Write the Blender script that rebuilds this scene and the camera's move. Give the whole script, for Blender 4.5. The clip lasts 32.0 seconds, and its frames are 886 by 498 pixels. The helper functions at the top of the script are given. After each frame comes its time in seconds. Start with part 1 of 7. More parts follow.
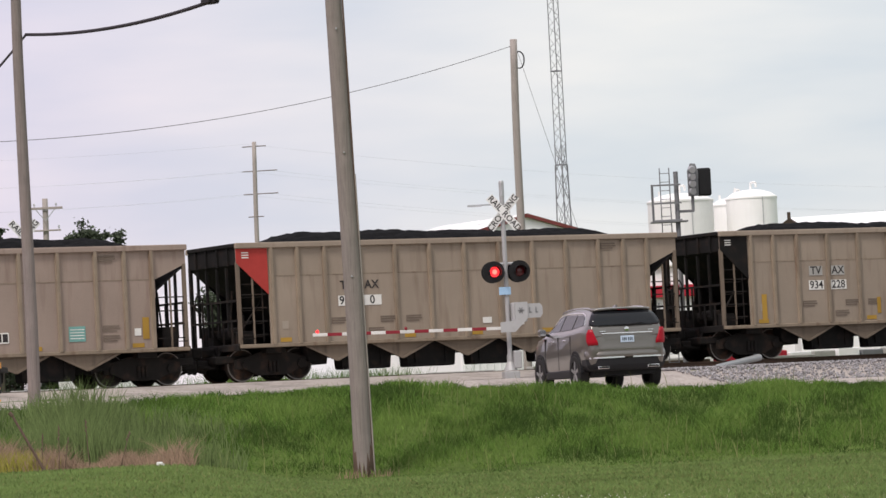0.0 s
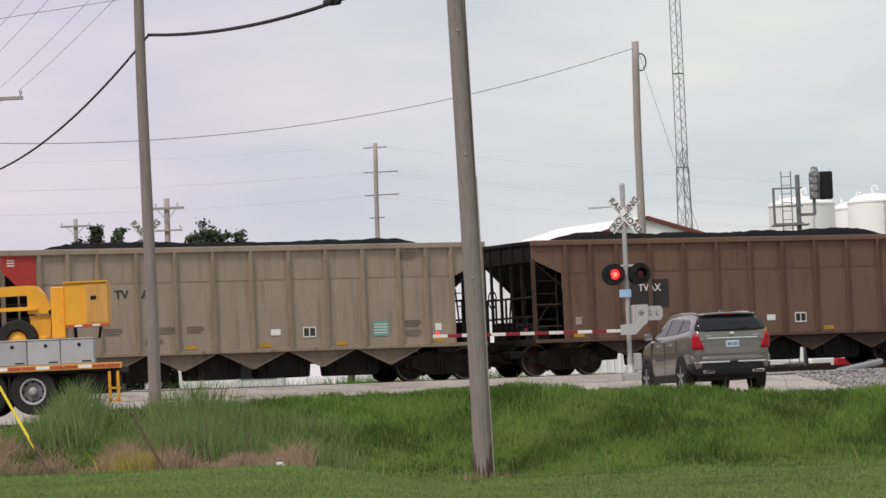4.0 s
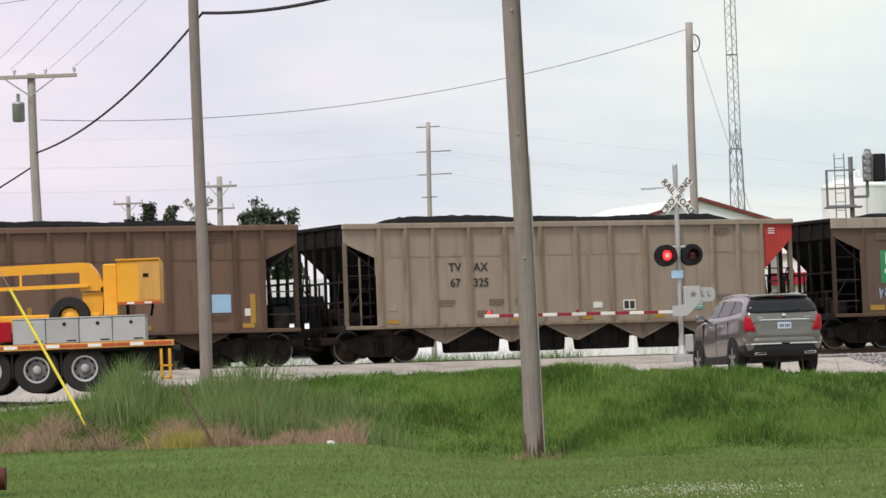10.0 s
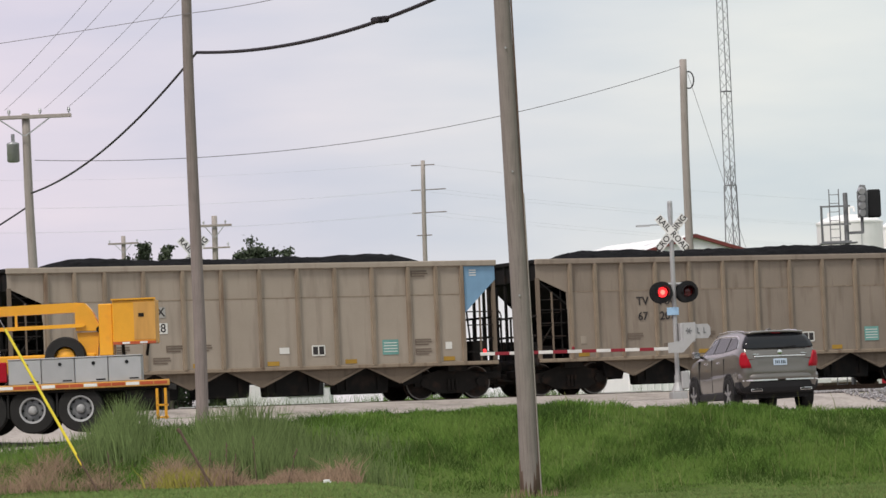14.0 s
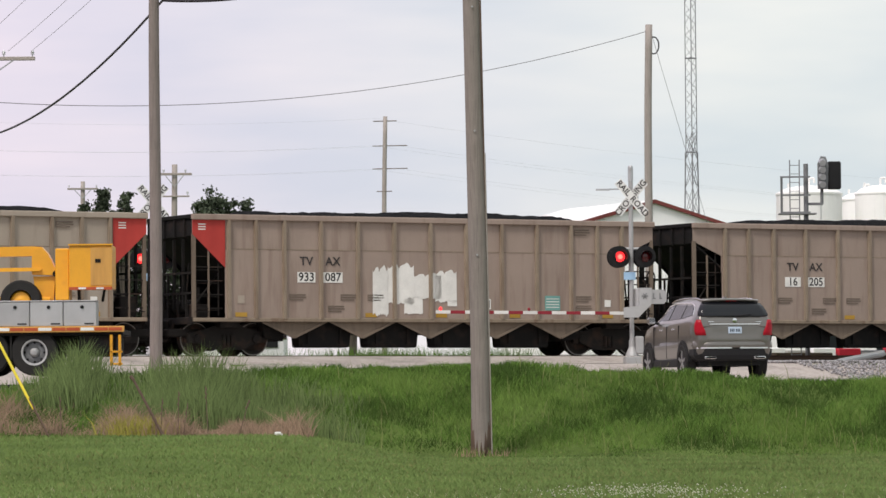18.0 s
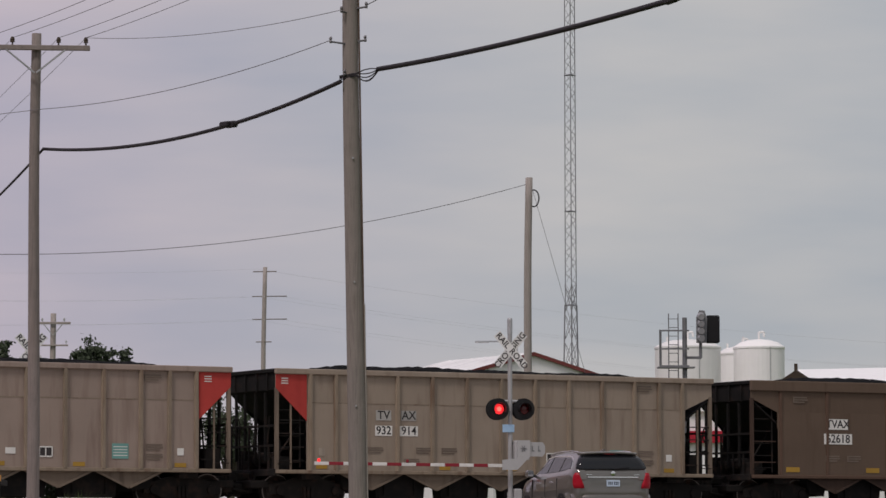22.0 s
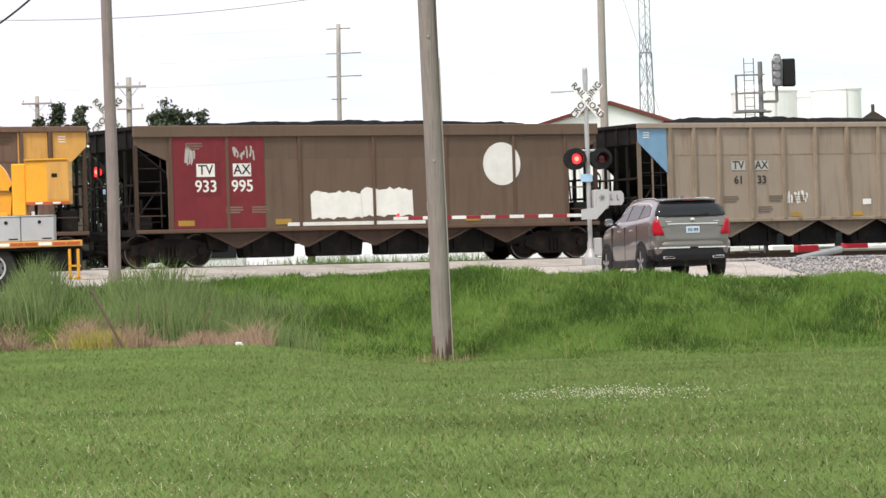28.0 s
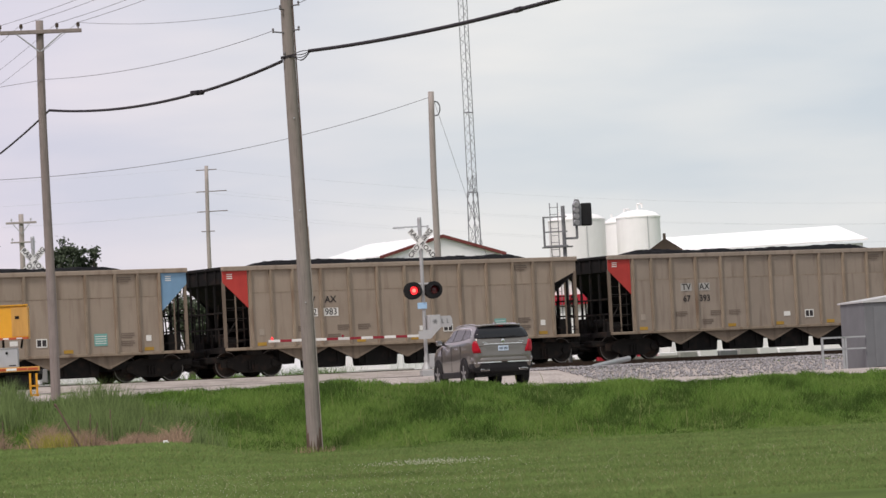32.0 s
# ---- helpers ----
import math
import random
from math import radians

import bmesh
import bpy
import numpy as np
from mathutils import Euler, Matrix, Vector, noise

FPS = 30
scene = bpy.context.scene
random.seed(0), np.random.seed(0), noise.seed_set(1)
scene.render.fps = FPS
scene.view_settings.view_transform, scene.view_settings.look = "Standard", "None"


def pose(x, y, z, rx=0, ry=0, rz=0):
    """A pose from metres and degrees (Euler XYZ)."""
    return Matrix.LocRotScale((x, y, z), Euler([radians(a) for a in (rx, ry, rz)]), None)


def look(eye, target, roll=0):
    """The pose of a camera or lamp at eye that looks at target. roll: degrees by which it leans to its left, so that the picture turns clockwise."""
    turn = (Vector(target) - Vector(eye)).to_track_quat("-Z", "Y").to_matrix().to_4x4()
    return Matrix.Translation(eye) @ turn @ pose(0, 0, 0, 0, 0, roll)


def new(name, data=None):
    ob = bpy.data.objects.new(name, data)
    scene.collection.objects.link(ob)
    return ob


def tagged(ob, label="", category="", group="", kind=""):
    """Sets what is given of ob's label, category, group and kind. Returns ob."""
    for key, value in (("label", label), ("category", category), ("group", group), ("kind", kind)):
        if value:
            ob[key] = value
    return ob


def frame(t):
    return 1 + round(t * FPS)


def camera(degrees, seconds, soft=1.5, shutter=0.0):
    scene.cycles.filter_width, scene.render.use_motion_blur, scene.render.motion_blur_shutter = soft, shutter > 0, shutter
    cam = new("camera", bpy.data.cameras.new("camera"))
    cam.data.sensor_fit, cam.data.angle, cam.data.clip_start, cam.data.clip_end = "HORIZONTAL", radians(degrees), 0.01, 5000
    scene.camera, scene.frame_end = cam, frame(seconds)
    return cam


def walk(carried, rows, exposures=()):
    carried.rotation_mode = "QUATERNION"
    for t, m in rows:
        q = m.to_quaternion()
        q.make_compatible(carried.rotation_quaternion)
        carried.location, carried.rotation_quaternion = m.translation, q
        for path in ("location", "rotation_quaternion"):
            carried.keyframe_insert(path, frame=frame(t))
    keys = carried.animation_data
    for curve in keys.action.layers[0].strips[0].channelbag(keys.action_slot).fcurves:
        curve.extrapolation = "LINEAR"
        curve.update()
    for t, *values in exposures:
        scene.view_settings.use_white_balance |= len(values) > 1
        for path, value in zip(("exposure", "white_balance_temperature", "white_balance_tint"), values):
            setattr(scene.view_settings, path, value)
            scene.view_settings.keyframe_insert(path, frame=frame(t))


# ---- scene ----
EYE_Z = -1.48
FOV = 12.783
AIM = [
    (0.0, 0.00, 0.00, -2.271, 2.530, -2.964),
    (0.5, 0.00, 0.00, -2.216, 2.462, -2.793),
    (1.0, 0.00, 0.00, -2.105, 2.580, -2.993),
    (1.5, 0.00, 0.00, -1.712, 2.744, -3.062),
    (2.0, 0.00, 0.00, -1.575, 2.852, -3.040),
    (2.5, 0.00, 0.00, -1.557, 3.012, -3.058),
    (3.0, 0.00, 0.00, -0.753, 2.713, -2.220),
    (3.5, 0.00, 0.00, -0.693, 2.637, -2.401),
    (5.5, 0.00, 0.00, -0.219, 2.580, -2.780),
    (6.0, 0.00, 0.00, 0.000, 2.487, -2.200),
    (6.5, 0.00, 0.00, 0.207, 2.484, -1.611),
    (7.0, 0.00, 0.00, 0.057, 2.434, -1.725),
    (7.5, 0.00, 0.00, -0.100, 2.496, -1.794),
    (8.0, 0.00, 0.00, -0.111, 2.554, -1.666),
    (8.5, 0.00, 0.00, 0.004, 2.383, -1.644),
    (9.0, 0.00, 0.00, 0.073, 2.243, -1.638),
    (9.5, 0.00, 0.00, 0.193, 2.326, -1.693),
    (10.0, 0.00, 0.00, 0.241, 2.375, -2.144),
    (10.5, 0.00, 0.00, 0.459, 2.311, -2.071),
    (11.0, 0.00, 0.00, 0.583, 2.285, -2.116),
    (11.5, 0.00, 0.00, 0.514, 2.277, -2.187),
    (12.0, 0.00, 0.00, 0.479, 2.286, -2.358),
    (12.5, 0.00, 0.00, 0.591, 2.473, -2.735),
    (13.0, 0.00, 0.00, 0.542, 2.504, -2.459),
    (13.5, 0.00, 0.00, 0.358, 2.714, -2.654),
    (14.0, 0.00, 0.00, 0.150, 2.924, -2.453),
    (14.5, 0.00, 0.00, -0.104, 3.069, -2.495),
    (15.0, 0.00, 0.00, -0.268, 2.854, -1.269),
    (15.5, 0.00, 0.00, -0.354, 2.501, -0.496),
    (17.5, 0.00, 0.00, -0.430, 2.341, -0.216),
    (18.0, 0.00, 0.00, -0.435, 2.292, -0.452),
    (18.5, 0.00, 0.00, -0.565, 2.288, -0.764),
    (19.0, 0.00, 0.00, -0.645, 2.481, -1.000),
    (19.5, 0.00, 0.00, -0.806, 2.735, -0.987),
    (20.0, 0.00, 0.00, -1.733, 3.502, -1.461),
    (20.5, 0.00, 0.00, -1.949, 4.163, -1.192),
    (21.0, 0.00, 0.00, -1.381, 4.725, -0.978),
    (21.5, 0.00, 0.00, -2.212, 4.720, 0.004),
    (22.0, 0.00, 0.00, -2.194, 4.477, -0.122),
    (22.5, 0.00, 0.00, -2.051, 3.405, 0.282),
    (23.0, 0.00, 0.00, -2.223, 3.431, -0.074),
    (23.5, 0.00, 0.00, -2.505, 3.148, -0.634),
    (24.0, 0.00, 0.00, -2.963, 2.762, -0.530),
    (24.5, 0.00, 0.00, -3.022, 1.924, -0.377),
    (26.5, 0.00, 0.00, -3.716, 1.628, -1.960),
    (27.0, 0.00, 0.00, -3.376, 1.470, -1.297),
    (27.5, 0.00, 0.00, -2.162, 1.196, -1.681),
    (28.0, 0.00, 0.00, -1.025, 0.916, -1.830),
    (28.5, 0.00, 0.00, -1.202, 1.828, -2.226),
    (29.0, -0.03, -0.67, -1.437, 2.008, -1.888),
    (29.5, -0.20, -4.34, -1.823, 2.275, -1.535),
    (30.0, -0.34, -7.82, -1.891, 2.267, -1.951),
    (30.5, -0.41, -9.87, -2.008, 2.390, -2.425),
    (31.0, -0.40, -9.88, -2.562, 2.412, -2.552),
    (31.5, -0.47, -11.31, -3.193, 2.479, -2.759),
    (31.6, -0.60, -14.54, -3.219, 2.445, -2.803),
    (31.7, -0.73, -17.77, -3.245, 2.411, -2.848),
    (31.8, -0.87, -21.01, -3.272, 2.378, -2.892),
    (31.9, -1.00, -24.24, -3.298, 2.344, -2.937),
    (32.0, -1.13, -27.47, -3.324, 2.310, -2.981),
]


def aim(dx, dy, yaw, pitch, roll):
    return pose(dx, dy, EYE_Z, 90 + pitch, 0, yaw) @ pose(0, 0, 0, 0, 0, roll)


cam = camera(FOV, 32.0, soft=1.5, shutter=0.0)
walk(cam, [(t, aim(dx, dy, yaw, pitch, roll)) for t, dx, dy, yaw, pitch, roll in AIM],
     exposures=[(0, 0.04, 6500, 12), (1.5, 0, 6500, 12), (3, -0.13, 6500, 11), (6, 0, 6500, 8), (9, 0.13, 6500, 6), (13, 0.14, 6500, 6), (15, -0.24, 6500, 10), (18, 0.06, 6500, 9), (19.5, 0.04, 6500, 10), (20.5, -0.38, 6500, 12), (21, -0.64, 6500, 14), (21.7, -0.78, 6500, 15), (22.2, -0.73, 6500, 15), (23, -0.45, 6500, 14), (24, -0.27, 6500, 12), (24.5, 0, 6500, 11), (26.5, 0.56, 6500, 6), (28, 0.57, 6500, 6), (29, 0.35, 6500, 7), (30.5, 0.13, 6500, 8), (32, -0.04, 6500, 12)])

# ---- world and sun: bright overcast, sun veiled, high behind the camera's left shoulder ----
SUN_EL, SUN_AZ = 52.0, 212.0  # azimuth clockwise from +y
world = bpy.data.worlds.new("overcast_sky")
scene.world = world
world.use_nodes = True
wn, wl = world.node_tree.nodes, world.node_tree.links
wn.clear()
sky = wn.new("ShaderNodeTexSky")
sky.sky_type, sky.sun_disc = "NISHITA", False
sky.sun_elevation, sky.sun_rotation = radians(SUN_EL), radians(SUN_AZ)
sky.dust_density = 3.0
bg_sky, bg_cloud, mixer, wout = wn.new("ShaderNodeBackground"), wn.new("ShaderNodeBackground"), wn.new("ShaderNodeMixShader"), wn.new("ShaderNodeOutputWorld")
bg_sky.inputs[1].default_value = 0.11
wtc, wmap, wnoise, wramp = wn.new("ShaderNodeTexCoord"), wn.new("ShaderNodeMapping"), wn.new("ShaderNodeTexNoise"), wn.new("ShaderNodeValToRGB")
wmap.inputs["Scale"].default_value = (5.0, 5.0, 22.0)
wnoise.inputs["Scale"].default_value, wnoise.inputs["Detail"].default_value = 1.0, 5.0
wramp.color_ramp.elements[0].position, wramp.color_ramp.elements[1].position = 0.38, 0.62
wramp.color_ramp.elements[0].color = (0.705, 0.73, 0.79, 1)
wramp.color_ramp.elements[1].color = (0.945, 0.89, 0.875, 1)
wl.new(wtc.outputs["Generated"], wmap.inputs[0])
wl.new(wmap.outputs[0], wnoise.inputs["Vector"])
wl.new(wnoise.outputs[0], wramp.inputs[0])
wsep, wrange, wtint = wn.new("ShaderNodeSeparateXYZ"), wn.new("ShaderNodeMapRange"), wn.new("ShaderNodeMix")
wtint.data_type, wtint.blend_type = "RGBA", "MULTIPLY"
wtone = wn.new("ShaderNodeMix")
wtone.data_type = "RGBA"
wtone.inputs[6].default_value, wtone.inputs[7].default_value = (1.034, 0.94, 1.056, 1), (0.945, 1.01, 1.0, 1)
wrange.inputs["From Min"].default_value, wrange.inputs["From Max"].default_value = -0.14, 0.10
wrange.interpolation_type = "SMOOTHSTEP"
wl.new(wtc.outputs["Generated"], wsep.inputs[0])
wl.new(wsep.outputs["X"], wrange.inputs[0])
wl.new(wrange.outputs[0], wtone.inputs[0])
wtint.inputs[0].default_value = 1.0
wl.new(wramp.outputs[0], wtint.inputs[6])
wl.new(wtone.outputs[2], wtint.inputs[7])
wl.new(wtint.outputs[2], bg_cloud.inputs[0])
bg_cloud.inputs[1].default_value = 1.0
wl.new(sky.outputs[0], bg_sky.inputs[0])
mixer.inputs[0].default_value = 0.9
wl.new(bg_sky.outputs[0], mixer.inputs[1])
wl.new(bg_cloud.outputs[0], mixer.inputs[2])
wl.new(mixer.outputs[0], wout.inputs[0])

sun_data = bpy.data.lights.new("sun", "SUN")
sun_data.energy, sun_data.angle, sun_data.color = 2.4, radians(12), (1.0, 0.95, 0.88)
sun = new("sun", sun_data)
saz, sel = radians(SUN_AZ), radians(SUN_EL)
sun.matrix_basis = look((0, 0, 60), (-60 * math.sin(saz) * math.cos(sel), -60 * math.cos(saz) * math.cos(sel), 60 - 60 * math.sin(sel)))


# ---- materials ----
def mat(name, base, rough=0.7, metal=0.0, var=0.18, scale=3.0, fine=45.0, bump=0.15, streak=0.0, stain=None, island=0.0, obvar=0.1, emit=0.0, coat=0.0, spec=None):
    """Two noise scales on a base colour, optional upright streaks, stains, change per object and per island."""
    m = bpy.data.materials.new(name)
    m.use_nodes = True
    if max(base) < 0.6 and not emit:  # darker base for all but pale and glowing colours, offsetting the stronger sun
        base = tuple(c * 0.83 for c in base)
        stain = stain and (tuple(c * 0.83 for c in stain[0]), stain[1])
    nt = m.node_tree
    n, l = nt.nodes, nt.links
    bsdf = n["Principled BSDF"]
    bsdf.inputs["Roughness"].default_value, bsdf.inputs["Metallic"].default_value = rough, metal
    bsdf.inputs["Coat Weight"].default_value = coat
    bsdf.inputs["Specular IOR Level"].default_value = spec if spec is not None else (0.5 if rough < 0.5 else 0.18)
    tc, info, add = n.new("ShaderNodeTexCoord"), n.new("ShaderNodeObjectInfo"), n.new("ShaderNodeVectorMath")
    scl = n.new("ShaderNodeVectorMath")
    scl.operation = "SCALE"
    scl.inputs[0].default_value = (37.0, 51.0, 23.0)
    l.new(info.outputs["Random"], scl.inputs["Scale"])
    l.new(tc.outputs["Object"], add.inputs[0])
    l.new(scl.outputs[0], add.inputs[1])
    big, small = n.new("ShaderNodeTexNoise"), n.new("ShaderNodeTexNoise")
    big.inputs["Scale"].default_value, big.inputs["Detail"].default_value = scale, 4.0
    small.inputs["Scale"].default_value, small.inputs["Detail"].default_value = fine, 3.0
    l.new(add.outputs[0], big.inputs["Vector"])
    l.new(add.outputs[0], small.inputs["Vector"])

    def math_node(op, a, b):
        q = n.new("ShaderNodeMath")
        q.operation = op
        for i, v in enumerate((a, b)):
            if isinstance(v, (int, float)):
                q.inputs[i].default_value = v
            else:
                l.new(v, q.inputs[i])
        return q.outputs[0]

    f = math_node("ADD", math_node("MULTIPLY", big.outputs[0], 0.65), math_node("MULTIPLY", small.outputs[0], 0.35))
    if streak:
        mp, st = n.new("ShaderNodeMapping"), n.new("ShaderNodeTexNoise")
        mp.inputs["Scale"].default_value = (2.4, 2.4, 0.3) if bump < 0.45 else (18.0, 18.0, 0.4)
        st.inputs["Scale"].default_value, st.inputs["Detail"].default_value = 1.6, 4.0
        l.new(add.outputs[0], mp.inputs[0])
        l.new(mp.outputs[0], st.inputs["Vector"])
        f = math_node("ADD", math_node("MULTIPLY", f, 1 - streak), math_node("MULTIPLY", st.outputs[0], streak))
    g = math_node("MULTIPLY", math_node("SUBTRACT", f, 0.5), 4.0 * var)
    if obvar:
        g = math_node("ADD", g, math_node("MULTIPLY", math_node("SUBTRACT", info.outputs["Random"], 0.5), 2 * obvar))
    if island:
        geo = n.new("ShaderNodeNewGeometry")
        g = math_node("ADD", g, math_node("MULTIPLY", math_node("SUBTRACT", geo.outputs["Random Per Island"], 0.5), 2 * island))
    g = math_node("MAXIMUM", math_node("ADD", g, 1.0), 0.05)
    col = n.new("ShaderNodeVectorMath")
    col.operation = "SCALE"
    col.inputs[0].default_value = base
    l.new(g, col.inputs["Scale"])
    out = col.outputs[0]
    if stain:
        ramp, mixc = n.new("ShaderNodeMapRange"), n.new("ShaderNodeMix")
        mixc.data_type = "RGBA"
        ramp.inputs["From Min"].default_value, ramp.inputs["From Max"].default_value = 0.52, 0.72
        l.new(big.outputs[0] if not streak else st.outputs[0], ramp.inputs[0])
        amount = math_node("MULTIPLY", ramp.outputs[0], stain[1])
        l.new(amount, mixc.inputs[0])
        l.new(out, mixc.inputs[6])
        mixc.inputs[7].default_value = (*stain[0], 1)
        out = mixc.outputs[2]
    l.new(out, bsdf.inputs["Base Color"])
    if bump:
        bn = n.new("ShaderNodeBump")
        bn.inputs["Strength"].default_value, bn.inputs["Distance"].default_value = bump, 0.02
        l.new(f, bn.inputs["Height"])
        l.new(bn.outputs[0], bsdf.inputs["Normal"])
    if emit:
        bsdf.inputs["Emission Color"].default_value, bsdf.inputs["Emission Strength"].default_value = (*base, 1), emit
    return m


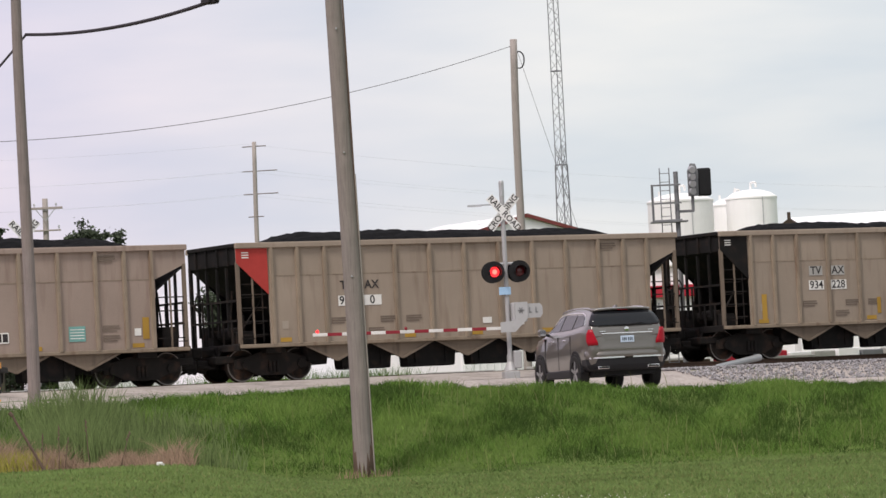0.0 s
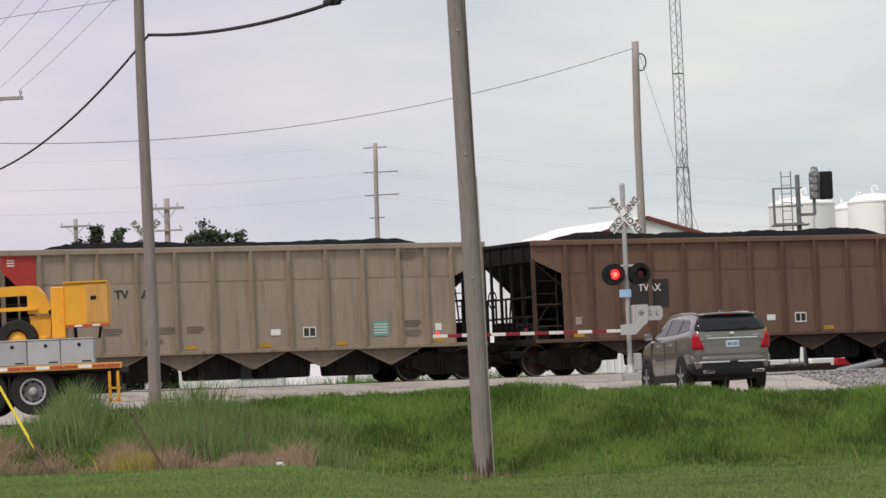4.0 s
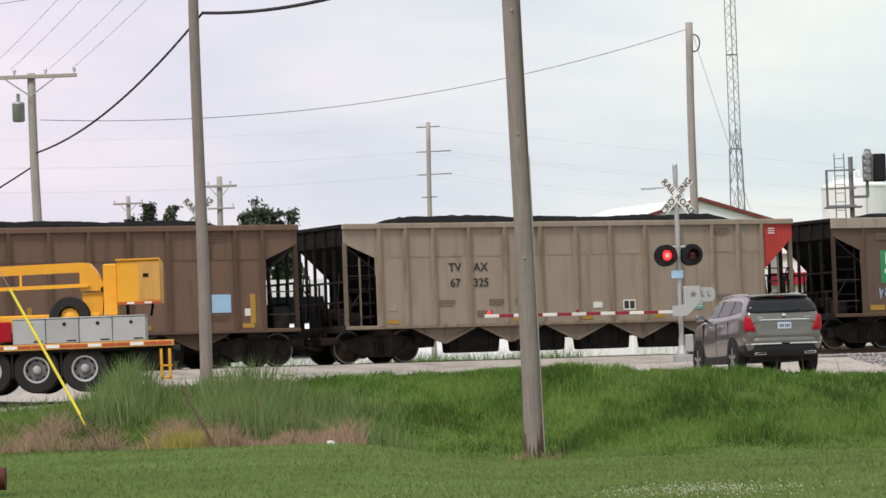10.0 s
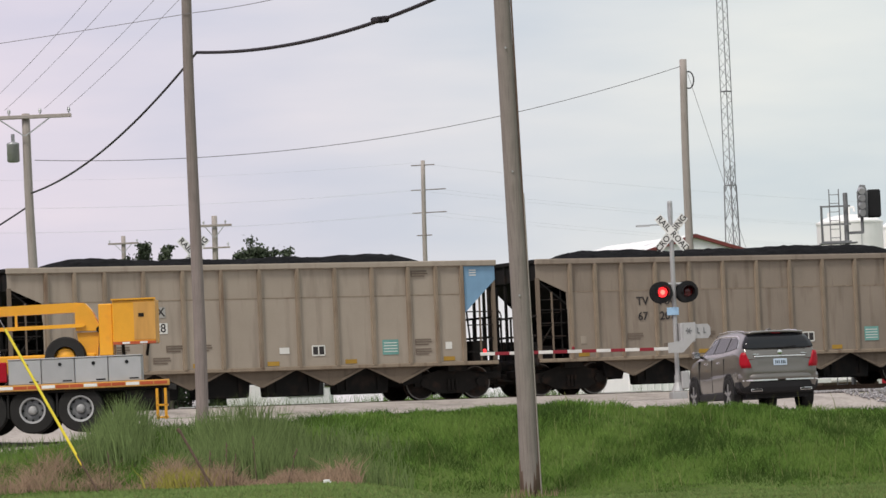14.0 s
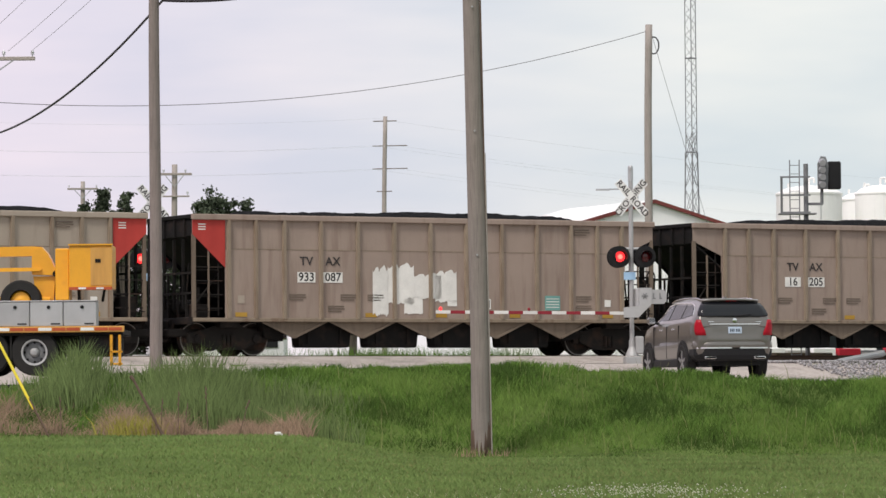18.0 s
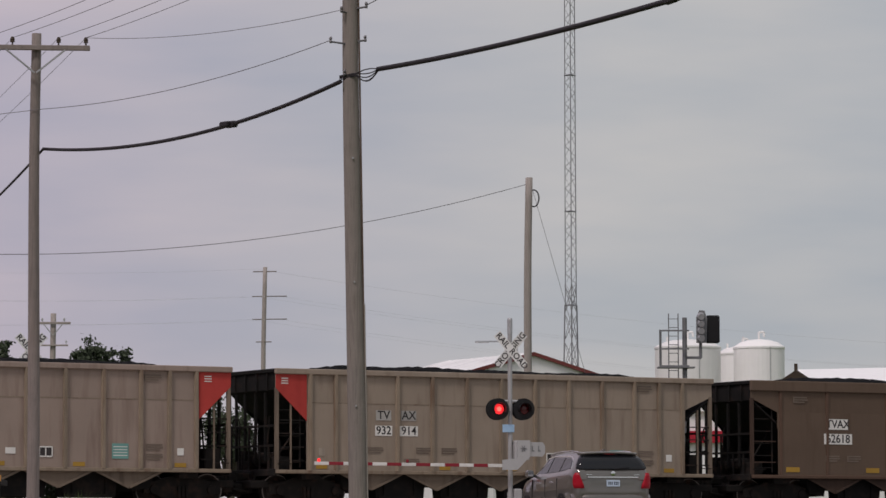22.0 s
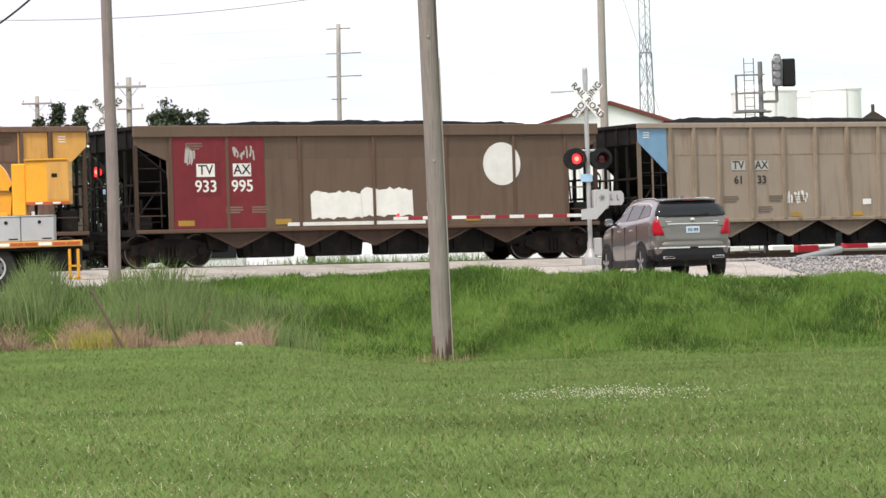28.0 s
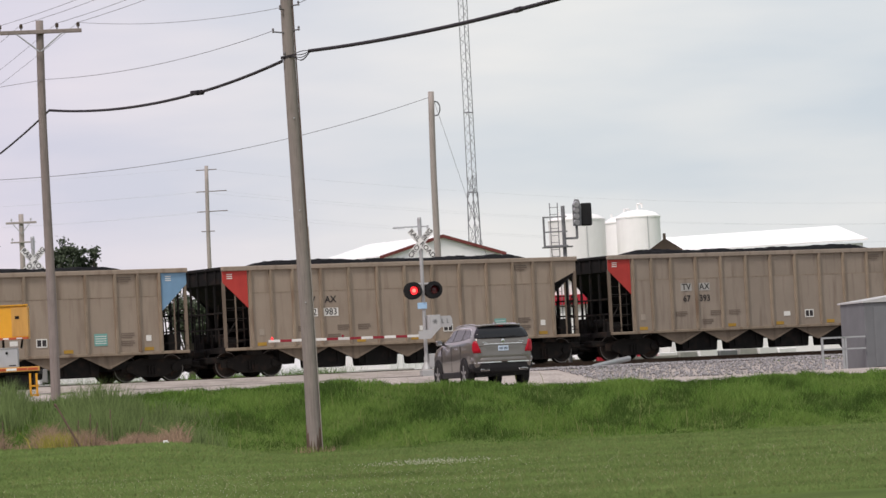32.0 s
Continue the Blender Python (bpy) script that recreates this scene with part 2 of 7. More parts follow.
RUST = (0.12, 0.06, 0.035)
M = {
    "tan": mat("tan_car_paint", (0.352, 0.288, 0.226), 0.65, streak=0.2, scale=0.8, var=0.17, stain=((0.20, 0.145, 0.105), 0.5), obvar=0.02),
    "tanrose": mat("rosy_tan_car_paint", (0.362, 0.285, 0.237), 0.65, streak=0.2, scale=0.8, var=0.17, stain=((0.21, 0.145, 0.115), 0.55), obvar=0.02),
    "tandull": mat("dull_tan_car_paint", (0.322, 0.268, 0.216), 0.65, streak=0.2, scale=0.8, var=0.2, stain=((0.17, 0.125, 0.095), 0.6), obvar=0.02),
    "grey": mat("grey_tan_car_paint", (0.41, 0.352, 0.287), 0.65, streak=0.2, scale=0.8, var=0.13, stain=((0.24, 0.195, 0.16), 0.5), obvar=0.02),
    "brown": mat("brown_car_paint", (0.19, 0.119, 0.086), 0.7, streak=0.2, scale=0.8, var=0.2, stain=((0.11, 0.066, 0.05), 0.6), obvar=0.02),
    "olive": mat("olive_brown_car_paint", (0.148, 0.104, 0.075), 0.7, streak=0.3, scale=1.1, var=0.18, stain=((0.105, 0.07, 0.05), 0.6), obvar=0.07),
    "umber": mat("sooty_dark_brown_car_paint", (0.142, 0.089, 0.066), 0.7, streak=0.2, scale=0.8, var=0.2, stain=((0.075, 0.046, 0.035), 0.6), obvar=0.02),
    "tanrib": mat("rust_edged_tan_rib", (0.30, 0.24, 0.178), 0.7, streak=0.3, var=0.25, stain=(RUST, 0.6)),
    "brownrib": mat("rusty_brown_rib", (0.135, 0.084, 0.06), 0.7, streak=0.3, var=0.2, stain=((0.08, 0.05, 0.036), 0.4)),
    # car colours taken darker for the chutes and end posts
    "chutetan": mat("darkened_tan_chute", (0.21, 0.165, 0.125), 0.75, streak=0.4, scale=1.2, var=0.25, stain=((0.07, 0.055, 0.045), 0.6)),
    "chutebrown": mat("darkened_brown_chute", (0.075, 0.048, 0.036), 0.75, streak=0.4, scale=1.2, var=0.3, stain=((0.03, 0.022, 0.02), 0.6)),
    # on hopper cars this black holds coal soot and painted recess shade together
    "black": mat("soot_shade_black_steel", (0.012, 0.011, 0.0105), 0.8, var=0.3, stain=(RUST, 0.12)),
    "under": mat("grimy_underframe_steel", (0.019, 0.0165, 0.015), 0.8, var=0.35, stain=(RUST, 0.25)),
    "coal": mat("coal", (0.012, 0.012, 0.013), 0.95, spec=0.06, var=0.5, scale=8, fine=60, bump=0.8, obvar=0.0),
    "red": mat("red_panel_paint", (0.50, 0.06, 0.05), 0.6, var=0.16, streak=0.4),
    "maroon": mat("maroon_panel_paint", (0.185, 0.03, 0.037), 0.65, var=0.2, streak=0.4),
    "blue": mat("light_blue_panel_paint", (0.22, 0.38, 0.55), 0.6, var=0.15, streak=0.4),
    "teal": mat("teal_panel_paint", (0.12, 0.27, 0.26), 0.6, var=0.2, streak=0.4),
    "ochre": mat("ochre_panel_paint", (0.60, 0.32, 0.09), 0.6, var=0.2, streak=0.5, stain=((0.28, 0.14, 0.05), 0.5)),
    "sun": mat("bright_yellow_panel_paint", (0.66, 0.42, 0.05), 0.6, var=0.18, streak=0.4, stain=((0.12, 0.08, 0.03), 0.5)),
    "sundirt": mat("coal_dirtied_yellow_steel", (0.19, 0.125, 0.025), 0.7, var=0.3, streak=0.4, stain=((0.03, 0.025, 0.02), 0.9)),
    "white": mat("white_marking_paint", (0.70, 0.69, 0.65), 0.6, var=0.12, fine=20, obvar=0.05),
    "patchgrey": mat("dusty_grey_patch_paint", (0.43, 0.42, 0.39), 0.65, var=0.15, fine=20, obvar=0.08),
    "fadedbrown": mat("faded_brown_stencil_paint", (0.155, 0.105, 0.075), 0.75, var=0.2, bump=0),
    "ink": mat("dark_lettering_paint", (0.05, 0.045, 0.045), 0.7, var=0.15, bump=0),
    "faded": mat("faded_stencil_paint", (0.215, 0.17, 0.135), 0.75, var=0.2, bump=0),
    "tealmark": mat("pale_teal_sticker", (0.20, 0.42, 0.38), 0.6, var=0.15),
    "pinkmark": mat("faded_pink_sticker", (0.36, 0.19, 0.15), 0.6, var=0.15),
    "bluemark": mat("pale_blue_sticker", (0.33, 0.50, 0.68), 0.6, var=0.15),
    "yellowmark": mat("yellow_reflector", (0.45, 0.27, 0.05), 0.55, var=0.15),
    "green": mat("green_square_paint", (0.05, 0.33, 0.13), 0.6, var=0.15),
    "navy": mat("dark_navy_square_paint", (0.05, 0.07, 0.09), 0.6, var=0.15),
    "graffiti": mat("pale_blue_spray_paint", (0.30, 0.40, 0.60), 0.6, var=0.15),
    "wheel": mat("rusty_wheel_steel", (0.03, 0.024, 0.021), 0.6, metal=0.3, var=0.3, stain=(RUST, 0.6)),
    # rim glint put into a paler steel than the wheel's
    "rimsteel": mat("wheel_rim_glint_steel", (0.20, 0.18, 0.165), 0.4, metal=0.6, var=0.2),
    "wood": mat("weathered_pole_wood", (0.285, 0.245, 0.225), 0.85, streak=0.7, var=0.42, fine=30, bump=0.7, stain=((0.12, 0.10, 0.085), 0.6)),
    "woodpale": mat("pale_grey_pole_wood", (0.42, 0.375, 0.345), 0.85, streak=0.6, var=0.25, bump=0.5, stain=((0.18, 0.15, 0.13), 0.5)),
    "woodbase": mat("creosoted_pole_butt", (0.17, 0.115, 0.09), 0.9, streak=0.5, var=0.35, bump=0.6),
    "cable": mat("black_cable", (0.035, 0.03, 0.035), 0.6, var=0.1),
    "wire": mat("grey_wire", (0.2, 0.19, 0.2), 0.5, metal=0.4, var=0.1),
    # distance haze is put into this wire's pale colour
    "farwire": mat("haze_pale_wire", (0.60, 0.60, 0.63), 0.5, var=0.1),
    "galv": mat("galvanised_steel", (0.50, 0.51, 0.52), 0.45, metal=0.55, var=0.14, stain=((0.32, 0.30, 0.28), 0.4)),
    "galvdark": mat("dull_dark_galvanised_steel", (0.25, 0.255, 0.26), 0.55, metal=0.4, var=0.16),
    "alu": mat("aluminium_paint", (0.50, 0.50, 0.50), 0.5, metal=0.25, var=0.12, stain=((0.36, 0.34, 0.32), 0.35)),
    "signblack": mat("black_signal_paint", (0.02, 0.02, 0.021), 0.5, var=0.2),
    "signwhite": mat("white_reflective_sign", (0.74, 0.74, 0.72), 0.45, var=0.08),
    "dullwhite": mat("dusty_white_gate_paint", (0.64, 0.63, 0.60), 0.6, var=0.15),
    "lampred": mat("lit_red_lens", (1.0, 0.03, 0.035), 0.3, var=0.0, obvar=0.0, bump=0, emit=1.6),
    "lampcore": mat("lamp_glow_core", (1.0, 0.16, 0.12), 0.3, var=0.0, obvar=0.0, bump=0, emit=2.2),
    "lampdark": mat("unlit_red_lens", (0.09, 0.008, 0.01), 0.15, var=0.1, obvar=0.0, bump=0),
    "barred": mat("red_gate_stripe", (0.26, 0.028, 0.04), 0.5, var=0.1),
    "carpaint": mat("bronze_grey_car_paint", (0.205, 0.19, 0.172), 0.28, metal=0.65, var=0.05, bump=0.0, obvar=0, coat=0.8),
    "trimdark": mat("black_car_plastic", (0.022, 0.022, 0.024), 0.55, var=0.15, bump=0.05),
    "glass": mat("tinted_car_glass", (0.012, 0.013, 0.016), 0.08, var=0.05, bump=0, obvar=0, spec=0.4),
    "sideglass": mat("side_car_glass", (0.02, 0.024, 0.026), 0.12, var=0.05, bump=0, obvar=0, spec=0.22),
    "chrome": mat("chrome", (0.82, 0.82, 0.82), 0.12, metal=1.0, var=0.03, bump=0),
    "taillight": mat("red_tail_lens", (0.42, 0.004, 0.018), 0.35, var=0.05, bump=0, obvar=0, spec=0.25),
    "rubber": mat("tyre_rubber", (0.028, 0.027, 0.026), 0.85, var=0.25),
    "alloy": mat("alloy_wheel", (0.55, 0.55, 0.56), 0.3, metal=0.85, var=0.08),
    "plate": mat("pale_blue_plate", (0.50, 0.60, 0.72), 0.4, var=0.05, bump=0),
    "yellow": mat("lift_yellow_paint", (0.78, 0.36, 0.015), 0.45, var=0.1, stain=((0.45, 0.2, 0.03), 0.35), coat=0.2),
    "checker": mat("aluminium_toolbox", (0.56, 0.56, 0.57), 0.45, metal=0.35, var=0.1, fine=90),
    "redtape": mat("red_reflective_tape", (0.55, 0.10, 0.03), 0.4, var=0.1),
    "guyyellow": mat("yellow_guy_guard", (0.72, 0.58, 0.05), 0.5, var=0.1),
    "barnwhite": mat("white_metal_siding", (0.86, 0.85, 0.85), 0.55, var=0.06, streak=0.3),
    "barnred": mat("dark_red_trim", (0.22, 0.06, 0.055), 0.6, var=0.15),
    "storered": mat("red_fascia", (0.50, 0.03, 0.05), 0.5, var=0.1),
    "tankwhite": mat("white_tank_paint", (0.88, 0.87, 0.85), 0.45, var=0.04, streak=0.3),
    "concrete": mat("pale_concrete", (0.46, 0.45, 0.42), 0.85, var=0.15, bump=0.3),
    "asphalt": mat("worn_pale_road", (0.50, 0.445, 0.405), 0.95, var=0.5, scale=0.9, fine=9, bump=0.4, stain=((0.33, 0.29, 0.26), 0.7)),
    "ballast": mat("grey_ballast_stone", (0.33, 0.315, 0.32), 0.9, var=0.25, scale=4, fine=25, bump=0.6, island=0.35),
    "bed": mat("ballast_bed", (0.21, 0.20, 0.195), 0.95, var=0.35, scale=9, fine=30, bump=1.0),
    "rail": mat("rusty_rail_steel", (0.11, 0.07, 0.05), 0.6, metal=0.3, var=0.2),
    "tie": mat("dark_sleeper_wood", (0.085, 0.065, 0.05), 0.9, streak=0.2, var=0.3, bump=0.4),
    "dryblade": mat("yellowed_lawn_blades", (0.17, 0.185, 0.07), 0.85, var=0.2, scale=0.5, bump=0, island=0.25, obvar=0, spec=0.03),
    # dark tone carries painted hollow shade, the bright one below painted highlights
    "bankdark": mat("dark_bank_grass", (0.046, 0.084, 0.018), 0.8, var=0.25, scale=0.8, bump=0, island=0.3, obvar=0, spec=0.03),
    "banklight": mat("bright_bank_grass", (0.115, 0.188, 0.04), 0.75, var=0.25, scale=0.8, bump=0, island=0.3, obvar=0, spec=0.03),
    "lawn": mat("lawn_soil_and_turf", (0.105, 0.155, 0.04), 0.95, var=0.5, scale=0.4, fine=6, bump=0.5, obvar=0, spec=0.03),
    "blade": mat("lawn_blades", (0.134, 0.196, 0.06), 0.85, var=0.42, scale=0.33, fine=1.4, bump=0, island=0.16, obvar=0, spec=0.03),
    "bank": mat("bank_grass", (0.083, 0.15, 0.029), 0.75, var=0.3, scale=0.7, fine=2.5, bump=0, island=0.4, obvar=0, spec=0.03),
    "reed": mat("tall_weeds", (0.110, 0.152, 0.056), 0.75, var=0.25, scale=0.6, fine=3, bump=0, island=0.35, obvar=0, spec=0.03),
    "deadgrass": mat("dry_brown_weeds", (0.27, 0.185, 0.125), 0.85, var=0.25, scale=1.2, fine=5, bump=0, island=0.35, obvar=0),
    "mustard": mat("yellowing_weeds", (0.24, 0.22, 0.04), 0.8, var=0.2, scale=1.2, fine=5, bump=0, island=0.3, obvar=0),
    "seedhead": mat("pale_seed_heads", (0.30, 0.30, 0.17), 0.85, var=0.2, bump=0, island=0.3, obvar=0),
    "clover": mat("white_clover_heads", (0.57, 0.57, 0.45), 0.8, var=0.1, bump=0, island=0.2, obvar=0),
    "leaf": mat("dark_tree_leaves", (0.075, 0.095, 0.06), 0.7, var=0.3, scale=1.0, bump=0, island=0.4, obvar=0),
    "bark": mat("tree_bark", (0.10, 0.085, 0.07), 0.9, var=0.25, bump=0.4),
    "pipe": mat("rusty_red_pipe", (0.11, 0.03, 0.022), 0.6, var=0.25),
    "vanwhite": mat("white_vehicle_paint", (0.78, 0.78, 0.78), 0.3, var=0.03, coat=0.5),
    "cabinet": mat("grey_metal_cabinet", (0.20, 0.205, 0.215), 0.6, var=0.15, streak=0.4),
    "aluroof": mat("pale_cabinet_roof", (0.55, 0.55, 0.54), 0.5, var=0.1),
}


# ---- mesh helpers ----
def box(bm, x0, x1, y0, y1, z0, z1, bevel=0.0):
    r = bmesh.ops.create_cube(bm, size=1.0, matrix=Matrix.LocRotScale(((x0 + x1) / 2, (y0 + y1) / 2, (z0 + z1) / 2), None, (x1 - x0, y1 - y0, z1 - z0)))
    if bevel:
        es = list({e for v in r["verts"] for e in v.link_edges})
        bmesh.ops.bevel(bm, geom=es, offset=bevel, segments=1, affect="EDGES")
    return r["verts"]


def rod(bm, a, b, r0, r1=None, seg=8, caps=True):
    """A tapered bar from a to b."""
    a, b = Vector(a), Vector(b)
    d = b - a
    q = d.to_track_quat("Z", "Y")
    m = Matrix.LocRotScale((a + b) / 2, q, None)
    bmesh.ops.create_cone(bm, cap_ends=caps, segments=seg, radius1=r0, radius2=r0 if r1 is None else r1, depth=d.length, matrix=m)


def prism(bm, poly, y0, y1):
    """A slab of the polygon poly (x, z), from y0 to y1."""
    lo = [bm.verts.new((x, y0, z)) for x, z in poly]
    hi = [bm.verts.new((x, y1, z)) for x, z in poly]
    bm.faces.new(lo)
    bm.faces.new(hi[::-1])
    k = len(poly)
    for i in range(k):
        j = (i + 1) % k
        bm.faces.new((lo[j], lo[i], hi[i], hi[j]))


def revolve(bm, profile, seg=20, m=None, closed=False):
    """Turns (r, z) pairs about z."""
    m = m or Matrix()
    rings = [[bm.verts.new(m @ Vector((r * math.cos(2 * math.pi * i / seg), r * math.sin(2 * math.pi * i / seg), z))) for i in range(seg)] for r, z in profile]
    for p, q in zip(rings, rings[1:]):
        for i in range(seg):
            j = (i + 1) % seg
            bm.faces.new((p[i], p[j], q[j], q[i]))
    if not closed:
        bm.faces.new(rings[0][::-1])
        bm.faces.new(rings[-1])


def mesh_of(name, bm, material, smooth=False):
    bmesh.ops.recalc_face_normals(bm, faces=bm.faces)
    me = bpy.data.meshes.new(name)
    bm.to_mesh(me)
    bm.free()
    me.materials.append(material)
    if smooth:
        for p in me.polygons:
            p.use_smooth = True
    return me


def part(name, bm, material, parent, label="", smooth=False, m=None):
    ob = new(name, mesh_of(name, bm, material, smooth))
    ob.parent = parent
    if m is not None:
        ob.matrix_basis = m
    return tagged(ob, label)


CACHE = {}


def shared(name, key, build, material, parent, m=None, label="", smooth=False):
    """A part on mesh data that all parts of that key and material share."""
    k = (key, material.name)
    if k not in CACHE:
        bm = bmesh.new()
        build(bm)
        CACHE[k] = mesh_of(name, bm, material, smooth)
    ob = new(name, CACHE[k])
    ob.parent = parent
    if m is not None:
        ob.matrix_basis = m
    return tagged(ob, label)


def thing(name, label, category, m=None, group=""):
    ob = new(name)
    if m is not None:
        ob.matrix_basis = m
    return tagged(ob, label, category, group)


def single(name, bm, material, label, category, group="", kind="", smooth=False, m=None):
    ob = new(name, mesh_of(name, bm, material, smooth))
    if m is not None:
        ob.matrix_basis = m
    return tagged(ob, label, category, group, kind)


def lettering(name, body, size, material, parent, m, label=""):
    k = ("text", body, round(size, 3), material.name)
    if k not in CACHE:
        cu = bpy.data.curves.new(name, "FONT")
        cu.body, cu.size, cu.align_x, cu.align_y, cu.extrude, cu.resolution_u = body, size, "CENTER", "CENTER", 0.003, 3
        cu.offset = size * 0.012
        CACHE[k] = cu
        cu.materials.append(material)
    ob = new(name, CACHE[k])
    ob.parent = parent
    ob.matrix_basis = m
    return tagged(ob, label)


def raw_mesh(name, verts, faces, material):
    """A mesh straight from arrays: verts (n, 3), faces (m, k)."""
    me = bpy.data.meshes.new(name)
    verts, faces = np.asarray(verts, np.float32), np.asarray(faces, np.int32)
    k = faces.shape[1]
    me.vertices.add(len(verts))
    me.vertices.foreach_set("co", verts.ravel())
    me.loops.add(faces.size)
    me.loops.foreach_set("vertex_index", faces.ravel())
    me.polygons.add(len(faces))
    me.polygons.foreach_set("loop_start", np.arange(0, faces.size, k, dtype=np.int32))
    me.update(calc_edges=True)
    me.validate()
    me.materials.append(material)
    return me


# ---- the plan: the track runs along TRACK_DIR, its near car sides pass through TRACK_AT ----
TRACK_TURN = 28.0
tdir = Vector((math.cos(radians(TRACK_TURN)), math.sin(radians(TRACK_TURN)), 0))
tnor = Vector((-tdir.y, tdir.x, 0))
TRACK_AT = Vector((0, 112.0, 0))
CENTRE = TRACK_AT + tnor * 1.56


def on_track(u, q=0.0, z=0.0):
    """A place u metres along the track and q metres behind its centre line."""
    return CENTRE + tdir * u + tnor * q + Vector((0, 0, z))


def smooth01(t):
    t = np.clip(t, 0, 1)
    return t * t * (3 - 2 * t)


def ground_z(x, y):
    x, y = np.asarray(x, float), np.asarray(y, float)
    q = -((x - CENTRE.x) * tnor.x + (y - CENTRE.y) * tnor.y)  # metres before the centre line
    side = smooth01((x + 7.0) / 4.0)
    toe, crest = 76.4 + 3.7 * side, 83.2 + 4.0 * side
    top = np.interp(x, [-14, -9, -7, -5, -2.4, 0, 2.6, 5, 7.5, 12, 20], [-1.1, -1.02, -0.98, -0.78, -0.62, -0.56, -0.62, -0.80, -0.96, -1.03, -1.08])
    top = top + (-0.92 - top) * smooth01((y - crest) / 4.0)
    lawn = -2.5 + 0.5 * smooth01((0.8 - x) / 3.6) * smooth01((y - 48) / 26)
    bank = lawn + (top - lawn) * smooth01((y - toe) / (crest - toe))
    bump = 0.09 * np.sin(x * 0.9 + y * 0.35) * np.sin(y * 0.6 - x * 0.53) * smooth01((y - 79) / 2) * smooth01((89 - y) / 2)
    low = np.maximum(bank + bump, -2.5 + 2.1 * smooth01((26 - q) / 20))
    rise = 0.42 * smooth01((15 - q) / 10)
    z = np.where(q > 0, np.minimum(low + rise, -0.36), -0.4 - 0.25 * smooth01((-q - 3) / 6) - 1.4 * smooth01((-q - 45) / 60))
    return z


def spot(x, y, dz=0.0):
    return Vector((x, y, float(ground_z(x, y)) + dz))


# ---- ground, road, ballast, rails ----
def make_ground():
    xs = np.concatenate([np.linspace(-2600, -90, 14), np.arange(-80, 80.1, 1.0), np.linspace(90, 2600, 14)])
    ys = np.concatenate([np.linspace(-1500, -60, 10), np.arange(-50, 60, 2.5), np.arange(60, 125, 0.6), np.arange(126, 260, 6.0), np.linspace(270, 3200, 12)])
    gx, gy = np.meshgrid(xs, ys)
    v = np.stack([gx.ravel(), gy.ravel(), ground_z(gx, gy).ravel()], 1)
    w, h = len(xs), len(ys)
    i = np.arange(w * h).reshape(h, w)
    f = np.stack([i[:-1, :-1], i[:-1, 1:], i[1:, 1:], i[1:, :-1]], -1).reshape(-1, 4)
    ob = new("ground", raw_mesh("ground", v, f, M["lawn"]))
    for p in ob.data.polygons:
        p.use_smooth = True
    tagged(ob, "grassy ground with a mown lawn below the bank", "ground", kind="structure")


def sheet(name, us, qs, lift, material, label, category, height=None):
    """A sheet laid on the ground along the track, from (u, q) steps."""
    v, w = [], len(qs)
    for u in us:
        for q in qs:
            p = on_track(u, -q)
            v.append((p.x, p.y, (float(ground_z(p.x, p.y)) if height is None else height(q, u)) + lift))
    i = np.arange(len(v)).reshape(len(us), w)
    f = np.stack([i[:-1, :-1], i[1:, :-1], i[1:, 1:], i[:-1, 1:]], -1).reshape(-1, 4)
    return tagged(new(name, raw_mesh(name, v, f, material)), label, category, kind="structure")


def bed_z(q, u):
    """Height of the ballast bed at q metres before the centre line."""
    a = abs(q)
    base = -0.2 if a < 1.7 else -0.2 - (a - 1.7) * 0.2
    return base + 0.035 * math.sin(u * 2.1 + q * 3.0) * math.sin(u * 0.7) + 0.02 * math.sin(u * 5.3 + q * 7)


def make_road():
    # pale worn road and gravel between the bank's crest and the track
    v, f, xs, ys = [], [], np.arange(-60, 60.1, 0.8), np.linspace(0, 1, 34)
    rows = []
    for x in xs:
        side = float(smooth01((x + 7.0) / 4.0))
        y0 = 82.0 + 5.6 * side
        y1 = CENTRE.y + (x - CENTRE.x) * math.tan(radians(TRACK_TURN)) - 2.2
        rows.append([(x, y0 + (y1 - y0) * k) for k in ys])
    for r in rows:
        for x, y in r:
            v.append((x, y, float(ground_z(x, y)) + 0.015))
    w = len(ys)
    i = np.arange(len(v)).reshape(len(xs), w)
    f = np.stack([i[:-1, :-1], i[1:, :-1], i[1:, 1:], i[:-1, 1:]], -1).reshape(-1, 4)
    tagged(new("road", raw_mesh("road", v, f, M["asphalt"])), "pale worn asphalt and gravel road before the crossing", "road", kind="structure")


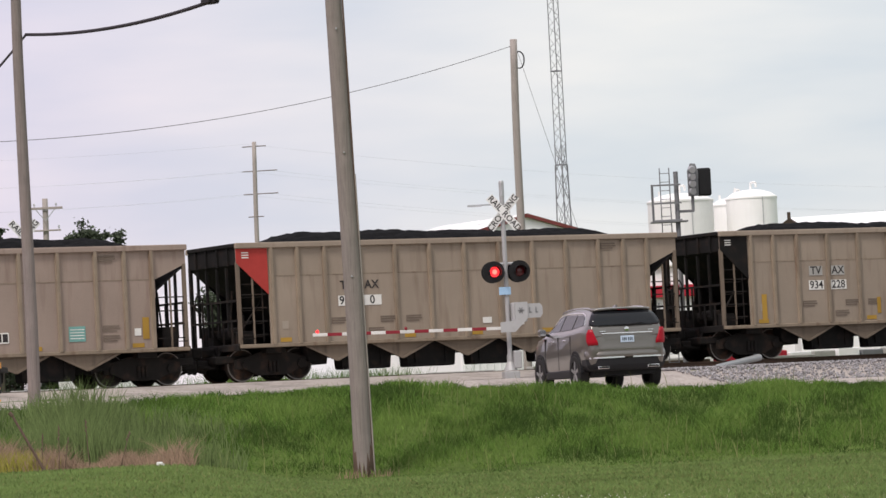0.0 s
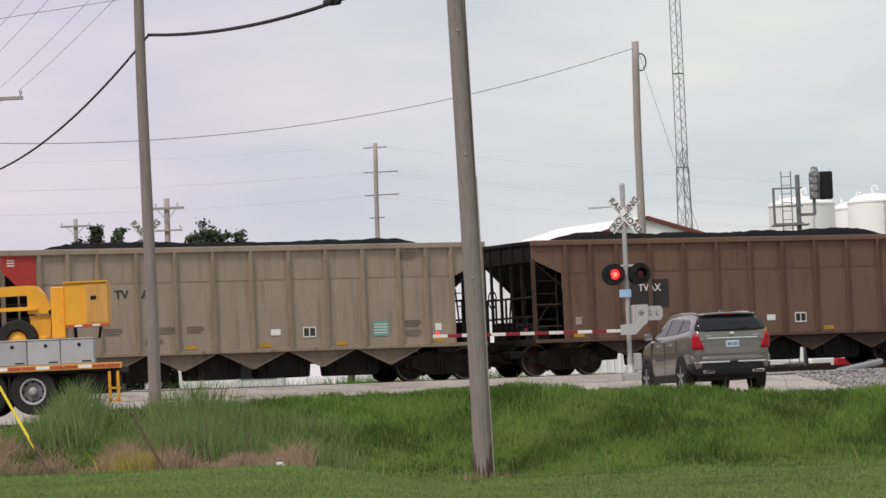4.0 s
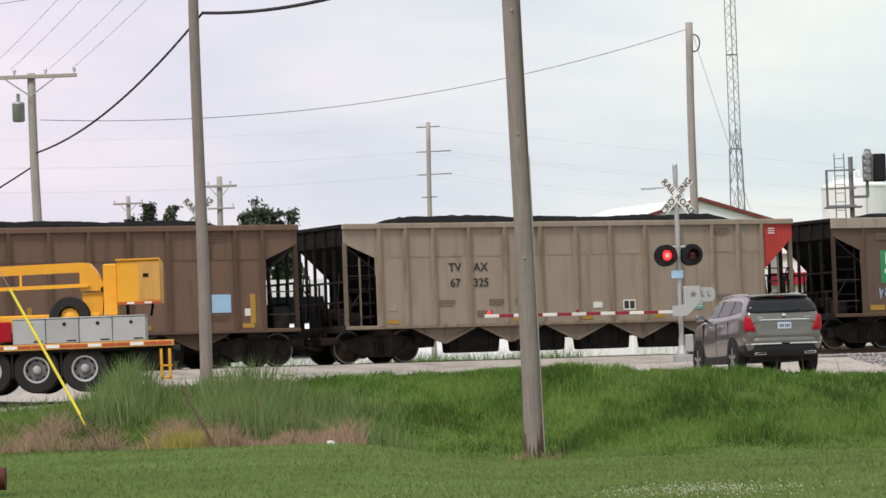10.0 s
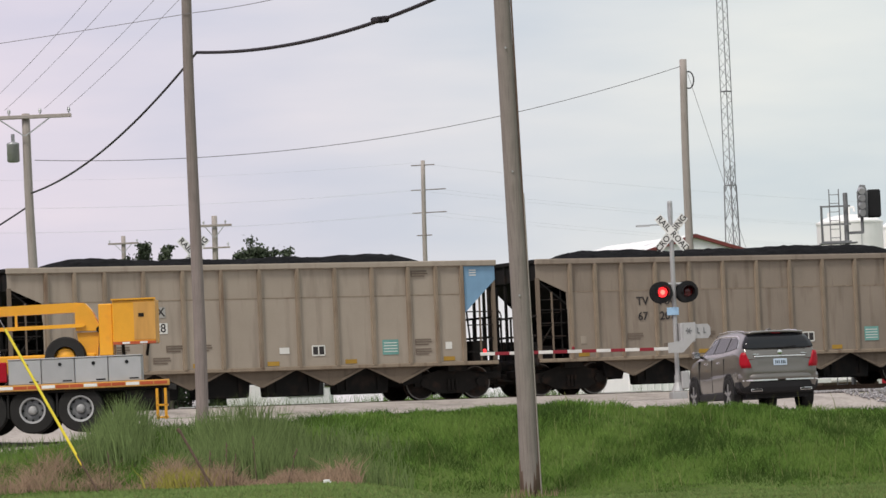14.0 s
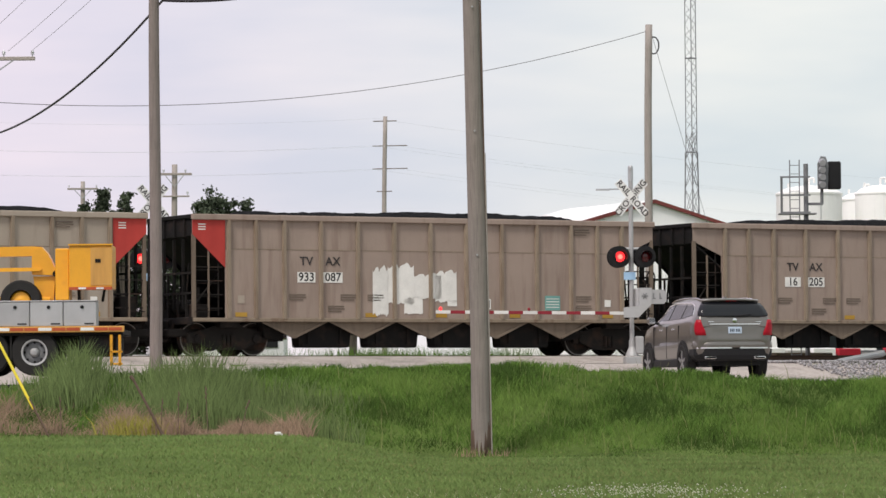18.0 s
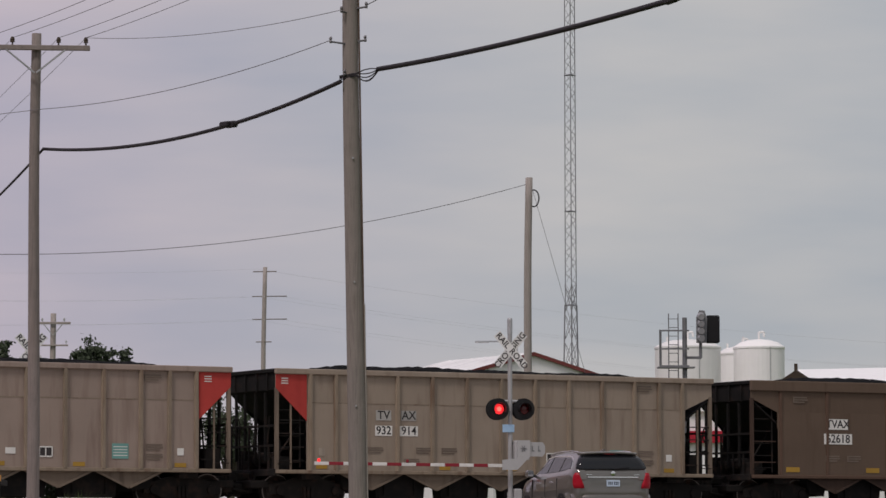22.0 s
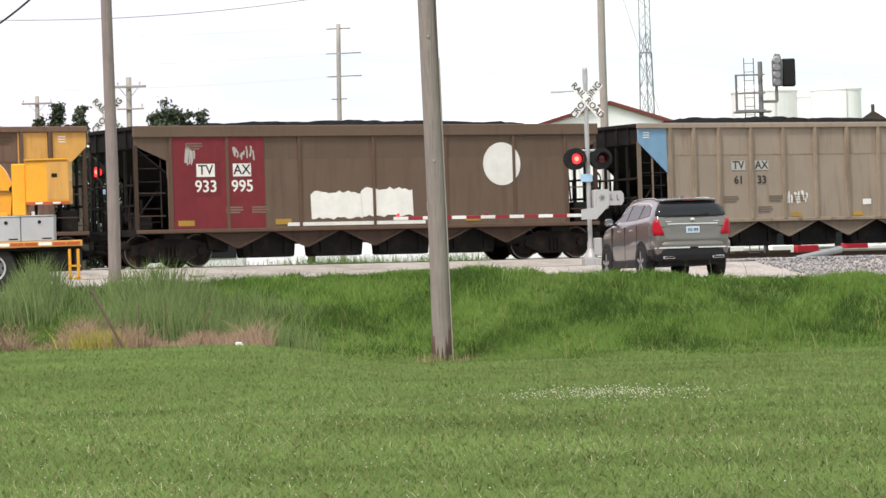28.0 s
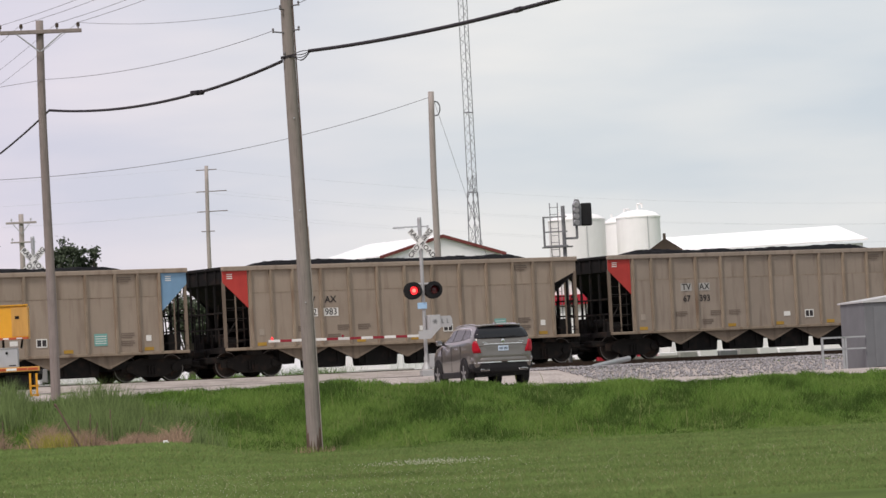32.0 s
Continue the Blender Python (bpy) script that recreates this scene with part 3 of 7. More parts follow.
def make_track():
    us = np.concatenate([np.linspace(-800, -60, 30), np.arange(-56, 60, 1.0), np.linspace(64, 800, 30)])
    sheet("ballast_bed", us, [4.2, 3.6, 3.0, 2.4, 1.9, 1.5, 0.9, 0.3, -0.3, -0.9, -1.5, -2.2, -3.0, -4.0], 0.0, M["bed"], "grey crushed stone track bed", "track bed", bed_z)
    def deck_z(q, u):
        p = on_track(u, -q)
        low = float(ground_z(p.x, p.y)) + 0.07
        return -0.035 if abs(q) < 1.9 else -0.035 + (min(low, -0.25) + 0.035) * float(smooth01((abs(q) - 1.9) / 3.6))
    sheet("crossing_deck", np.arange(-16.5, 7.6, 0.5), [5.5, 4.8, 4.1, 3.4, 2.8, 2.3, 1.9, 0.9, 0.0, -0.9, -1.9, -2.6, -3.4, -4.2], 0.0, M["asphalt"], "pale worn asphalt crossing level with the rails", "crossing", deck_z)
    for s in (-0.7535, 0.7535):
        bm = bmesh.new()
        prism(bm, [(-0.075, -0.18), (0.075, -0.18), (0.075, -0.165), (0.012, -0.14), (0.012, -0.045), (0.036, -0.035), (0.036, 0.0), (-0.036, 0.0), (-0.036, -0.035), (-0.012, -0.045), (-0.012, -0.14), (-0.075, -0.165)], -900, 900)
        m = Matrix.Translation(on_track(0, s)) @ Matrix.Rotation(radians(TRACK_TURN - 90), 4, "Z")
        single("rail", bm, M["rail"], "rusty steel rail with a worn head", "rail", "rails of the track", m=m)
    # sleepers near the crossing and beyond, the rest joined
    def tie(bm):
        box(bm, -0.115, 0.115, -1.3, 1.3, -0.33, -0.175, 0.012)
    owner = thing("sleeper_row", "dark weathered wooden railway sleepers in ballast", "sleepers", Matrix.Translation(CENTRE) @ Matrix.Rotation(radians(TRACK_TURN), 4, "Z"))
    for i in range(-60, 110):
        shared("sleeper", "tie", tie, M["tie"], owner, pose(i * 0.55, random.uniform(-0.05, 0.05), random.uniform(-0.01, 0.005), 0, 0, random.uniform(-1, 1)))
    # stones on the near shoulder
    n = 46000
    u, q = np.random.uniform(-22, 42, n), 1.0 + np.abs(np.random.normal(0, 1.9, n))
    q = np.clip(q, 0.95, 5.2)
    wide = np.arange(n) > 20000
    u, q = np.where(wide, 4.5 + np.abs(u + 22) * 0.6, u), np.where(wide, np.random.uniform(2.0, 12.6, n), q)
    clear = (u < -16.2) | (u > 7.4)
    u, q, n = u[clear], q[clear], int(clear.sum())
    px, py = CENTRE.x + tdir.x * u - tnor.x * q, CENTRE.y + tdir.y * u - tnor.y * q
    bz = np.where(q < 1.7, -0.2, -0.2 - (q - 1.7) * 0.2)
    pz = np.maximum(bz, ground_z(px, py) + 0.05) + 0.01
    s = np.random.uniform(0.022, 0.055, n)
    octa = np.array([(1, 0, 0), (-1, 0, 0), (0, 1, 0), (0, -1, 0), (0, 0, 1), (0, 0, -1)], float)
    jit = np.random.uniform(0.6, 1.3, (n, 6, 1))
    v = octa[None] * jit * s[:, None, None]
    ang = np.random.uniform(0, 6.28, n)
    c, sn = np.cos(ang)[:, None], np.sin(ang)[:, None]
    v = np.stack([v[..., 0] * c - v[..., 2] * sn, v[..., 1], (v[..., 0] * sn + v[..., 2] * c)], -1) + np.stack([px, py, pz], -1)[:, None]
    tri = np.array([(0, 2, 4), (2, 1, 4), (1, 3, 4), (3, 0, 4), (2, 0, 5), (1, 2, 5), (3, 1, 5), (0, 3, 5)])
    f = (tri[None] + 6 * np.arange(n)[:, None, None]).reshape(-1, 3)
    tagged(new("ballast_stones", raw_mesh("ballast_stones", v.reshape(-1, 3), f, M["ballast"])), "loose grey ballast stones on the track shoulder", "ballast", kind="stuff")


def blades(name, x, y, height, width, lean, material, label, category, seed=1):
    """Grass: one bent blade of two triangles at each place."""
    rng = np.random.default_rng(seed)
    n = len(x)
    z = ground_z(x, y) - 0.01
    a, b = rng.uniform(-1.3, 1.3, n), rng.uniform(0, 6.283, n)
    dx, dy = np.cos(a) * width / 2, np.sin(a) * width / 2
    lx, ly = np.cos(b) * lean * height, np.sin(b) * lean * height
    base = np.stack([x, y, z], -1)
    side = np.stack([dx, dy, 0 * dx], -1)
    mid = base + np.stack([lx * 0.35, ly * 0.35, height * 0.58], -1)
    tip = base + np.stack([lx, ly, height], -1)
    v = np.stack([base - side, base + side, mid + side * 0.8, mid - side * 0.8, tip], 1).reshape(-1, 3)
    k = 5 * np.arange(n)[:, None]
    f = np.concatenate([k + [0, 1, 2], k + [0, 2, 3], k + [3, 2, 4]], 1).reshape(-1, 3)
    me = raw_mesh(name, v, f, material)
    me.polygons.foreach_set("use_smooth", np.ones(len(me.polygons), bool))
    soft = np.stack([np.cos(b) * 0.45, np.sin(b) * 0.3 - 0.45, np.full(n, 0.8)], -1)  # rounded, translucent-looking tufts
    soft /= np.linalg.norm(soft, axis=1, keepdims=True)
    me.normals_split_custom_set_from_vertices(np.repeat(soft, 5, 0))
    return tagged(new(name, me), label, category, kind="stuff")


def mottle(x, y):
    """A smooth uneven field of about -1 to 1, with clumps of half a metre to three metres."""
    return (np.sin(x * 1.1 + 1.3 * np.sin(y * 0.8)) * np.sin(y * 1.3 + 0.9 * np.sin(x * 0.7 + 2)) + 0.7 * np.sin(x * 2.7 + 2.1 * np.sin(y * 1.9 + 1)) * np.sin(y * 3.1 + x * 0.8) + 0.4 * np.sin(x * 6.1 + y * 2.3) * np.sin(y * 5.7 - x * 1.9)) / 1.5


def make_grass():
    rng = np.random.default_rng(7)
    # mown lawn: as dense per angle as the eye sees it
    n = 320000
    d = 12 * (83 / 12) ** rng.uniform(0, 1, n)
    x = rng.uniform(0, 1, n)
    x = -0.15 * (d + 14) * (1 - x) + 0.174 * (d + 28) * x
    patch = mottle(x * 0.6, d * 0.35)
    h = rng.uniform(0.03, 0.075, n) * (1 + 0.15 * patch)
    dry = rng.uniform(0, 1, n) < 0.13 + 0.1 * patch
    w = rng.uniform(0.006, 0.012, n) * (0.7 + d / 55)
    for name, pick, material, label in (("lawn_grass", ~dry, M["blade"], "short mown green lawn grass"), ("dry_lawn_grass", dry, M["dryblade"], "yellowed blades in the mown lawn")):
        blades(name, x[pick], d[pick], h[pick], w[pick], rng.uniform(0.4, 1.5, n)[pick], material, label, "grass", 2)
    # bank: clumps of dark, middling and bright grass, thinning into the lawn at its foot
    n = 230000
    x, y = rng.uniform(-15, 24, n), rng.uniform(75.5, 89.4, n)
    toe = 77.2 + 4.1 * smooth01((x + 7) / 4)
    keep = rng.uniform(0, 1, n) < smooth01((y - toe + 3.2) / 3.6)
    keep &= ~((x < -7.5) & (y > 82.3))
    keep &= ~((x < -3.5) & (y > 86.3))
    keep &= y < 87.6 + 0.7 * np.sin(x * 2.3) * np.sin(x * 0.9 + 1) + 0.5 * np.sin(x * 6)
    x, y, toe = x[keep], y[keep], toe[keep]
    n = len(x)
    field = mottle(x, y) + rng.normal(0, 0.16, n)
    clump = 0.75 + 0.45 * np.clip(mottle(x * 1.3 + 5, y * 1.2), -1, 1)
    edge = (1 - 0.5 * smooth01((y - 85.2) / 2.0)) * (0.2 + 0.8 * smooth01((y - toe + 1.2) / 2.5))
    h = rng.uniform(0.12, 0.36, n) * clump * edge
    w, lean = rng.uniform(0.010, 0.022, n), rng.uniform(0.3, 1.2, n)
    # mottle alone places the painted shade and highlight tones
    for name, pick, material, label in (("dark_bank_grass", field < -0.28, M["bankdark"], "darker green bank grass, toned as shaded hollows"), ("bank_grass", (field >= -0.28) & (field < 0.25), M["bank"], "lush uncut green grass on the ditch bank"), ("bright_bank_grass", field >= 0.25, M["banklight"], "bright green grass tufts on the ditch bank")):
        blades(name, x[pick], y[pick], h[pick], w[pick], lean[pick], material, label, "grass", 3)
    # taller pale stems with seed heads
    n = 260
    x, y = rng.uniform(-2, 14, n), rng.uniform(79, 87, n)
    blades("seed_stems", x, y, rng.uniform(0.3, 0.6, n), rng.uniform(0.008, 0.016, n), rng.uniform(0.05, 0.5, n), M["dryblade"], "pale seed stems above the bank grass", "grass", 9)
    # weeds along the road edge and behind the track
    n = 9000
    u, q = np.where(rng.uniform(0, 1, n) < 0.45, rng.normal(5.0, 2.2, n), rng.uniform(-14, 9, n)), rng.normal(0.6, 0.6, n)
    gx, gy = CENTRE.x + tdir.x * u + tnor.x * (4.6 + q), CENTRE.y + tdir.y * u + tnor.y * (4.6 + q)
    keep = rng.uniform(0, 1, n) < 0.5 + 0.6 * np.sin(u * 0.9) * np.sin(u * 0.37 + 1)
    blades("trackside_weeds", gx[keep], gy[keep], rng.uniform(0.5, 0.95, n)[keep], rng.uniform(0.012, 0.022, n)[keep], rng.uniform(0.1, 0.6, n)[keep], M["bank"], "green weeds behind the track", "weeds", 10)
    # tall weeds on the left of the crossing
    n = 15000
    x, y = rng.uniform(-10.2, -1.0, n), rng.uniform(79.2, 83.6, n)
    mass = np.exp(-((x + 7.0) / 0.6) ** 2) * 0.9 + np.exp(-((x + 4.3) / 1.15) ** 2) * 1.0 + 0.28 * np.exp(-((x + 2.3) / 1.0) ** 2)
    keep = rng.uniform(0, 1, n) < mass + 0.05
    x, y, mass = x[keep], y[keep], mass[keep]
    h = (0.35 + 0.72 * np.clip(mass, 0, 1)) * rng.uniform(0.5, 1.12, len(x))
    blades("tall_weeds", x, y, h, rng.uniform(0.014, 0.03, len(x)), rng.uniform(0.1, 0.5, len(x)), M["reed"], "tall pale green reedy weeds by the road", "weeds", 4)
    n = 26000
    x, y = rng.uniform(-12.5, -2.0, n), rng.uniform(76.8, 79.6, n)
    keep = rng.uniform(0, 1, n) < np.clip((-x - 1.6) / 1.4, 0, 1) * (0.42 + 0.6 * mottle(x * 1.5, y * 1.5))
    x, y = x[keep], y[keep]
    blades("dry_weeds", x, y, rng.uniform(0.14, 0.66, len(x)) * (0.62 + 0.25 * np.sin(x * 2.1) + 0.2 * np.sin(x * 5.3 + 1)), rng.uniform(0.008, 0.018, len(x)), rng.uniform(0.3, 1.4, len(x)), M["deadgrass"], "dry reddish-brown weeds at the foot of the bank", "weeds", 5)
    n = 420
    x, y = rng.normal(-5.5, 0.3, n), rng.uniform(76.5, 78.0, n)
    blades("yellow_weeds", x, y, rng.uniform(0.2, 0.5, n), rng.uniform(0.012, 0.024, n), rng.uniform(0.2, 0.8, n), M["mustard"], "yellowing weed clump among dry stalks", "weeds", 6)
    # uncut tufts round the foot of the pole
    n = 420
    a, r = rng.uniform(0, 6.283, n), np.abs(rng.normal(0.3, 0.16, n))
    x, y = 1.35 + np.cos(a) * r, 80.05 + np.sin(a) * r
    dry = rng.uniform(0, 1, n) < 0.4
    for name, pick, material, label in (("pole_foot_grass", ~dry, M["banklight"], "uncut green tufts round the foot of a pole"), ("dry_pole_foot_grass", dry, M["deadgrass"], "dry stems round the foot of a pole")):
        blades(name, x[pick], y[pick], rng.uniform(0.06, 0.24, n)[pick], rng.uniform(0.008, 0.018, n)[pick], rng.uniform(0.1, 0.6, n)[pick], material, label, "grass", 14)
    n = 11000
    d = 14 * (50 / 14) ** rng.uniform(0, 1, n)
    x = rng.uniform(-0.15, 0.19, n) * (d + 14)
    keep = rng.uniform(0, 1, n) < 0.35 + 0.6 * mottle(x * 0.8 + 3, d * 0.5)
    x, d = x[keep], d[keep]
    blades("lawn_seed_heads", x, d, rng.uniform(0.05, 0.095, len(x)), rng.uniform(0.004, 0.008, len(x)) * (0.7 + d / 55), rng.uniform(0.3, 1.2, len(x)), M["seedhead"], "pale seed heads over the mown lawn", "grass", 12)
    # clover heads
    n = 960
    d = np.concatenate([rng.normal(43.2, 1.7, 520), rng.uniform(17, 42, 440)])
    x = np.concatenate([rng.normal(2.55, 0.6, 520), rng.uniform(-0.1, 0.12, 440) * d[520:]])
    z = ground_z(x, d) + rng.uniform(0.07, 0.12, n)
    s = np.where(np.arange(n) < 520, rng.uniform(0.005, 0.010, n), rng.uniform(0.004, 0.006, n))
    octa = np.array([(1, 0, 0), (-1, 0, 0), (0, 1, 0), (0, -1, 0), (0, 0, 1), (0, 0, -1)], float)
    v = octa[None] * s[:, None, None] + np.stack([x, d, z], -1)[:, None]
    tri = np.array([(0, 2, 4), (2, 1, 4), (1, 3, 4), (3, 0, 4), (2, 0, 5), (1, 2, 5), (3, 1, 5), (0, 3, 5)])
    f = (tri[None] + 6 * np.arange(n)[:, None, None]).reshape(-1, 3)
    tagged(new("clover_flowers", raw_mesh("clover_flowers", v.reshape(-1, 3), f, M["clover"])), "small white clover flowers in the lawn", "flowers", kind="stuff")


# ---- hopper cars ----
HALF, IN, TOP, SILL = 7.42, 6.43, 3.9, 0.93
BROWNS = ("brown", "olive", "umber")
RIBS_A = [0.0, 1.16, -1.16, 2.32, -2.32, 3.48, -3.48, 4.62, -4.62, 5.5, -5.5, 6.33, -6.33]
RIBS_B = [-6.33, -4.6, -2.35, 0.0, 2.35, 4.6, 6.33]
UPRIGHT = Matrix.Rotation(radians(90), 4, "X")


def side_upper(bm):
    prism(bm, [(-HALF, 3.76), (HALF, 3.76), (HALF, 3.36), (IN, 2.93), (IN, 2.92), (-IN, 2.92), (-IN, 2.93), (-HALF, 3.36)], -1.50, -1.48)


def side_lower(bm):
    prism(bm, [(-IN, 2.945), (IN, 2.945), (IN, 1.0), (-IN, 1.0)], -1.515, -1.495)
    for s in (-1, 1):
        prism(bm, [(s * IN, 2.93), (s * (IN + 0.02), 2.93), (s * (IN + 0.02), 2.44), (s * IN, 2.44)], -1.515, -1.495)


def lap_seam(bm):
    """The lapped joint along the side sheets."""
    box(bm, -IN, IN, -1.522, -1.50, 2.93, 2.955)


def end_triangle(bm):
    """The side's gusset beyond the hopper's last post, at the left end."""
    prism(bm, [(-HALF, 3.75), (-IN, 3.75), (-IN, 2.42), (-HALF, 3.34)], -1.525, -1.50)


def far_side(bm):
    prism(bm, [(-HALF, 3.76), (HALF, 3.76), (HALF, 3.36), (IN, 2.44), (IN, 1.0), (-IN, 1.0), (-IN, 2.44), (-HALF, 3.36)], 1.48, 1.50)


def slope_sheet(bm):
    """The sloping floor and upright wall of the left end."""
    a = [(-HALF + 0.02, 3.3), (-HALF + 0.02, 3.8), (-HALF + 0.06, 3.8), (-HALF + 0.06, 3.32), (-4.2, 0.95), (-4.3, 0.93)]
    prism(bm, a, -1.47, 1.47)
    for y in (-1.0, -0.35, 0.35, 1.0):
        box(bm, -HALF - 0.03, -HALF + 0.03, y - 0.04, y + 0.04, 3.28, 3.82)


def make_rib(h):
    def build(bm):
        lo = [bm.verts.new(p) for p in ((-0.06, 0, 0), (-0.042, -0.085, 0), (0.042, -0.085, 0), (0.06, 0, 0))]
        hi = [bm.verts.new((v.co.x, v.co.y, h)) for v in lo]
        for i in range(3):
            bm.faces.new((lo[i], lo[i + 1], hi[i + 1], hi[i]))
        bm.faces.new(lo[::-1])
        bm.faces.new(hi)
        bm.faces.new((lo[3], lo[0], hi[0], hi[3]))
    return build


def top_chord(bm):
    box(bm, -HALF - 0.03, HALF + 0.03, -1.60, -1.47, 3.74, TOP, 0.02)
    box(bm, -HALF - 0.03, HALF + 0.03, 1.47, 1.60, 3.74, TOP, 0.02)


def deep_chord(bm):
    box(bm, -HALF - 0.03, HALF + 0.03, -1.58, -1.47, 3.58, TOP, 0.02)
    box(bm, -HALF - 0.03, HALF + 0.03, 1.47, 1.58, 3.58, TOP, 0.02)


def end_chord(bm):
    box(bm, -HALF - 0.05, -HALF + 0.1, -1.46, 1.46, 3.78, TOP - 0.005, 0.02)


def side_sill(bm):
    box(bm, -HALF, HALF, -1.58, -1.42, SILL, 1.035, 0.015)
    box(bm, -HALF, HALF, 1.42, 1.58, SILL, 1.035, 0.015)


def chute(bm):
    """A tapering hopper outlet with its apron."""
    prism(bm, [(-1.05, 0.96), (1.05, 0.96), (0.12, 0.52), (-0.12, 0.52)], -1.46, -1.40)
    prism(bm, [(-1.02, 0.92), (-0.95, 0.96), (0.0, 0.53), (-0.02, 0.47)], -1.50, -1.46)
    prism(bm, [(1.02, 0.92), (0.95, 0.96), (0.0, 0.53), (0.02, 0.47)], -1.50, -1.46)


def outlet_box(bm):
    """Black discharge box between two chutes, with its door edge."""
    prism(bm, [(-0.78, 0.25), (-0.72, 0.22), (0.72, 0.22), (0.78, 0.25), (0.82, 0.62), (1.0, 0.97), (-1.0, 0.97), (-0.82, 0.62)], -1.22, -0.75)
    prism(bm, [(-0.95, 0.62), (0.95, 0.62), (1.05, 0.97), (-1.05, 0.97)], -0.75, 1.22)
    box(bm, -0.72, 0.72, -1.27, -1.22, 0.25, 0.32)
    for x in (-0.5, 0.5):
        box(bm, x - 0.05, x + 0.05, -1.27, -1.22, 0.32, 0.8)


def end_outlet(bm):
    prism(bm, [(-0.3, 0.4), (0.25, 0.5), (0.35, 0.97), (-0.42, 0.97)], -1.2, 1.2)


def grab_irons(bm):
    """A rung standing off the side on two short feet."""
    box(bm, -0.2, 0.2, -0.085, -0.06, -0.012, 0.012)
    for x in (-0.19, 0.19):
        box(bm, x - 0.012, x + 0.012, -0.075, 0.03, -0.012, 0.012)


def centre_sill(bm):
    box(bm, -HALF - 0.1, HALF + 0.1, -0.25, 0.25, 0.68, 1.02, 0.02)
    for s in (-1, 1):
        box(bm, s * 6.2 - 0.3, s * 6.2 + 0.3, -1.35, 1.35, 0.78, 1.0)


def end_platform(bm):
    box(bm, -HALF, -IN + 0.1, -1.42, 1.42, 0.93, 1.02, 0.01)
    box(bm, -HALF - 0.06, -HALF + 0.04, -1.5, 1.5, 0.86, 1.06, 0.015)


def end_post(bm):
    box(bm, -0.05, 0.05, -0.045, 0.045, 1.03, 3.36)


def slim_post(bm):
    box(bm, -0.022, 0.022, -0.022, 0.022, 1.03, 2.95)


def end_rung(bm):
    """A rung across the open bay beside the corner post."""
    box(bm, -0.45, 0.45, -0.016, 0.016, -0.016, 0.016)


def thin_post(bm):
    box(bm, -0.035, 0.035, -0.035, 0.035, 1.03, 2.95)


def ladder(bm):
    for z in (1.25, 1.62, 1.99, 2.36, 2.73, 3.1):
        rod(bm, (-0.36, 0, z), (0.36, 0, z), 0.016, seg=6)
    for x in (-0.36, 0.36):
        box(bm, x - 0.02, x + 0.02, -0.012, 0.012, 1.1, 3.3)


def brake_gear(bm):
    rod(bm, (-HALF + 0.3, -0.9, 1.35), (-HALF + 0.3, 0.1, 1.35), 0.2, seg=12)
    box(bm, -HALF + 0.15, -HALF + 0.5, 0.4, 0.8, 1.05, 1.5, 0.03)
    rod(bm, (-HALF + 0.6, -0.6, 1.1), (-HALF + 0.6, -0.6, 1.9), 0.05, seg=8)
    for y in (-0.2, 0.65):
        rod(bm, (-HALF + 0.35, y, 1.0), (-HALF + 0.5, y, 2.6), 0.03, seg=6)


def end_rail(bm):
    """Handrails across the open end."""
    for z in (1.72, 2.28):
        box(bm, -HALF - 0.03, -HALF + 0.01, -1.44, 1.44, z - 0.03, z + 0.03)
    for y in (-1.1, -0.55, 0.1, 0.7, 1.2):
        box(bm, -HALF - 0.03, -HALF + 0.01, y - 0.03, y + 0.03, 1.05, 2.3 if y > 0 else 1.75)


def brake_pipe(bm):
    rod(bm, (-HALF + 0.55, -1.2, 1.15), (-HALF + 0.55, 1.2, 1.15), 0.11, seg=10)
    box(bm, -HALF + 0.1, -HALF + 0.6, -1.25, -0.75, 1.02, 1.42, 0.03)
    box(bm, -HALF + 0.2, -HALF + 0.7, 0.9, 1.3, 1.02, 1.62, 0.03)
    rod(bm, (-HALF + 0.3, -1.0, 1.4), (-IN + 0.5, -0.5, 2.6), 0.03, seg=6)


def brake_wheel(bm):
    revolve(bm, [(0.24, -0.02), (0.28, 0.0), (0.24, 0.02), (0.21, 0.0)], 16, Matrix.Translation((-HALF - 0.09, 0.75, 2.3)) @ Matrix.Rotation(radians(90), 4, "Y"), closed=True)
    rod(bm, (-HALF - 0.09, 0.5, 2.3), (-HALF - 0.09, 1.0, 2.3), 0.02, seg=6)
    rod(bm, (-HALF - 0.09, 0.75, 2.05), (-HALF - 0.09, 0.75, 2.55), 0.02, seg=6)
    rod(bm, (-HALF - 0.09, 0.75, 2.3), (-HALF + 0.04, 0.75, 2.3), 0.04, seg=6)


